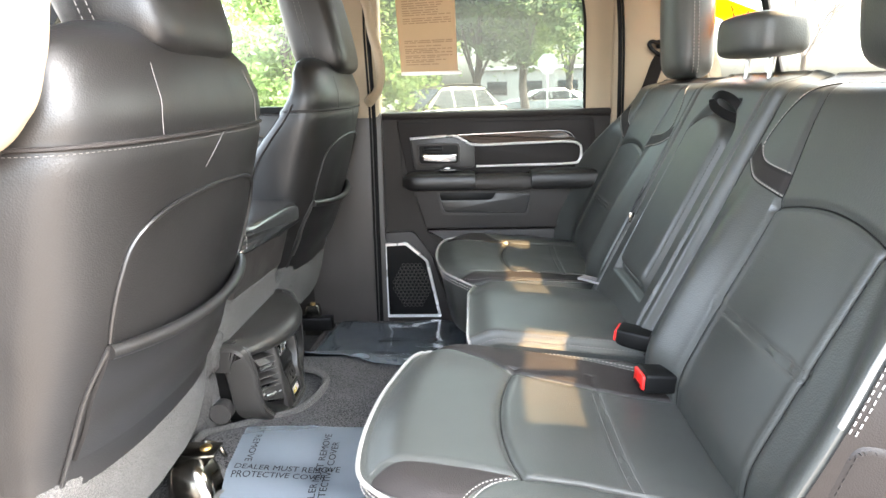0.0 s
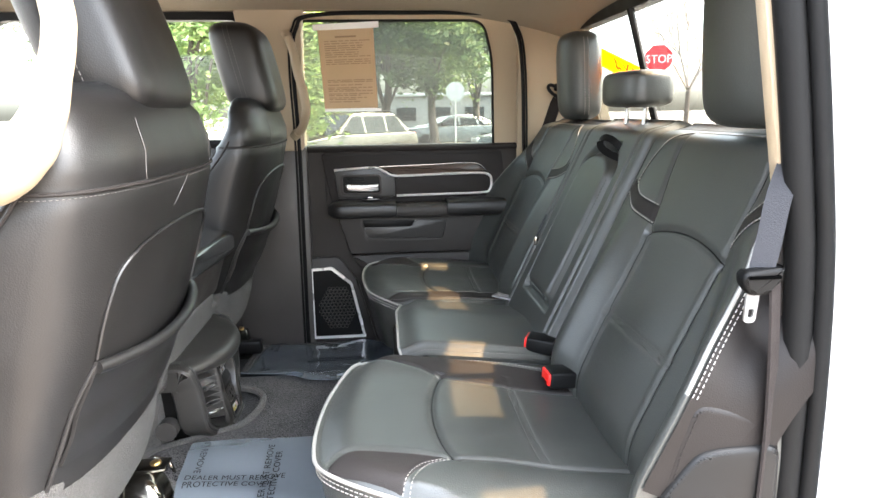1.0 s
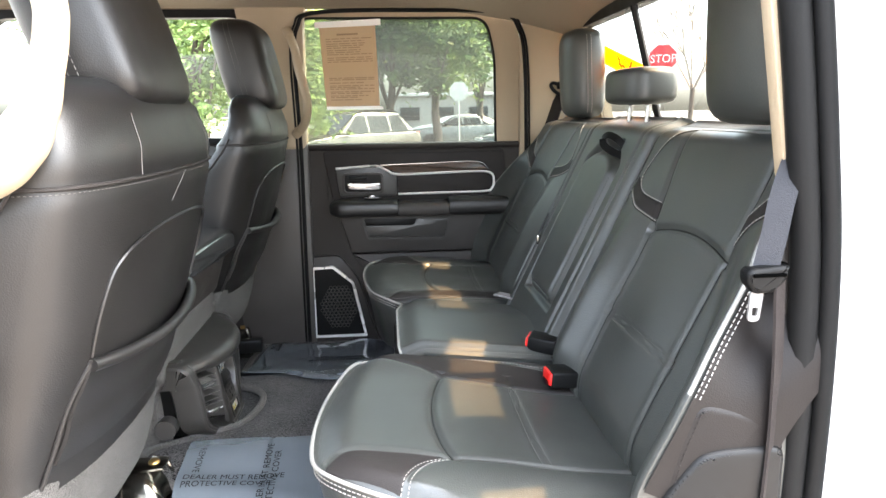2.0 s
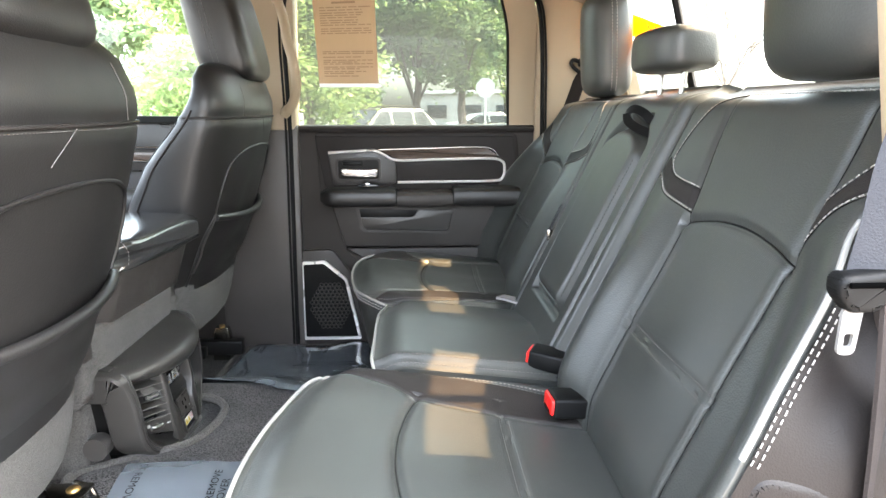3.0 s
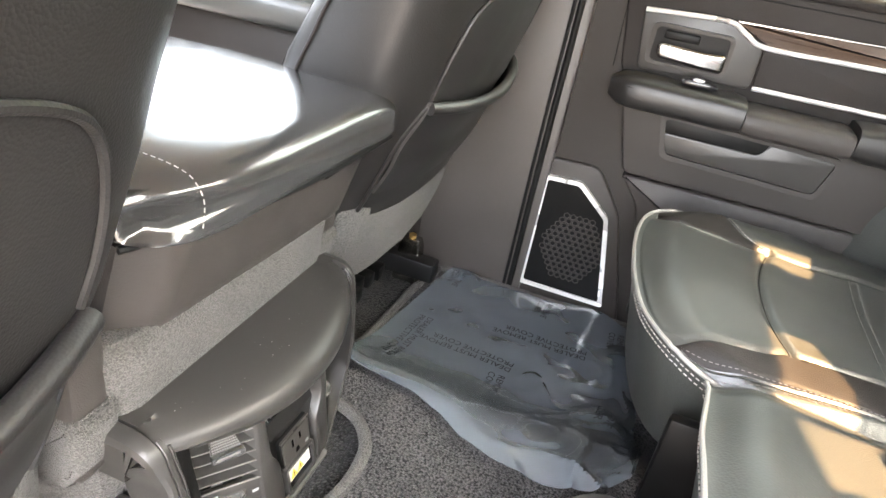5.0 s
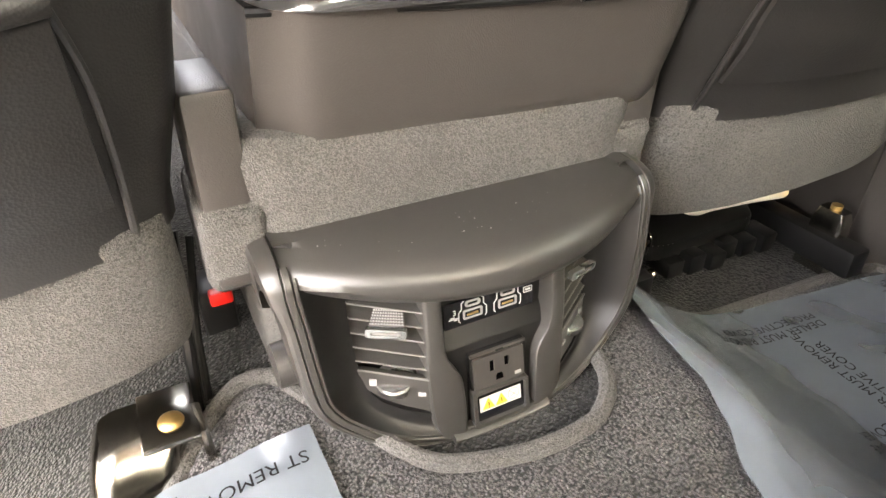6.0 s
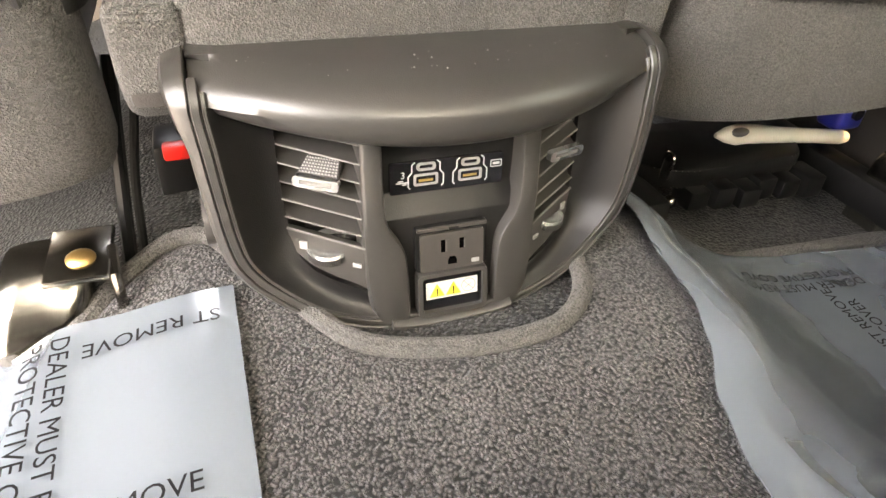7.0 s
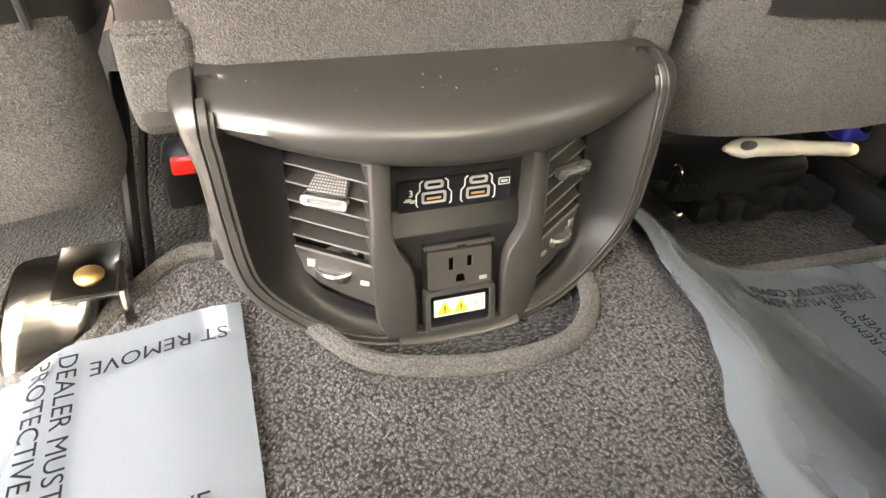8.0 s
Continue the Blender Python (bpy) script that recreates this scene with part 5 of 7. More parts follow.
        bmesh.ops.create_cone(bm, cap_ends=True, segments=40, radius1=0.0175, radius2=0.0175, depth=0.0085)
        bmesh.ops.bevel(bm, geom=[e for e in bm.edges if abs(e.verts[0].co.z - e.verts[1].co.z) < 1e-6], offset=0.0016, segments=2, affect='EDGES')
        bmesh.ops.transform(bm, verts=bm.verts, matrix=rot)
        wheel = part("vent_wheel", bm, TABMETAL, th, "ribbed bright thumbwheel")
        for q in range(-9, 10):
            a = q * 0.085
            part("wheel_rib", box_bm(-0.0005, 0.0006, -0.0005, 0.0005, -0.0034, 0.0026), SATIN, wheel).matrix_basis = rot @ pose(0.0175 * math.cos(a), 0.0175 * math.sin(a), 0, 0, 0, math.degrees(a))
        for dd, z, w, h in ((0.1085, 0.2075, 0.0030, 0.0034), (0.0735, 0.1985, 0.0032, 0.0016)):
            m0 = V(dd, z, 0.0012)
            mk = part("vent_mark", box_bm(-0.0006, 0.0008, -w, w, -h, h), GREY_PRINT, th)
            mk.matrix_basis = Matrix.Translation(m0) @ pose(0, 0, 0, 0, 0, sg * 31)

    # middle column: a waisted frame round the sockets
    rx = lambda z: lerp_table([(0.13, -0.2915), (0.155, -0.2945), (0.23, -0.3045), (0.31, -0.3155)], z)
    for sg in (-1, 1):
        inn = [(0.0530, 0.306), (0.0535, 0.262), (0.0525, 0.238), (0.0490, 0.226), (0.0395, 0.2115), (0.0370, 0.204), (0.0355, 0.180), (0.0345, 0.1475)]
        out = [(0.0685, 0.306), (0.0690, 0.262), (0.0690, 0.215), (0.0680, 0.185), (0.0650, 0.160), (0.0600, 0.150)]
        a = resample([(0, d, z) for d, z in inn], 24)
        b = resample([(0, d, z) for d, z in out], 24)
        rings = []
        for p, q in zip(a, b):
            w = q.y - p.y
            f = lambda t, push: (rx(p.z + (q.z - p.z) * t) + push, YC + sg * (p.y + w * t), p.z + (q.z - p.z) * t)
            rings.append([f(0.0, -0.030), f(0.0, -0.0030), f(0.04, -0.0008), f(0.14, 0.0), f(0.80, -0.0012), f(0.94, -0.003), f(1.0, -0.007), f(1.0, -0.030)])
        part("column_rib", loft_bm(rings), CONSOLE, th, angle=40)
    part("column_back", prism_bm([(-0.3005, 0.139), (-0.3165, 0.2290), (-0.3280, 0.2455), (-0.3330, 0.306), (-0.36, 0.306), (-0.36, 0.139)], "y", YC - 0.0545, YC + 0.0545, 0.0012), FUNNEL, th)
    part("column_foot", loft_bm([[(-0.30, YC + d, 0.1475 + e), (-0.2925, YC + d, 0.1465 + e), (-0.2895, YC + d, 0.1435 + e), (-0.2900, YC + d, 0.1395 + e), (-0.2960, YC + d, 0.137 + e), (-0.32, YC + d, 0.137 + e)]
                                 for d, e in [(-0.050 + 0.100 * k / 16, 0.004 * (abs(k - 8) / 8) ** 3) for k in range(17)]]), CONSOLE, th)
    # usb panel
    U = lambda y, z, push=0.0: (-0.3262 - (z - 0.245) * 0.10 + push, y, z)

    def slab(outline, push0, push1):
        bm = bmesh.new()
        lo = [bm.verts.new(U(y, z, push0)) for y, z in outline]
        hi = [bm.verts.new(U(y, z, push1)) for y, z in outline]
        bm.faces.new(hi)
        for i in range(len(lo)):
            j = (i + 1) % len(lo)
            bm.faces.new((lo[i], lo[j], hi[j], hi[i]))
        bmesh.ops.recalc_face_normals(bm, faces=bm.faces)
        return bm

    def ringed(o, i_, push0, push1):
        bm = bmesh.new()
        loops = [[bm.verts.new(U(y, z, p)) for y, z in src] for src, p in ((o, push0), (o, push1), (i_, push1), (i_, push0))]
        n = len(o)
        for A, B in zip(loops, loops[1:]):
            for k in range(n):
                bm.faces.new((A[k], A[(k + 1) % n], B[(k + 1) % n], B[k]))
        bmesh.ops.recalc_face_normals(bm, faces=bm.faces)
        return bm
    rect = lambda y, z, w, h, r: rounded([(y - w, z + h), (y + w, z + h), (y + w, z - h), (y - w, z - h)], r, 3)
    usb = part("usb_panel", slab(rect(YC, 0.2572, 0.0445, 0.0122, 0.002), -0.002, 0.0015), GLOSSY, th, "black usb socket panel")
    for y, zA in ((0.7130, 0.2552), (0.7478, 0.2550)):
        part("usb_socket", ringed(rect(y, zA, 0.0094, 0.0046, 0.0018), rect(y, zA, 0.0076, 0.0030, 0.0008), 0.001, 0.0024), SOCKET, usb, "grey rimmed usb socket")
        part("usb_tongue", slab(rect(y, zA - 0.0008, 0.0055, 0.0009, 0.0002), 0.001, 0.0018), BRASS, usb)
        part("usb_socket", ringed(rect(y, zA + 0.0102, 0.0074, 0.0031, 0.0030), rect(y, zA + 0.0102, 0.0052, 0.0014, 0.0013), 0.001, 0.0024), SOCKET, usb)
        for s in (-1, 1):
            part("socket_mark", tube_bm([U(y + s * q, zA + h, 0.0017) for q, h in ((0.0085, 0.0140), (0.0108, 0.0120), (0.0108, 0.0062), (0.0136, 0.0030), (0.0136, -0.0048), (0.0122, -0.0066))], 0.00048, 5), LABELWHITE, usb)
    part("charge_mark", ringed(rect(0.7688, 0.2612, 0.0046, 0.0029, 0.0008), rect(0.7688, 0.2612, 0.0039, 0.0022, 0.0005), 0.0014, 0.0018), LABELWHITE, usb)
    part("symbol_bar", slab(rect(0.7688, 0.2612, 0.0028, 0.0010, 0.0003), 0.0014, 0.0018), LABELWHITE, usb)
    part("symbol_bar", slab(rect(0.6950, 0.2540, 0.0050, 0.0004, 0.0003), 0.0014, 0.0018), LABELWHITE, usb)
    part("symbol_bar", slab(rect(0.6935, 0.2554, 0.0022, 0.0004, 0.0003), 0.0014, 0.0018), LABELWHITE, usb)
    part("symbol_bar", slab(rect(0.6965, 0.2526, 0.0018, 0.0004, 0.0003), 0.0014, 0.0018), LABELWHITE, usb)
    lettering("number", "3", 0.0075, lambda a, b: U(0.6935 + a, 0.2575 + b, 0.0018), LABELWHITE, usb)
    # outlet with its folded-down cover
    y0 = 0.7300
    U = lambda y, z, push=0.0: (-0.3036 - (z - 0.186) * 0.21 + push, y, z)
    ou = part("power_outlet", slab(rect(y0, 0.2040, 0.0290, 0.0180, 0.003), -0.008, 0.0), BLACK, th, "three-pin power outlet")
    part("outlet_hood", slab(rect(y0, 0.2205, 0.0282, 0.0012, 0.001), 0.0, 0.0022), OUTLET, ou)
    part("outlet_face", slab(rect(y0, 0.2015, 0.0258, 0.0152, 0.0022), 0.0, 0.0020), OUTLET, ou)
    # proud black slabs stand in for the shade in the pin holes
    for dy, z, h in ((-0.0074, 0.2062, 0.0049), (0.0076, 0.2068, 0.0041)):
        part("slot", slab(rect(y0 + dy, z, 0.0018, h, 0.0003), 0.0016, 0.0023), VOID, ou, "black slab for the shaded pin hole")
        part("slot_edge", slab(rect(y0 + dy + 0.0026, z, 0.0006, h, 0.0002), 0.0016, 0.0026), SATIN, ou)
    part("slot", slab([(y0 - 0.0036, 0.1905), (y0 + 0.0036, 0.1905), (y0 + 0.0036, 0.1938), (y0 + 0.0022, 0.1966), (y0 - 0.0022, 0.1966), (y0 - 0.0036, 0.1938)], 0.0016, 0.0023), VOID, ou)
    part("outlet_latch", slab(rect(y0 + 0.001, 0.2198, 0.0040, 0.0011, 0.0003), 0.0016, 0.0026), BLACK, ou)
    part("outlet_mark", slab(rect(y0 + 0.0190, 0.1908, 0.0032, 0.0016, 0.0004), 0.0016, 0.0024), GREY_PRINT, ou)
    cover = part("outlet_cover", ringed(rect(y0, 0.1668, 0.0288, 0.0182, 0.004), rect(y0, 0.1672, 0.0250, 0.0148, 0.003), -0.006, 0.004), CONSOLE, th, "folded-down black outlet cover")
    part("cover_back", slab(rect(y0, 0.1672, 0.0252, 0.0150, 0.002), -0.006, 0.0004), GLOSSY, cover)
    lab = part("warning_label", slab(rect(y0, 0.1685, 0.0215, 0.0072, 0.0004), 0.0, 0.0008), LABELWHITE, cover, "white warning label")
    for dy in (-0.0125, 0.0010):
        c = y0 + dy
        part("triangle", slab([(c - 0.0064, 0.1632), (c + 0.0064, 0.1632), (c, 0.1742)], 0.0006, 0.0012), YELLOW, lab)
        part("triangle_mark", slab(rect(c, 0.1680, 0.0005, 0.0024, 0.0002), 0.0010, 0.0015), BLACKINK, lab)
        part("triangle_mark", slab(rect(c, 0.1644, 0.0005, 0.0005, 0.0002), 0.0010, 0.0015), BLACKINK, lab)
    c = y0 + 0.0138
    part("ban_ring", tube_bm([U(c + 0.0058 * math.cos(a), 0.1690 + 0.0056 * math.sin(a), 0.0009) for a in [2 * math.pi * k / 22 for k in range(22)]], 0.00032, 5, True), BANINK, lab)
    part("ban_ring", tube_bm([U(c - 0.0040, 0.1729, 0.0009), U(c + 0.0040, 0.1651, 0.0009)], 0.0003, 5), BANINK, lab)
    part("ban_ring", tube_bm([U(c - 0.0030, 0.1668, 0.0009), U(c + 0.0026, 0.1705, 0.0009)], 0.0003, 5), BANINK, lab)


LID_Y = 0.758            # middle of the console lid


def build_console_box():
    th = thing("centre_console", "dark centre console box with a padded leather lid", "console", at=(-0.6, YC, 0.1))

    def f(u, v):     # rear face, felt part
        y = 0.545 + 0.37 * u
        z = 0.335 + 0.085 * v
        e = min(u, 1 - u)
        return Vector((-0.392 + 0.016 * sstep(0, 0.10, e) + 0.010 * v - 0.012 * sstep(0.85, 1.0, v), y, z))
    part("felt_panel", solid_bm(f, 30, 10, lambda u, v: f(u, v) - Vector((0.04, 0, 0))), FELT, th, "grey felt panel under the box")

    def g(u, v):
        y = 0.572 + 0.375 * u
        z = 0.395 + 0.113 * v
        e = min(u, 1 - u) * 0.375
        return Vector((-0.368 + 0.036 * v - 0.03 * (1 - sstep(0, 0.05, e)) ** 2 - 0.012 * (1 - u) - 0.006 * (1 - sstep(0, 0.06, v)), y, z))
    part("box", solid_bm(g, 30, 8, lambda u, v: Vector((-0.95, g(u, v).y, g(u, v).z))), PLASTIC, th)
    part("box_base", box_bm(-0.95, -0.41, 0.56, 0.90, 0.06, 0.42, 0.02), FELT, th)
    rings = []
    for x, sy, z0, z1 in ((-0.3165, 0.170, 0.516, 0.538), (-0.3175, 0.184, 0.511, 0.546), (-0.321, 0.190, 0.509, 0.552), (-0.329, 0.192, 0.508, 0.558), (-0.345, 0.193, 0.508, 0.563), (-0.40, 0.193, 0.508, 0.566), (-0.55, 0.193, 0.508, 0.568), (-0.78, 0.19, 0.508, 0.560),
                          (-0.80, 0.17, 0.52, 0.55)):
        ring = []
        for i in range(48):
            a = 2 * math.pi * i / 48
            ca, sa = math.cos(a), math.sin(a)
            ring.append((x - 0.05 * (0.5 - 0.5 * ca) ** 3, LID_Y + sy * math.copysign(abs(ca) ** (0.36 if sa > 0 else 0.22), ca), (z0 + z1) / 2 + (z1 - z0) / 2 * math.copysign(abs(sa) ** (0.42 if sa > 0 else 0.25), sa)))
        rings.append(ring)
    part("lid", loft_bm(rings), LIDLEATHER, th, "padded black leather lid", angle=70)
    y = LID_Y - 0.140
    part("lid_stitching", stitch_bm([spline([(-0.66, y, 0.5655), (-0.47, y, 0.5655), (-0.385, y, 0.5645), (-0.350, y, 0.5600), (-0.3385, y, 0.5515), (-0.333, y, 0.54), (-0.334, y, 0.522), (-0.337, y, 0.508)], 8)], 0.004, 0.003, 0.0005), THREAD, th, "light thread across the lid")
    # solid black strip painted as the shade between lid and box
    part("lid_gap_shade", tube_bm([(-0.323 - 0.05 * (0.5 - 0.5 * q) ** 3, LID_Y + 0.186 * q, 0.506) for q in [-1 + 2 * k / 30 for k in range(31)]], 0.0035, 8), BLACK, th, "black strip for the shaded gap under the lid")
    part("latch", box_bm(-0.345, -0.324, YC + 0.06, YC + 0.12, 0.500, 0.509, 0.003), CHROME, th)
    for sg in (-1, 1):     # uprights at both sides with felt cuffs
        part("upright", prism_bm([(-0.46, 0.30), (-0.385, 0.30), (-0.378, 0.46), (-0.46, 0.46)], "y", YC + sg * 0.190 - 0.018, YC + sg * 0.190 + 0.018, 0.006), PLASTIC, th)
        part("felt_cuff", prism_bm(rounded([(-0.47, 0.285), (-0.405, 0.285), (-0.382, 0.315), (-0.376, 0.372), (-0.47, 0.376)], 0.012), "y", YC + sg * 0.185 - 0.028, YC + sg * 0.185 + 0.022, 0.010, 3), FELT, th)
    part("side_knob", tube_bm([(-0.398, 0.58, 0.200), (-0.398, 0.553, 0.200)], 0.021, 20), SATIN, th)


LIDLEATHER = mat("smooth_leather", (0.026, 0.026, 0.026), 0.18, spec=1.0, grain=0.03, scale=420, voronoi=True, vary=0.15, vscale=5, rvary=0.05)


# ---------------------------------------------------------------- writing
def text_verts(words, size):
    cu = bpy.data.curves.new("letters", 'FONT')
    cu.body, cu.size, cu.resolution_u = words, size, 3
    ob = new("letters", cu)
    bpy.context.view_layer.update()
    me = bpy.data.meshes.new_from_object(ob.evaluated_get(bpy.context.evaluated_depsgraph_get()))
    verts = [v.co.copy() for v in me.vertices]
    faces = [tuple(p.vertices) for p in me.polygons]
    bpy.data.objects.remove(ob)
    bpy.data.curves.remove(cu)
    bpy.data.meshes.remove(me)
    return verts, faces


def lettering(name, words, size, place, material, parent, label=""):
    """Flat letters; place maps letter coordinates to the world."""
    verts, faces = text_verts(words, size)
    bm = bmesh.new()
    vs = [bm.verts.new(place(v.x, v.y)) for v in verts]
    for f in faces:
        try:
            bm.faces.new([vs[i] for i in f])
        except ValueError:
            pass
    return part(name, bm, material, parent, label, smooth=False)


# ---------------------------------------------------------------- films on the floor
def film_ripple(x, y, seed):
    n = noise.noise(Vector((x * 7 + seed, y * 7, seed)))
    m = noise.noise(Vector((x * 18 + seed, y * 18, 3 + seed)))
    return 0.006 * max(0, n + 0.3) + 0.002 * m


def build_films():
    th = thing("floor_film", "clear bluish protective film with black lettering by the open door", "plastic film", group="floor films", at=(-0.15, 0.28, 0.1))

    def zf(x, y):
        return floor_height(x, y) + 0.009 + film_ripple(x, y, 1.7) + 0.010 * math.exp(-((y - 0.43 + 0.25 * (x + 0.3)) / 0.03) ** 2)

    def f(u, v):
        y = -0.01 + 0.577 * v
        x = -0.352 + 0.02 * (1 - v) + 0.46 * u
        return Vector((x, y, zf(x, y)))
    part("sheet", solid_bm(f, 50, 60, lambda u, v: f(u, v) - Vector((0, 0, 0.0012))), FILM, th)
    lift = lambda h, x, y: max(h(x, y), h(x + 0.006, y), h(x - 0.006, y), h(x, y + 0.006), h(x, y - 0.006)) + 0.0025
    words = "DEALER MUST REMOVE\nPROTECTIVE COVER"
    blocks = [((-0.322, 0.70), (0, -1), (1, 0)), ((-0.335, 0.440), (1, 0), (0, 1)), ((-0.175, 0.345), (0, 1), (-1, 0)), ((-0.12, 0.20), (1, 0), (0, 1)), ((-0.30, 0.22), (1, 0), (0, 1))]
    for (ox, oy), d, up in blocks:
        pl = lambda a, b, ox=ox, oy=oy, d=d, up=up: (ox + d[0] * a + up[0] * b, oy + d[1] * a + up[1] * b, lift(zf, ox + d[0] * a + up[0] * b, oy + d[1] * a + up[1] * b))
        w = words if (ox, oy) != (-0.322, 0.70) else "DEALER MUST REMOVE"
        if (ox, oy) == (-0.322, 0.70):
            pl = lambda a, b: (-0.322 + b, 0.556 - a, lift(zf, -0.322 + b, 0.556 - a))
            w = "ST REMOVE"
        lettering("lettering", w, 0.0185, pl, BLACKINK, th, "black warning letters")

    th = thing("floor_film", "crumpled clear protective film with black lettering by the closed door", "plastic film", group="floor films", at=(-0.15, 1.2, 0.06))
    near_edge = lambda x: lerp_table([(-0.43, 0.95), (-0.38, 0.945), (-0.30, 0.925), (-0.24, 0.915), (-0.19, 0.893), (-0.14, 0.864), (-0.09, 0.846), (-0.03, 0.838), (0.03, 0.853), (0.07, 0.90), (0.09, 1.0)], x)

    def zg(x, y):
        e = y - near_edge(x)
        z = floor_height(x, y) + 0.010 + 1.4 * film_ripple(x, y, 5.1)
        z += 0.009 * math.exp(-((e - 0.03) / 0.03) ** 2) * (0.4 + 0.6 * math.sin(x * 14 + 1.0) ** 2)
        z += 0.038 * math.exp(-(((x - 0.03) / 0.05) ** 2 + ((y - 1.10) / 0.07) ** 2))
        w = sstep(-0.16, 0.02, x) * (1 - sstep(1.15, 1.35, y))
        r = 1 - abs(noise.noise(Vector((x * 9, y * 9, 7.3))))
        r2 = 1 - abs(noise.noise(Vector((x * 17 + 3, y * 13, 1.3))))
        z += 0.010 * r ** 7 * (0.03 + w) + 0.006 * r2 ** 8 * (0.03 + w)
        return z

    def g(u, v):
        x = -0.425 + 0.515 * u + 0.075 * v * (1 - u)
        y = near_edge(x) + (1.485 - near_edge(x) - 0.05 * sstep(0.75, 1, u)) * v
        return Vector((x, y, zg(x, y)))
    part("sheet", solid_bm(g, 130, 140, lambda u, v: g(u, v) - Vector((0, 0, 0.0012))), FILM, th)
    for (ox, oy), d, up, w in [((-0.325, 1.262), (-0.10, -0.99), (0.99, -0.10), words), ((-0.135, 1.192), (-0.99, 0.08), (-0.08, -0.99), words), ((-0.152, 1.165), (0, -1), (1, 0), "REMOVE\nCOVER"), ((-0.015, 1.302), (-1, 0), (0, -1), words),
                               ((-0.122, 1.455), (-0.05, -1), (1, -0.05), "REMOVE\nCOVER"), ((-0.322, 1.465), (-0.05, -1), (1, -0.05), "REMOVE\nCOVER"), ((0.035, 1.42), (0, -1), (1, 0), "REMOVE\nCOVER"), ((0.040, 1.12), (-0.1, -1), (1, -0.1), "REMOVE\nCOVER")]:
        pl = lambda a, b, ox=ox, oy=oy, d=d, up=up: (ox + d[0] * a + up[0] * b, oy + d[1] * a + up[1] * b, lift(zg, ox + d[0] * a + up[0] * b, oy + d[1] * a + up[1] * b))
        lettering("lettering", w, 0.0178, pl, BLACKINK, th, "black warning letters")


build_floor()
build_carpet()
build_shell()
build_bench()
front_seat(YC - 0.458, 0.0, -0.012, 1, "black leather front seat with a map pocket beside the open door")
front_seat(YC + 0.458, 0.0, 0.0, -1, "black leather front seat with a map pocket beside the closed door")
build_far_door()
build_notice()
build_console()
build_console_box()
build_films()


CUPTRAY = mat("grey_tray_plastic", (0.085, 0.08, 0.074), 0.5, vary=0.1)
GREYSTRAP = mat("light_grey_strap", (0.20, 0.19, 0.19), 0.5, grain=0.4, scale=600, vary=0.2)


# ---------------------------------------------------------------- belts, buckles and small fittings
def buckle(c, d, label):
    """A belt buckle lying on the cushion. d: the way its red button points."""
    th = thing("belt_buckle", label, "belt buckle", group="belt buckles", at=c)
    d = Vector(d).normalized()
    up = Vector((0, 0, 1))
    s = d.cross(up).normalized()
    up = s.cross(d)
    M = Matrix((( d.x, s.x, up.x, c[0]), (d.y, s.y, up.y, c[1]), (d.z, s.z, up.z, c[2]), (0, 0, 0, 1)))

    def put(name, bm, m, label=""):
        bmesh.ops.transform(bm, verts=bm.verts, matrix=M)
        return part(name, bm, m, th, label)
    put("housing", box_bm(-0.070, 0.0, -0.024, 0.024, -0.002, 0.029, 0.005, 3), BLACK)
    b = put("button", box_bm(-0.012, 0.004, -0.021, 0.021, 0.002, 0.026, 0.003, 2), RED, "red release button")
    # black bar on the button, painted for the shaded tongue opening
    bm = box_bm(0.0035, 0.0052, -0.012, 0.012, 0.0035, 0.0085)
    bmesh.ops.transform(bm, verts=bm.verts, matrix=M)
    part("slot", bm, BLACK, b)
    put("stalk", ribbon_bm([(-0.07, 0, 0.012), (-0.10, 0, 0.008), (-0.13, 0, -0.01), (-0.15, 0, -0.04)], (0, 1, 0), 0.030, 0.004), WEB)


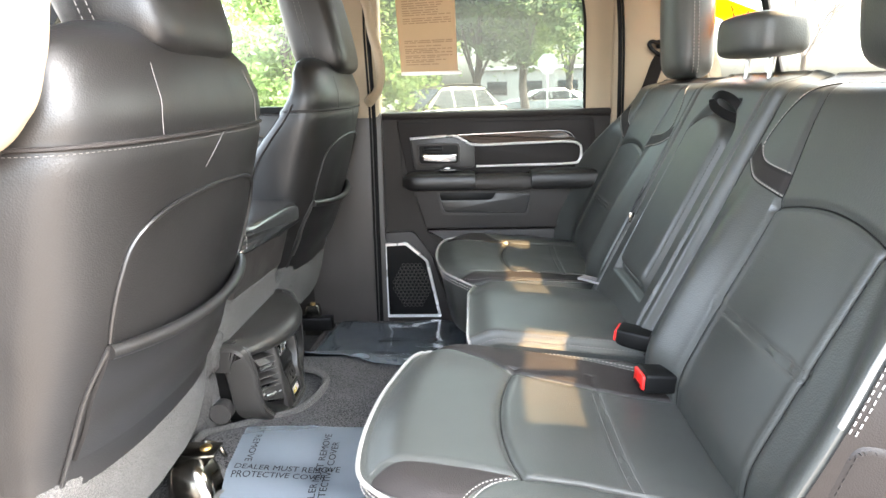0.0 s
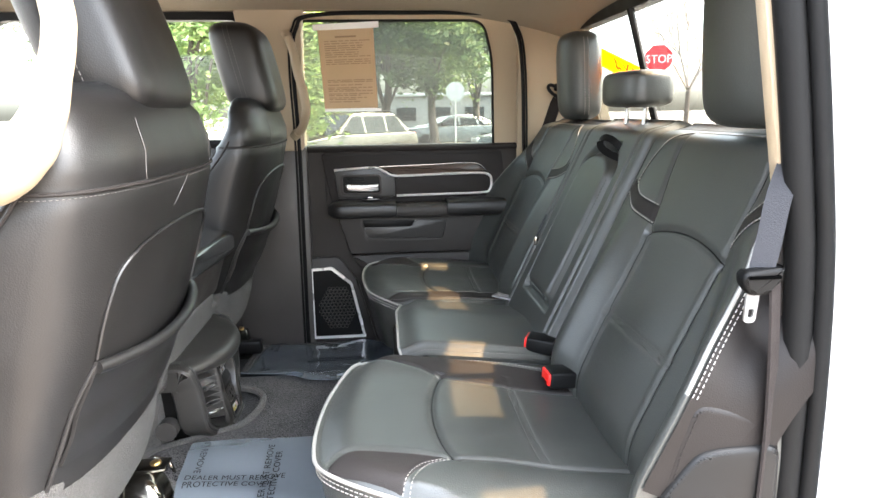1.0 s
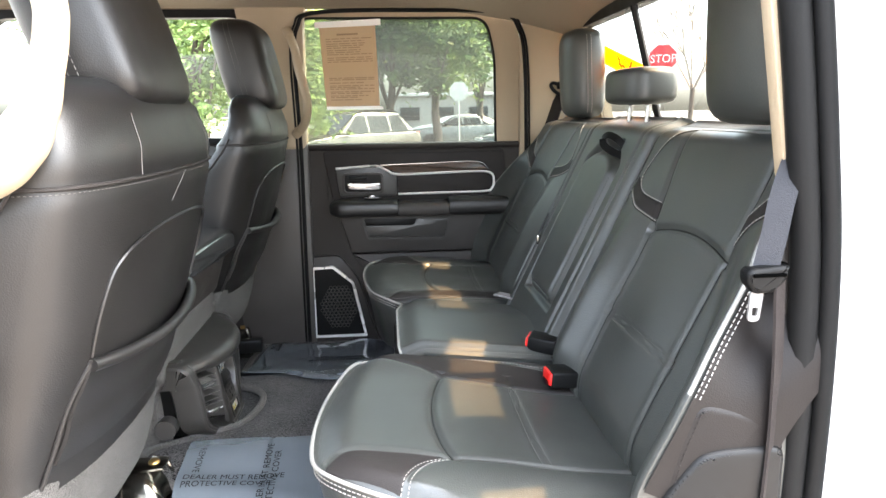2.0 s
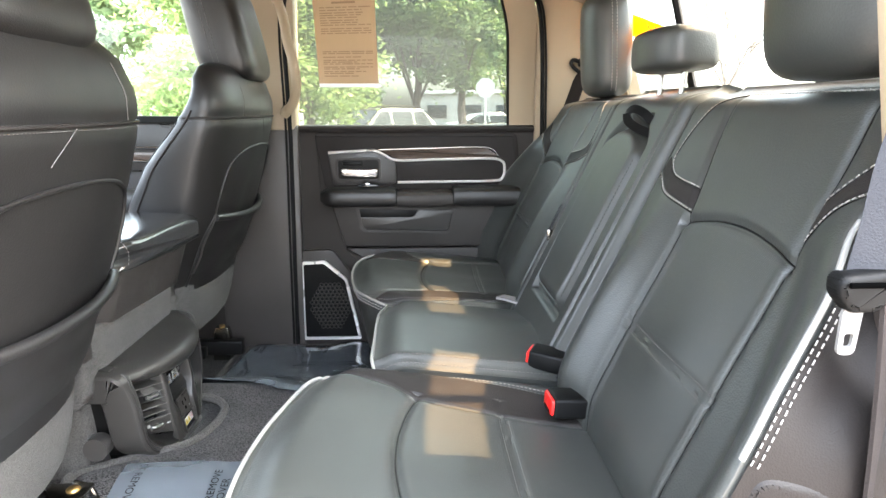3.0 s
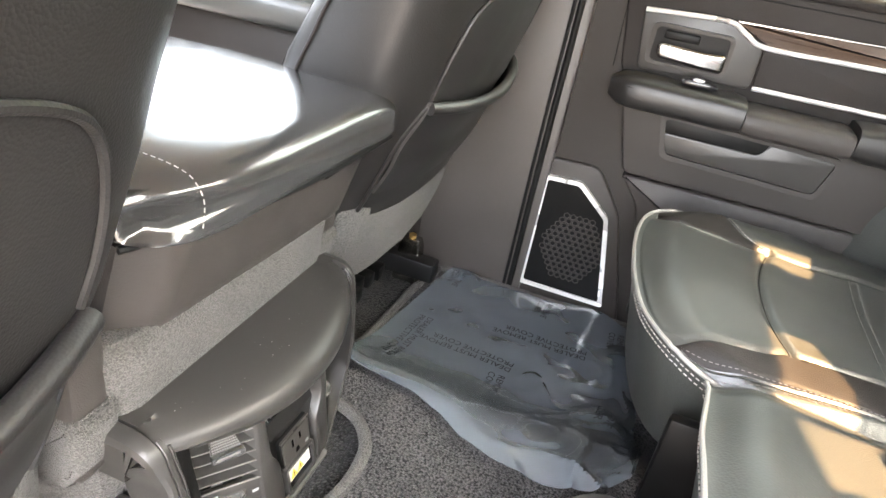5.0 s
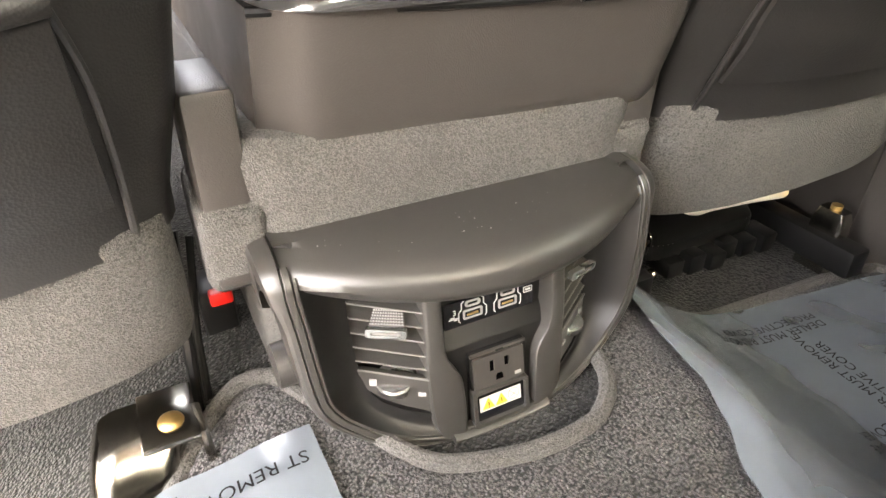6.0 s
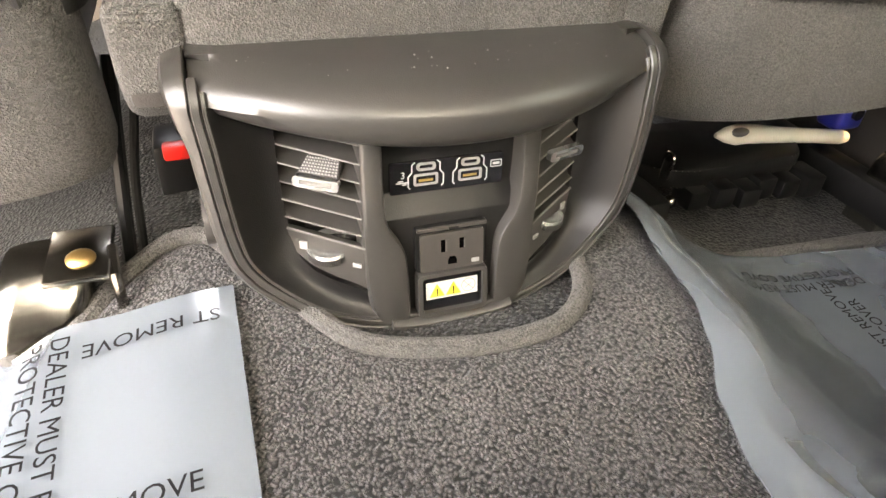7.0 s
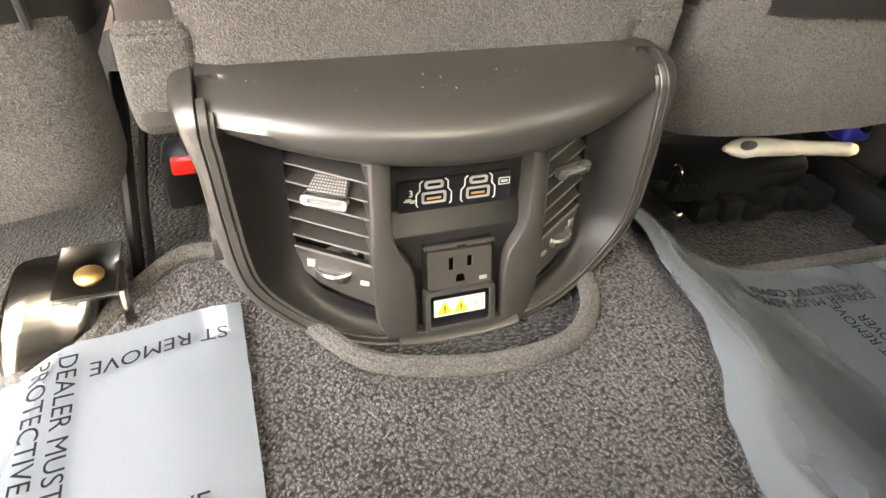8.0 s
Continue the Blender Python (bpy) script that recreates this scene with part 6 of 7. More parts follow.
def build_belts():
    buckle((0.361, 0.547, 0.353), (-0.90, 0.40, 0.10), "black belt buckle with a red button on the middle cushion")
    buckle((0.360, 0.378, 0.344), (-1.0, -0.06, 0.06), "black belt buckle with a red button beside the backrest")
    th = thing("belt_strap", "pair of black belt straps rising from the cushion joint", "strap", at=(0.40, 0.51, 0.33))
    for d in (0.0, 0.020):
        part("webbing", ribbon_bm(spline([(0.380 + d, 0.545 - d, 0.330), (0.398 + d, 0.522 - d, 0.352), (0.420 + d, 0.498 - d, 0.388), (0.436 + d, 0.488 - d, 0.410)], 6), (0.6, 0.75, -0.1), 0.017, 0.003), WEB, th)
    # grey tongue folded out on the cushion
    th = thing("belt_tongue", "light grey belt loop and small ring lying on the cushion", "belt tongue", at=(0.37, 0.985, 0.34))
    part("strap", ribbon_bm([(0.361, 0.945, 0.352), (0.380, 0.928, 0.352), (0.400, 0.908, 0.351), (0.418, 0.890, 0.353)], (0.55, 0.8, 0.0), 0.030, 0.005), GREYSTRAP, th)
    part("ring", tube_bm([(0.426 + 0.011 * math.cos(a), 0.876 + 0.010 * math.sin(a), 0.356 + 0.006 * math.sin(a)) for a in [2 * math.pi * k / 16 for k in range(16)]], 0.0022, 6, True), STEEL, th, "small wire ring")
    # small grey clip hanging at the joint of the backrests
    th = thing("backrest_clip", "small grey plastic clip on the backrest joint", "clip", at=(0.50, 0.905, 0.55))
    part("clip", box_bm(0.458, 0.470, 0.895, 0.905, 0.495, 0.520, 0.003), STEEL, th)
    part("clip_strap", ribbon_bm([(0.464, 0.90, 0.52), (0.475, 0.902, 0.545), (0.49, 0.905, 0.575)], (0, 1, 0), 0.008, 0.003), WEB_LIGHT, th)
    # far shoulder belt
    th = thing("seat_belt", "dark grey shoulder belt running from a pillar loop behind the backrest", "seat belt", group="seat belts", at=(0.66, 1.48, 0.6))
    part("webbing", ribbon_bm(spline([(0.672, 1.487, 0.885), (0.640, 1.470, 0.80), (0.600, 1.452, 0.70), (0.565, 1.440, 0.62), (0.535, 1.440, 0.55), (0.50, 1.45, 0.45)], 6), (0.55, -0.8, -0.2), 0.046, 0.003), WEB, th)
    part("loop", tube_bm(spline([(0.640, 1.492, 0.915), (0.650, 1.490, 0.925), (0.69, 1.484, 0.905), (0.712, 1.480, 0.885), (0.700, 1.482, 0.875), (0.66, 1.490, 0.893)], 6, True), 0.006, 8, True), DARKMETAL, th, "black belt guide loop")
    part("cover", box_bm(0.660, 0.685, 1.484, 1.502, 0.905, 0.930, 0.006, 3), BLACK, th)
    # near shoulder belt with its tongue
    th = thing("seat_belt", "grey shoulder belt with a hanging metal tongue beside the open door", "seat belt", group="seat belts", at=(0.52, -0.05, 0.4))
    part("webbing", ribbon_bm(spline([(0.575, -0.022, 0.92), (0.545, -0.032, 0.84), (0.507, -0.050, 0.755), (0.492, -0.060, 0.70), (0.483, -0.064, 0.664)], 6), (0.8, -0.5, 0.1), 0.026, 0.003), WEB_LIGHT, th)
    grip = part("tongue_grip", prism_bm(rounded([(0.458, 0.668), (0.505, 0.673), (0.503, 0.656), (0.488, 0.641), (0.468, 0.641), (0.457, 0.655)], 0.006), "y", -0.076, -0.056, 0.005, 3), BLACK, th, "black grip of the belt tongue")
    # black bar on the grip, in place of a shaded slit
    part("slot", box_bm(0.463, 0.500, -0.078, -0.074, 0.660, 0.664, 0.001), VOID, grip)
    to = rounded([(0.467, 0.644), (0.482, 0.644), (0.479, 0.608), (0.466, 0.608)], 0.005)
    ti_ = rounded([(0.470, 0.624), (0.477, 0.624), (0.476, 0.614), (0.470, 0.614)], 0.002)
    part("tongue", frame_bm(to, ti_, "y", -0.068, -0.065), SOCKET, th, "grey slotted belt tongue")
    part("webbing", ribbon_bm(spline([(0.500, -0.066, 0.650), (0.506, -0.066, 0.57), (0.509, -0.067, 0.47), (0.507, -0.068, 0.38), (0.505, -0.066, 0.22)], 6), (0.75, 0.6, 0), 0.026, 0.003), WEB, th)
    # pull strap on the middle backrest
    th = thing("pull_strap", "black fabric pull strap at the top of the middle armrest", "strap", at=tuple(back_point(0.70, 0.44, 0.01)))
    P = [back_point(y, h, o) for y, h, o in ((0.655, 0.466, 0.000), (0.668, 0.476, 0.018), (0.690, 0.478, 0.032), (0.702, 0.468, 0.036), (0.690, 0.455, 0.032), (0.665, 0.447, 0.020), (0.648, 0.446, 0.004), (0.640, 0.446, -0.01))]
    part("strap", ribbon_bm(spline(P, 6), BACK_D + Vector((0, 0.25, 0)), 0.016, 0.003), BLACK, th)
    # recess above the folded armrest
    th = thing("armrest", "folded leather centre armrest set in the middle backrest", "armrest", at=tuple(back_point(0.70, 0.2, 0.0)))

    def f(u, v):
        w = 0.218 * (0.94 + 0.06 * sstep(0, 0.3, u))
        y = 0.725 + w * (v - 0.5)
        h = 0.085 + 0.375 * u - 0.055 * (abs(2 * v - 1) ** 2.6) * sstep(0.55, 1, u)
        e = min(v, 1 - v) * w
        eu = min(u, 1 - u) * 0.37
        return back_point(y, h, 0.017 - 0.020 * (1 - sstep(0, 0.030, e)) ** 2 - 0.020 * (1 - sstep(0, 0.035, eu)) ** 2)
    part("pad", solid_bm(f, 60, 60, lambda u, v: f(u, v) - BACK_N * 0.035), LEATHER, th)
    for v in (0.06, 0.94):
        part("seam_stitching", stitch_bm([[f(u, v) + BACK_N * 0.0008 for u in [0.08 + 0.84 * k / 30 for k in range(31)]]], 0.004, 0.003, 0.0007), SUEDE, th)
    part("edge_strip", tube_bm([f(0.03, 0.14 + 0.72 * k / 20) + BACK_N * 0.001 for k in range(21)], 0.0035, 8), LEATHER, th)




def build_under_seats():
    # near: bright rail cover with a bolt
    th = thing("rail_cover", "bright steel seat rail cover with a yellow bolt on the floor", "seat bracket", at=(-0.46, 0.41, 0.07))
    rings = []
    for z, x0, x1, y0, y1 in ((0.060, -0.440, -0.346, 0.376, 0.450), (0.100, -0.440, -0.347, 0.380, 0.453), (0.135, -0.440, -0.353, 0.386, 0.458), (0.155, -0.440, -0.364, 0.392, 0.463), (0.170, -0.438, -0.376, 0.398, 0.466), (0.178, -0.432, -0.388, 0.404, 0.468)):
        ring = []
        for i in range(24):
            a = 2 * math.pi * i / 24
            ca, sa = math.cos(a), math.sin(a)
            ring.append(((x0 + x1) / 2 + (x1 - x0) / 2 * math.copysign(abs(ca) ** 0.55, ca) - (0.006 * math.exp(-(sa / 0.18) ** 2) if ca > 0 else 0), (y0 + y1) / 2 + (y1 - y0) / 2 * math.copysign(abs(sa) ** 0.55, sa), z))
        rings.append(ring)
    part("cover", loft_bm(rings), STEEL, th)
    part("plate", box_bm(-0.435, -0.366, 0.436, 0.482, 0.177, 0.183, 0.002), STEEL, th)
    bm = bmesh.new()
    bmesh.ops.create_uvsphere(bm, u_segments=16, v_segments=8, radius=0.011)
    bmesh.ops.transform(bm, verts=bm.verts, matrix=Matrix.Translation((-0.390, 0.461, 0.184)) @ Matrix.Diagonal((1, 1, 0.5, 1)))
    part("bolt", bm, BRASS, th, "yellow zinc bolt")
    part("fork", tube_bm([(-0.40, 0.482, 0.184), (-0.375, 0.484, 0.176), (-0.366, 0.485, 0.15), (-0.37, 0.486, 0.11)], 0.004, 8), STEEL, th)
    # near: belt anchor buckle between the seat and the console
    th = thing("belt_buckle", "red-topped front belt buckle between the seat and the console", "belt buckle", group="belt buckles", at=(-0.54, 0.53, 0.19))
    part("housing", box_bm(-0.60, -0.545, 0.510, 0.546, 0.10, 0.192, 0.006), BLACK, th)
    part("button", box_bm(-0.550, -0.536, 0.520, 0.544, 0.180, 0.196, 0.003), RED, th, "red release button")
    th = thing("seat_wiring", "black wiring loom hanging beside the seat rail", "cable", at=(-0.47, 0.49, 0.1))
    part("cable", tube_bm(spline([(-0.50, 0.50, 0.30), (-0.47, 0.492, 0.22), (-0.455, 0.486, 0.16), (-0.44, 0.482, 0.11), (-0.45, 0.478, 0.07)], 6), 0.006, 8), BLACK, th)
    part("cable", tube_bm(spline([(-0.52, 0.515, 0.28), (-0.48, 0.500, 0.20), (-0.46, 0.495, 0.14), (-0.445, 0.487, 0.085)], 6), 0.004, 8), RUBBER, th)
    # far: rail end, black bracket, cream wand, blue cap
    th = thing("rail_bracket", "black seat rail bracket with ragged plastic teeth under the seat", "seat bracket", at=(-0.52, 1.18, 0.09))
    bm = prism_bm(rounded([(-0.60, 1.06), (-0.50, 1.05), (-0.47, 1.10), (-0.475, 1.28), (-0.52, 1.31), (-0.60, 1.29)], 0.02), "z", 0.100, 0.128, 0.006, 2)
    part("plate", bm, DARKMETAL, th)
    for k in range(6):
        y = 1.10 + 0.034 * k
        part("tooth", box_bm(-0.492 + 0.004 * (k % 2), -0.455 + 0.006 * (k % 3), y, y + 0.029, 0.080, 0.106 + 0.004 * (k % 2), 0.003), BLACK, th)
    part("pin", tube_bm([(-0.485, 1.075, 0.115), (-0.482, 1.074, 0.142)], 0.006, 10), DARKMETAL, th)
    part("pin_loop", tube_bm([(-0.482 + 0.009 * math.cos(a), 1.074, 0.140 + 0.011 * math.sin(a)) for a in [2 * math.pi * k / 14 for k in range(14)]], 0.0018, 6, True), STEEL, th)
    bm = bmesh.new()
    bmesh.ops.create_uvsphere(bm, u_segments=12, v_segments=8, radius=0.008)
    bmesh.ops.transform(bm, verts=bm.verts, matrix=Matrix.Translation((-0.455, 1.068, 0.100)))
    part("bolt", bm, STEEL, th, "small bright bolt head")
    part("rail", box_bm(-0.62, -0.44, 1.02, 1.06, 0.05, 0.11, 0.006), DARKMETAL, th)
    th = thing("tool_handle", "cream plastic tool handle with a scooped end under the seat", "tool", at=(-0.53, 1.27, 0.14))
    P = [Vector(p) for p in ((-0.500, 1.150, 0.156), (-0.500, 1.166, 0.155), (-0.503, 1.185, 0.152), (-0.506, 1.21, 0.149), (-0.511, 1.27, 0.138), (-0.516, 1.33, 0.128), (-0.520, 1.395, 0.117), (-0.521, 1.405, 0.115))]
    part("handle", tube_bm(P, [0.003, 0.010, 0.0135, 0.0125, 0.0105, 0.010, 0.010, 0.008], 14), CREAM, th)
    # grey bump on the cream handle stands in for the shaded hollow
    bm = bmesh.new()
    bmesh.ops.create_uvsphere(bm, u_segments=14, v_segments=8, radius=0.0095)
    bmesh.ops.transform(bm, verts=bm.verts, matrix=Matrix.Translation((-0.494, 1.180, 0.160)) @ Matrix.Diagonal((0.7, 1.5, 0.6, 1)))
    part("scoop_shade", bm, CUPTRAY, th, "grey bump painted for the shaded scoop")
    th = thing("blue_connector", "dark blue plastic connector with a bolt under the seat", "connector", at=(-0.55, 1.425, 0.11))
    part("body", box_bm(-0.575, -0.535, 1.400, 1.450, 0.115, 0.165, 0.008, 3), BLUE, th)
    part("bolt", tube_bm([(-0.536, 1.428, 0.142), (-0.530, 1.428, 0.142)], 0.009, 12), DARKMETAL, th)
    # outer bracket on the far seat seen beside the pillar
    th = thing("rail_cover", "bright steel seat bracket beside the pillar", "seat bracket", at=(-0.425, 1.39, 0.035))
    part("cover", loft_bm([[(-0.425 + x * sc, 1.390 + y * sc, z) for x, y in rounded([(-0.03, -0.018), (0.03, -0.018), (0.03, 0.018), (-0.03, 0.018)], 0.008)] for z, sc in ((0.035, 1.0), (0.08, 0.9), (0.12, 0.8), (0.135, 0.65))]), STEEL, th)
    part("bolt", tube_bm([(-0.425, 1.390, 0.134), (-0.425, 1.390, 0.142)], 0.008, 12), BRASS, th, "yellow zinc bolt")
    # cup holder at the front of the middle cushion
    th = thing("cup_holder", "grey plastic floor cup holder under the middle cushion", "cup holder", at=(0.03, 0.72, 0.14))
    bm = bmesh.new()
    part("base", prism_bm(rounded([(-0.03, 0.62), (0.20, 0.60), (0.20, 0.86), (0.03, 0.86), (-0.025, 0.80)], 0.03), "z", 0.140, 0.176, 0.006, 3), CUPTRAY, th, "grey tray")
    for y in (0.685, 0.785):
        rings = []
        for z, r in ((0.170, 0.036), (0.178, 0.0385), (0.182, 0.040), (0.182, 0.036), (0.1775, 0.033)):
            rings.append([(0.055 + r * math.cos(a), y + r * math.sin(a), z) for a in [2 * math.pi * k / 28 for k in range(28)]])
        # shallow black well; its colour also carries the shade of a deep cup
        part("cup", loft_bm(rings), BLACK, th, "round black cup well")
    # seat risers
    th = thing("storage_box", "black plastic storage box under the rear bench", "storage box", at=(0.3, YC, 0.03))
    part("base", box_bm(0.16, 0.62, 0.02, 1.44, 0.03, 0.24, 0.02), PLASTIC, th)
    part("hinge", box_bm(0.08, 0.20, 0.872, 0.890, 0.16, 0.30, 0.006), DARKMETAL, th)
    part("hinge", box_bm(0.03, 0.15, 1.380, 1.41, 0.12, 0.30, 0.006), DARKMETAL, th)


def grab_handle(name, pts, label, radii):
    """A bent bar; radii: its thickness at each of its points."""
    th = thing(name, label, "grab handle", group="grab handles", at=tuple(pts[0]))
    P = spline(pts, 8)
    R = [lerp_table(list(enumerate(radii)), k / (len(P) - 1) * (len(pts) - 1)) for k in range(len(P))]
    part("grip", tube_bm(P, R, 16), BEIGE, th)
    for p, q, r in ((pts[0], pts[1], radii[0]), (pts[-1], pts[-2], radii[-1])):
        p, q = Vector(p), Vector(q)
        d = (q - p).normalized() * 0.012
        part("mount", tube_bm([p - d, p + d], r * 1.15, 14), BEIGE, th)
    return th


def build_handles():
    grab_handle("grab_handle", [(-0.225, 1.478, 1.09), (-0.205, 1.450, 1.04), (-0.192, 1.430, 0.97), (-0.176, 1.418, 0.91), (-0.172, 1.425, 0.85), (-0.190, 1.455, 0.80), (-0.215, 1.478, 0.775)], "beige plastic grab handle on the pillar by the closed door", (0.014,) * 7)
    grab_handle("grab_handle", [(-0.33, -0.030, 1.14), (-0.258, -0.030, 1.05), (-0.2385, -0.030, 0.955), (-0.2395, -0.030, 0.92), (-0.249, -0.030, 0.885), (-0.264, -0.030, 0.846), (-0.288, -0.030, 0.812), (-0.325, -0.030, 0.798), (-0.41, -0.030, 0.79)],
                "beige plastic grab handle on the pillar by the open door", (0.0155, 0.0155, 0.0155, 0.0155, 0.0165, 0.021, 0.028, 0.042, 0.045))


def build_near_side():
    # trim strip, seals and painted body behind the open door
    strip = prism_bm([(0.448, 1.10), (0.462, 1.10), (0.527, 0.754), (0.512, 0.754)], "y", -0.040, -0.020, 0.003)
    tagged(part("wall_near_trim", strip, BEIGE), "beige pillar strip beside the open door", "trim", kind="structure")
    tagged(part("wall_near_dark_trim", prism_bm([(0.512, 0.757), (0.540, 0.757), (0.555, 0.50), (0.55, 0.10), (0.50, 0.02), (0.538, 0.30), (0.536, 0.50)], "y", -0.035, -0.020, 0.003), PLASTIC), "dark pillar trim beside the open door", "trim", kind="structure")
    seal = spline([(0.448, -0.05, 1.18), (0.486, -0.05, 1.0), (0.520, -0.05, 0.80), (0.540, -0.05, 0.64), (0.548, -0.05, 0.42), (0.545, -0.05, 0.15), (0.53, -0.05, -0.05)], 10)
    tagged(part("door_seal", tube_bm(seal, 0.016, 10), RUBBER), "black rubber seal on the open door frame", "seal", kind="structure")
    tagged(part("door_seal", tube_bm([p + Vector((0.022, -0.012, 0)) for p in seal], 0.010, 10), RUBBER), "black rubber lip on the open door frame", "seal", kind="structure")
    # painted jamb and cab side
    rings = []
    for p in seal:
        rings.append([p + Vector(q) for q in ((0.025, 0.02, 0), (0.030, -0.02, 0), (0.045, -0.05, 0), (0.075, -0.075, 0), (0.13, -0.088, 0), (0.60, -0.09, 0), (0.60, 0.0, 0), (0.10, 0.03, 0))])
    tagged(part("wall_near_body", loft_bm(rings), PAINT, angle=70), "white painted cab side behind the open door", "body panel", kind="structure")
    tagged(part("wall_near_bed", box_bm(1.2, 3.0, -0.16, -0.06, -0.35, 0.62, 0.03, 3), PAINT), "white painted cargo bed side", "body panel", kind="structure")
    tagged(part("door_sill", box_bm(-0.6, 0.62, -0.14, -0.02, -0.06, 0.012, 0.01), PAINT), "white painted door sill", "sill", kind="structure")
    tagged(part("sill_plate", box_bm(-0.5, 0.55, -0.10, 0.0, 0.010, 0.020, 0.004), PLASTIC), "dark plastic sill plate", "sill", kind="structure")
    # side shield of the bench beside the door
    th = thing("bench_side_shield", "dark plastic side shield and vinyl bolster of the rear bench", "seat trim", at=(0.5, 0.0, 0.2))
    part("shield", prism_bm(rounded([(0.372, 0.16), (0.376, 0.385), (0.397, 0.417), (0.423, 0.449), (0.450, 0.455), (0.525, 0.457), (0.532, 0.16)], 0.018), "y", -0.072, -0.03, 0.008, 3), FUNNEL, th)
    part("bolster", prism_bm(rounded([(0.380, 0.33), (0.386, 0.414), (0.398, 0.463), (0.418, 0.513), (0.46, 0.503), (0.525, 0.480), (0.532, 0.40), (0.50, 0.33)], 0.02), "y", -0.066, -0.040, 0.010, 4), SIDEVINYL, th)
    part("seam_stitching", stitch_bm([[(x, -0.0665, z) for x, z in ((0.394, 0.40), (0.405, 0.45), (0.422, 0.498))]], 0.004, 0.003, 0.0006), SUEDE, th)
    # open door leaf, out of view, added to keep sky light off the bench
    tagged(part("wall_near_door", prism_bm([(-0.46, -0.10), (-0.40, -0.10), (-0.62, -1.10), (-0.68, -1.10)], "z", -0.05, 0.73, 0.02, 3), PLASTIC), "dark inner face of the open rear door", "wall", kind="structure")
    leaf = tagged(part("window_near_door", prism_bm([(-0.445, -0.13), (-0.441, -0.13), (-0.639, -1.05), (-0.643, -1.05)], "z", 0.72, 1.14), GLASS), "tinted glass of the open rear door", "window", kind="structure")
    part("frame", prism_bm([(-0.46, -0.10), (-0.42, -0.10), (-0.63, -1.08), (-0.67, -1.08)], "z", 1.135, 1.18, 0.01), BLACK, leaf)


def build_front_row():
    # far front door
    th = thing("front_door", "dark closed front door with a wood strip and chrome line", "car door", at=(-0.85, 1.53, 0.05))
    part("panel", prism_bm(rounded([(-1.55, 0.0), (-0.41, 0.0), (-0.41, 0.742), (-1.55, 0.80)], 0.02), "y", 1.515, 1.56, 0.004), PLASTIC, th)
    part("upper_panel", prism_bm(rounded([(-1.30, 0.60), (-0.44, 0.60), (-0.44, 0.735), (-1.30, 0.76)], 0.02), "y", 1.50, 1.518, 0.004), SATIN, th)
    part("wood_strip", prism_bm([(-1.25, 0.665), (-0.52, 0.655), (-0.52, 0.630), (-1.25, 0.640)], "y", 1.494, 1.503, 0.002), WOOD, th, "dark wood veneer strip")
    for z in (0.668, 0.628):
        part("chrome_line", tube_bm([(-1.25, 1.495, z + 0.01), (-0.52, 1.495, z)], 0.004, 8), CHROME, th)
    part("armrest", box_bm(-1.2, -0.48, 1.42, 1.51, 0.48, 0.545, 0.02, 3), LEATHER, th)
    part("door_handle", box_bm(-1.16, -1.05, 1.478, 1.492, 0.59, 0.615, 0.006), CHROME, th)
    part("lower_panel", box_bm(-1.3, -0.44, 1.485, 1.52, 0.05, 0.48, 0.015), PLASTIC, th)
    fo = [(-1.50, 0.745), (-0.36, 0.745), (-0.35, 1.165), (-1.15, 1.165)]
    fi = [(-1.40, 0.775), (-0.385, 0.760), (-0.372, 1.140), (-1.12, 1.140)]
    part("window_frame", frame_bm(rounded(fo, 0.02), rounded(fi, 0.04), "y", 1.497, 1.54), BLACK, th)
    part("window_pane", prism_bm(rounded(fi, 0.04), "y", 1.524, 1.528), CLEAR_GLASS, th)
    # mirror outside
    th = thing("wing_mirror", "large chrome-backed wing mirror outside the front window", "mirror", at=(-0.98, 1.9, 0.7))
    part("housing", prism_bm(rounded([(1.80, 0.690), (2.06, 0.690), (2.08, 0.905), (1.82, 0.905)], 0.06), "x", -1.03, -0.94, 0.02, 3), CHROME, th, "chrome mirror shell")
    part("bezel", prism_bm(rounded([(1.805, 0.695), (2.055, 0.695), (2.075, 0.90), (1.825, 0.90)], 0.055), "x", -0.945, -0.932, 0.004), BLACK, th)
    part("mirror_glass", prism_bm(rounded([(1.82, 0.71), (2.04, 0.71), (2.058, 0.885), (1.838, 0.885)], 0.045), "x", -0.934, -0.929), MIRROR, th, "mirror glass")
    part("arm", box_bm(-1.02, -0.96, 1.55, 1.83, 0.74, 0.79, 0.01), BLACK, th)
    # dashboard and steering wheel rim, mostly hidden
    th = thing("dashboard", "dark padded dashboard behind the front seats", "dashboard", at=(-1.5, YC, 0.5))
    part("top", box_bm(-1.72, -1.30, 0.0, 1.50, 0.45, 0.80, 0.08, 4), SUEDE, th)
    part("wood_strip", box_bm(-1.31, -1.295, 0.95, 1.45, 0.60, 0.66, 0.005), WOOD, th)
    # beige front pillar, near
    tagged(part("wall_near_front", prism_bm([(-1.75, 0.75), (-1.55, 0.75), (-1.15, 1.22), (-1.3, 1.22)], "y", -0.05, 0.0, 0.01), BEIGE), "beige front pillar", "wall", kind="structure")
    tagged(part("wall_far_front", prism_bm([(-1.75, 0.75), (-1.55, 0.75), (-1.15, 1.22), (-1.3, 1.22)], "y", 1.50, 1.55, 0.01), BEIGE), "beige front pillar", "wall", kind="structure")
    th = thing("front_door", "dark front door beside the driver's place", "car door", at=(-0.9, -0.04, 0.05))
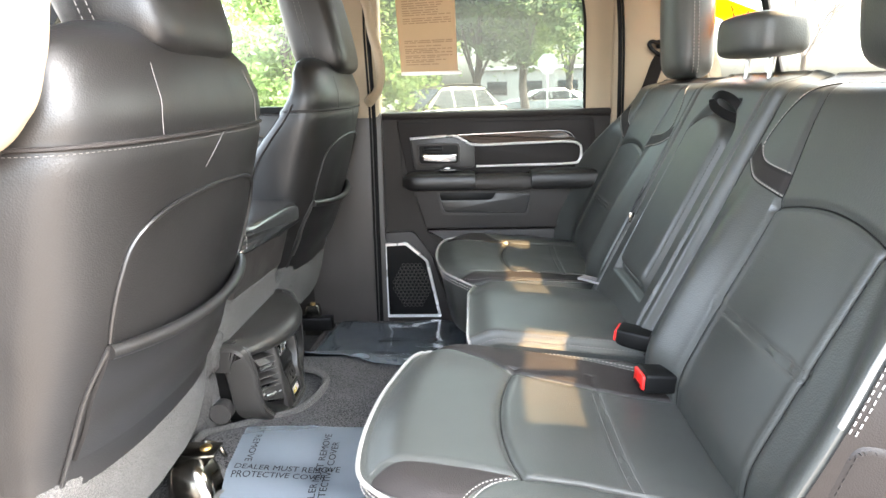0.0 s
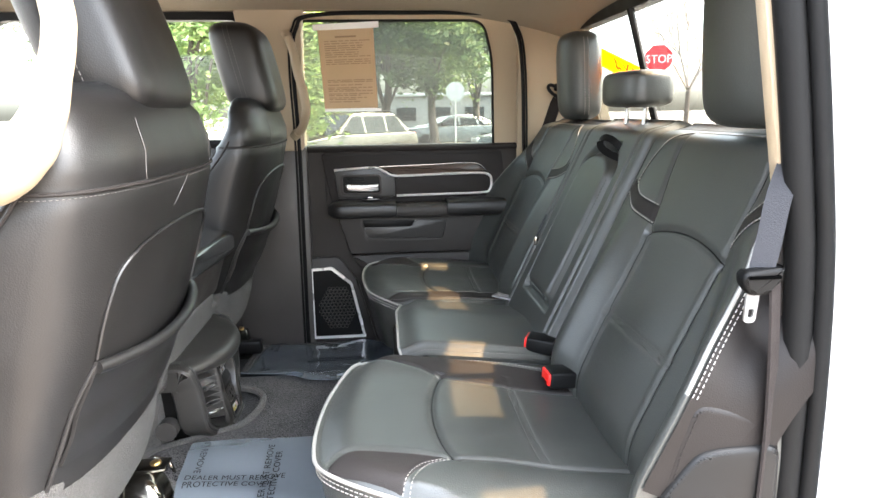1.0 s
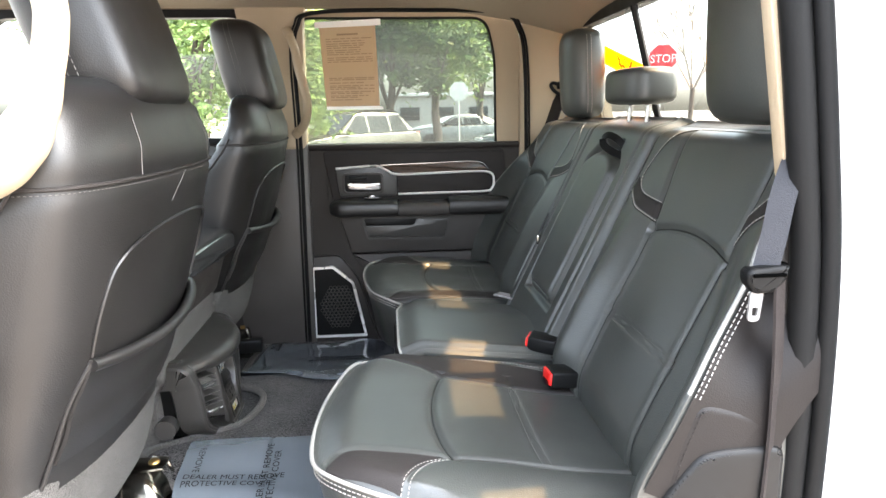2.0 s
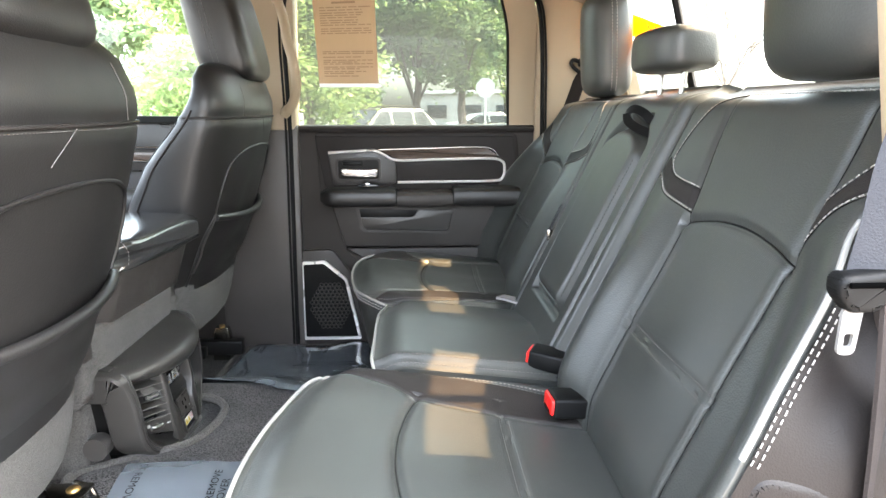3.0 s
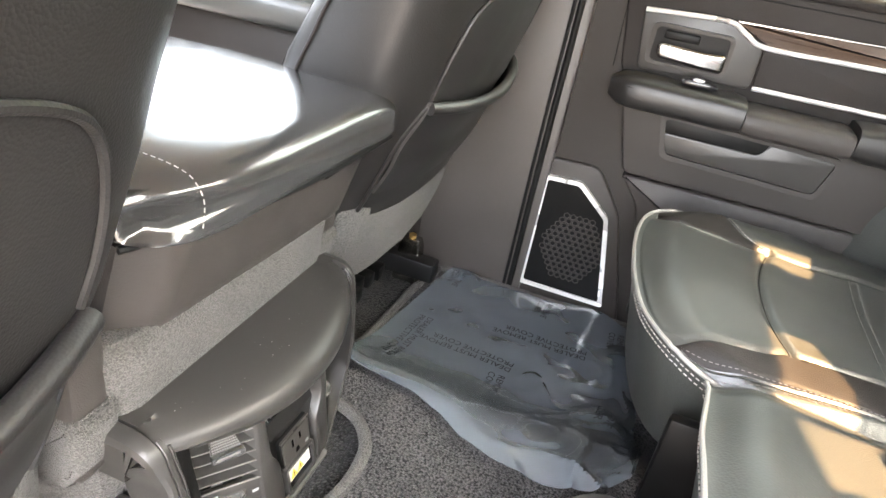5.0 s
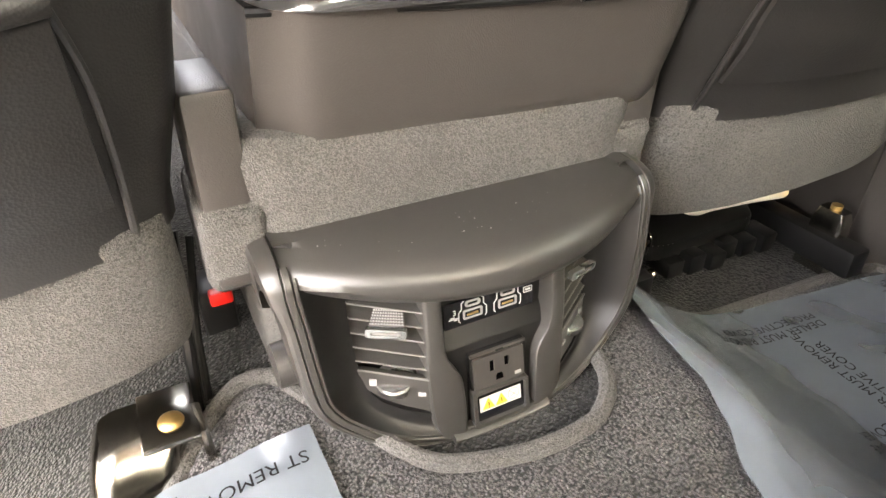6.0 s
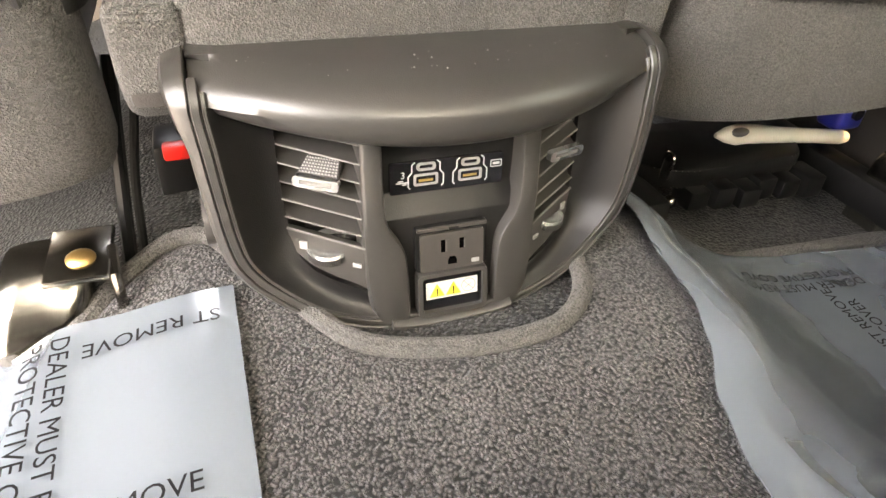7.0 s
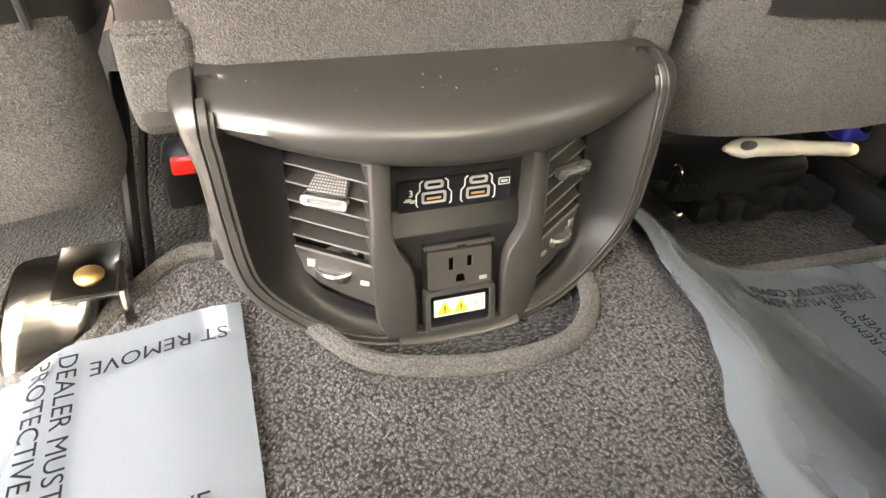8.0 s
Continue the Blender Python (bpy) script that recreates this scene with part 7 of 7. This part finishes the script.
    part("panel", prism_bm([(-1.55, 0.0), (-0.62, 0.0), (-0.52, 0.74), (-1.55, 0.80)], "y", -0.08, -0.03, 0.004), PLASTIC, th)


def build_rear_window():
    tilt = lambda z: 0.805 - 0.286 * max(0, z - 0.8)
    th = thing("rear_window", "clear rear cab window with sliding middle panes in black frames", "window", kind="structure", at=(0.9, YC, 0.8))

    def pane(y0, y1):
        bm = bmesh.new()
        vs = [bm.verts.new(p) for p in ((tilt(0.80), y0, 0.80), (tilt(0.80), y1, 0.80), (tilt(1.095), y1, 1.095), (tilt(1.095), y0, 1.095))]
        ws = [bm.verts.new(v.co + Vector((0.004, 0, 0))) for v in vs]
        bm.faces.new(vs)
        bm.faces.new(ws[::-1])
        for k in range(4):
            bm.faces.new((vs[k], ws[k], ws[(k + 1) % 4], vs[(k + 1) % 4]))
        part("pane", bm, REAR_GLASS, th)
    for y0, y1 in ((0.08, 0.49), (0.51, 0.955), (0.975, 1.42)):
        pane(y0, y1)
    for y in (0.50, 0.965):
        part("post", tube_bm([(tilt(0.80) - 0.006, y, 0.80), (tilt(1.095) - 0.006, y, 1.095)], 0.010, 8), BLACK, th)
    # banner on the glass: yellow with red characters
    bn = thing("window_banner", "yellow banner with red characters stuck on the rear window", "banner", at=(tilt(0.95), 1.1, 0.95))
    c, s = math.cos(radians(16)), math.sin(radians(16))

    def P(a, b, out=0.0):     # a runs towards the open door and falls, b across the band
        y, z = 1.235 - a * c + b * s, 0.960 - a * s + b * c
        return Vector((tilt(z) - 0.0045 + out, y, z))
    bm = bmesh.new()
    lo = [bm.verts.new(P(a, b)) for a, b in ((-0.12, 0), (0.27, 0), (0.27, 0.068), (-0.12, 0.068))]
    hi = [bm.verts.new(v.co + Vector((0.001, 0, 0))) for v in lo]
    bm.faces.new(lo)
    bm.faces.new(hi[::-1])
    for k in range(4):
        bm.faces.new((lo[k], hi[k], hi[(k + 1) % 4], lo[(k + 1) % 4]))
    part("sheet", bm, ORANGE, bn, smooth=False)
    lettering("lettering", "4X4", 0.075, lambda a, b: P(0.255 - a * 1.35, b + 0.008, -0.0006), REDINK, bn, "red characters seen from behind")


build_belts()
build_under_seats()
build_handles()
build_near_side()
build_front_row()
build_rear_window()


# ---------------------------------------------------------------- outside
GROUND = -0.82
ASPHALT = mat("asphalt", (0.10, 0.10, 0.098), 0.9, grain=0.6, scale=120, vary=0.3, vscale=0.6)
BARK = mat("bark", (0.10, 0.08, 0.065), 0.9, grain=0.8, scale=30, vary=0.3)
LEAF = mat("green_leaves", (0.14, 0.205, 0.09), 0.6, vary=0.45, vscale=1.5, thin=0.45)
LEAF2 = mat("light_green_leaves", (0.21, 0.29, 0.10), 0.6, vary=0.4, vscale=1.5, thin=0.45)
TWIG = mat("bare_twigs", (0.30, 0.26, 0.23), 0.9)
SIGNGREY = mat("sign_back", (0.55, 0.56, 0.57), 0.4, metal=0.3)
SIGNRED = mat("sign_red", (0.55, 0.03, 0.035), 0.5)
CARGLASS = mat("car_glass", (0.02, 0.024, 0.025), 0.05, vary=0.05, rvary=0.02, spec=0.25)
BEIGEPAINT = mat("champagne_car_paint", (0.115, 0.108, 0.092), 0.3, metal=0.4, coat=0.5, vary=0.04)
GREYPAINT = mat("grey_car_paint", (0.18, 0.20, 0.21), 0.3, metal=0.4, coat=0.5, vary=0.04)
WALLPAINT = mat("pale_stucco", (0.28, 0.28, 0.27), 0.8, vary=0.05, vscale=0.5)


def build_ground():
    bm = bmesh.new()
    n = 24
    vs = [[bm.verts.new((-300 + 600 * i / n, -300 + 600 * j / n, GROUND)) for j in range(n + 1)] for i in range(n + 1)]
    for i in range(n):
        for j in range(n):
            bm.faces.new((vs[i][j], vs[i + 1][j], vs[i + 1][j + 1], vs[i][j + 1]))
    tagged(part("ground", bm, ASPHALT), "grey asphalt parking ground", "ground", kind="structure")


def tree(x, y, h, spread, low, seed, leafmat, label, leaves=2600, size=0.22):
    rnd = random.Random(seed)
    th = thing("tree", label, "tree", group="trees", at=(x, y, GROUND))
    base = Vector((x, y, GROUND))
    tr = [base + Vector((0.10 * math.sin(k * 1.3 + seed), 0.1 * math.cos(k + seed), h * 0.62 * k / 6)) for k in range(7)]
    tr[0] = base
    part("trunk", tube_bm(tr, [0.16 * h / 6 * (1 - 0.11 * k) for k in range(7)], 10), BARK, th)
    tips = []
    for k in range(9):
        a = k * 2.4 + seed
        st = tr[2 + k % 4]
        e = base + Vector((math.cos(a) * spread * (0.4 + 0.5 * rnd.random()), math.sin(a) * spread * (0.4 + 0.5 * rnd.random()), low + (h - low) * (0.25 + 0.7 * rnd.random())))
        mid = (st + e) / 2 + Vector((0, 0, 0.3))
        part("limb", tube_bm(spline([st, mid, e], 5), [0.05 * h / 6 * (1 - 0.08 * q) for q in range(11)], 7), BARK, th)
        tips.append(e)
    bm = bmesh.new()
    clumps = []
    for k in range(90):
        e = rnd.choice(tips)
        clumps.append((e + Vector((rnd.gauss(0, spread * 0.28), rnd.gauss(0, spread * 0.28), rnd.gauss(0, h * 0.10))), 0.35 + 0.5 * rnd.random()))
    for k in range(leaves):
        c, r = rnd.choice(clumps)
        p = c + Vector((rnd.gauss(0, r * 0.6), rnd.gauss(0, r * 0.6), rnd.gauss(0, r * 0.45)))
        if p.z < GROUND + low * 0.5:
            continue
        d = Vector((rnd.gauss(0, 1), rnd.gauss(0, 1), rnd.gauss(0, 0.6))).normalized()
        q = d.cross(Vector((rnd.gauss(0, 1), rnd.gauss(0, 1), rnd.gauss(0, 1)))).normalized()
        s = size * (0.6 + 0.8 * rnd.random())
        a, b, e2, f2 = p - d * s, p + q * s * 0.45, p + d * s, p - q * s * 0.45
        bm.faces.new([bm.verts.new(w) for w in (a, b, e2, f2)])
    tagged(part("crown", bm, leafmat, th, smooth=False), kind="stuff")


def bare_tree(x, y, h, seed):
    rnd = random.Random(seed)
    th = thing("tree", "bare leafless tree with fine pale twigs", "tree", group="trees", at=(x, y, GROUND))
    part("trunk", tube_bm([(x, y, GROUND), (x + 0.05, y, GROUND + h * 0.35)], [0.12, 0.08], 8), BARK, th)
    bm = bmesh.new()

    def grow(p, d, L, r, depth):
        e = p + d * L
        tube_bm([p, e], [r, r * 0.7], 4, bm=bm)
        if depth:
            for _ in range(3 if depth > 1 else 4):
                nd = (d + Vector((rnd.gauss(0, 0.45), rnd.gauss(0, 0.45), rnd.gauss(0.1, 0.3)))).normalized()
                grow(p + d * L * (0.5 + 0.5 * rnd.random()), nd, L * (0.6 + 0.2 * rnd.random()), r * 0.6, depth - 1)
    for k in range(5):
        a = k * 1.26
        grow(Vector((x + 0.05, y, GROUND + h * 0.33)), Vector((math.cos(a) * 0.6, math.sin(a) * 0.6, 1)).normalized(), h * 0.24, 0.05, 5)
    tagged(part("twigs", bm, TWIG, th, smooth=False), kind="stuff")


def car(x, y, rz, L, W, H, paint, label, suv=True):
    """A parked car; its nose points to -x before turning."""
    th = thing("car", label, "car", group="parked cars", at=(x, y, GROUND))
    T = pose(x, y, GROUND, 0, 0, rz)

    def put(name, bm, m, parent=th, label=""):
        bmesh.ops.transform(bm, verts=bm.verts, matrix=T)
        return part(name, bm, m, parent, label, angle=50)
    prof = [(-L / 2, 0.35), (-L / 2 + 0.02, 0.75), (-L / 2 + 0.12, 0.88), (-L * 0.22, 1.0), (L * 0.46, 1.02), (L / 2, 0.85), (L / 2, 0.35), (L * 0.3, 0.28), (-L * 0.3, 0.28)]
    put("body", prism_bm(rounded(prof, 0.10, 4), "y", -W / 2, W / 2, 0.06, 3), paint)
    top = H
    def lean_in(bm):
        for v in bm.verts:
            v.co.y *= 1 - 0.20 * max(0.0, v.co.z - 0.98) / (top - 0.98)
        return bm
    cab = [(-L * 0.22, 0.98), (-L * 0.06, top - 0.04), (L * 0.05, top), (L * (0.32 if suv else 0.20), top - 0.03), (L * (0.47 if suv else 0.38), 0.98)]
    put("cabin", lean_in(prism_bm(rounded(cab, 0.14, 5), "y", -W / 2 + 0.10, W / 2 - 0.10, 0.07, 3)), paint)
    for sg in (-1, 1):
        ys = sorted((sg * (W / 2 - 0.110), sg * (W / 2 - 0.088)))
        for a, b in (((-0.17, 0.03), (-0.05, 0.02)), ((0.05, 0.22), (0.04, 0.21)), ((0.24, 0.40 if suv else 0.30), (0.23, 0.32 if suv else 0.22))):
            put("side_window", lean_in(prism_bm(rounded([(L * a[0], 1.02), (L * a[1], 1.02), (L * b[1], top - 0.12), (L * b[0], top - 0.12)], 0.05, 3), "y", ys[0], ys[1])), CARGLASS)
        for wx in (-L * 0.31, L * 0.29):
            bm = bmesh.new()
            bmesh.ops.create_cone(bm, cap_ends=True, segments=24, radius1=0.34, radius2=0.34, depth=0.24)
            bmesh.ops.transform(bm, verts=bm.verts, matrix=Matrix.Translation((wx, sg * (W / 2 - 0.10), 0.34)) @ pose(0, 0, 0, 90))
            put("wheel", bm, RUBBER)
        put("tail_light", box_bm(L / 2 - 0.16, L / 2 + 0.01, sg * (W / 2 - 0.22) - 0.10, sg * (W / 2 - 0.10) + 0.105, 0.82, 1.0, 0.03), RED)
        put("headlight", box_bm(-L / 2 - 0.01, -L / 2 + 0.25, sg * (W / 2 - 0.25) - 0.1, sg * (W / 2 - 0.12) + 0.10, 0.70, 0.84, 0.03), SIGNGREY)
        put("wing_mirror", box_bm(-L * 0.17, -L * 0.13, sg * (W / 2 + 0.08) - 0.08, sg * (W / 2 + 0.08) + 0.08, 1.0, 1.14, 0.03), BLACK)
        if suv:
            put("roof_rail", tube_bm([(-L * 0.03, sg * (W / 2 - 0.30), top + 0.0), (L * 0.02, sg * (W / 2 - 0.30), top + 0.05), (L * 0.26, sg * (W / 2 - 0.30), top + 0.04), (L * 0.31, sg * (W / 2 - 0.30), top - 0.01)], 0.02, 8), BLACK)
    put("windscreen", prism_bm([(-L * 0.215, 1.01), (-L * 0.07, top - 0.09), (-L * 0.078, top - 0.08), (-L * 0.225, 1.015)], "y", -W / 2 + 0.2, W / 2 - 0.2), CARGLASS)
    k = 0.47 if suv else 0.38
    k2 = 0.325 if suv else 0.21
    put("rear_glass", prism_bm([(L * k, 1.02), (L * (k + 0.006), 1.03), (L * (k2 + 0.008), top - 0.1), (L * k2, top - 0.11)], "y", -W / 2 + 0.22, W / 2 - 0.22), CARGLASS)


def octagon(cx, cy, cz, r, normal_rot, thick):
    bm = bmesh.new()
    pts = [(r * math.cos(math.pi / 8 + math.pi / 4 * k), r * math.sin(math.pi / 8 + math.pi / 4 * k)) for k in range(8)]
    lo = [bm.verts.new((p[0], 0, p[1])) for p in pts]
    hi = [bm.verts.new((p[0], thick, p[1])) for p in pts]
    bm.faces.new(lo)
    bm.faces.new(hi[::-1])
    for k in range(8):
        bm.faces.new((lo[k], hi[k], hi[(k + 1) % 8], lo[(k + 1) % 8]))
    bmesh.ops.transform(bm, verts=bm.verts, matrix=pose(cx, cy, cz, 0, 0, normal_rot))
    return bm


def build_signs():
    x, y, z = 2.57, 21.5, 1.474
    th = thing("road_sign", "octagonal road sign seen from its grey back on a post", "road sign", group="road signs", at=(x, y, GROUND))
    part("plate", octagon(x, y, z, 0.34, 0, 0.01), SIGNGREY, th)
    part("post", tube_bm([(x, y + 0.04, GROUND), (x, y + 0.04, z + 0.3)], 0.03, 8), SIGNGREY, th)
    x, y, z = 7.72, 17.0, 2.16
    th = thing("road_sign", "red octagonal stop sign with white letters on a post", "road sign", group="road signs", at=(x, y, GROUND))
    part("border", octagon(x, y + 0.006, z, 0.41, -24, 0.01), WHITE, th)
    pl = part("plate", octagon(x, y, z, 0.385, -24, 0.01), SIGNRED, th, "red plate")
    c, s = math.cos(radians(-24)), math.sin(radians(-24))
    lettering("lettering", "STOP", 0.31, lambda a, b: (x + (a - 0.355) * c * 0.93 + 0.004 * s, y + (a - 0.355) * s * 0.93 - 0.008, z + b - 0.11), WHITE, pl, "white letters")
    part("post", tube_bm([(x, y + 0.06, GROUND), (x, y + 0.06, z + 0.3)], 0.03, 8), SIGNGREY, th)


def build_far_building():
    th = thing("low_building", "pale low building behind the trees", "building", at=(3, 60, GROUND))
    part("wall", box_bm(0.5, 11, 60, 70, GROUND, GROUND + 3.0, 0.05), WALLPAINT, th)
    for k in range(3):
        part("window", box_bm(1.4 + 3.2 * k, 3.2 + 3.2 * k, 59.9, 60.02, GROUND + 0.8, GROUND + 2.0, 0.03), CARGLASS, th)
    part("roof", box_bm(0.1, 11.4, 59.6, 70.4, GROUND + 3.0, GROUND + 3.3, 0.05), SIGNGREY, th)


build_ground()
car(-1.1, 19.8, 42, 4.7, 1.8, 1.66, BEIGEPAINT, "champagne sport utility car with roof rails on the asphalt")
car(3.2, 29.0, 12, 4.6, 1.8, 1.45, GREYPAINT, "dark grey parked car beyond the trees", False)
car(4.3, 35.0, 10, 4.6, 1.8, 1.45, PAINT, "white parked car far across the lot", False)
car(5.2, 19.5, 30, 4.6, 1.8, 1.55, GREYPAINT, "grey-green parked car close behind the sign", False)
tree(0.3, 26, 8.0, 3.0, 2.2, 3, LEAF, "broad green tree in the parking lot", 26000, 0.13)
tree(2.1, 25, 7.4, 2.0, 2.4, 8, LEAF2, "slender light green tree in the parking lot", 12000, 0.10)
tree(-2.7, 17, 6.4, 1.3, 0.6, 31, LEAF2, "narrow light green tree beside the lot", 12000, 0.09)
tree(-4.8, 17, 6.0, 2.3, 0.6, 12, LEAF2, "dense light green tree beside the truck", 22000, 0.09)
tree(-7.2, 26, 8.0, 3.6, 1.0, 15, LEAF, "broad green tree in the distance", 14000, 0.17)
tree(-3.0, 31, 9.0, 3.8, 1.2, 21, LEAF, "tall green tree in the distance", 18000, 0.17)
tree(4.6, 30, 7.6, 2.6, 1.6, 27, LEAF, "rounded green tree beyond the parked cars", 16000, 0.14)
bare_tree(11.0, 22.0, 6.8, 5)
build_signs()
build_far_building()
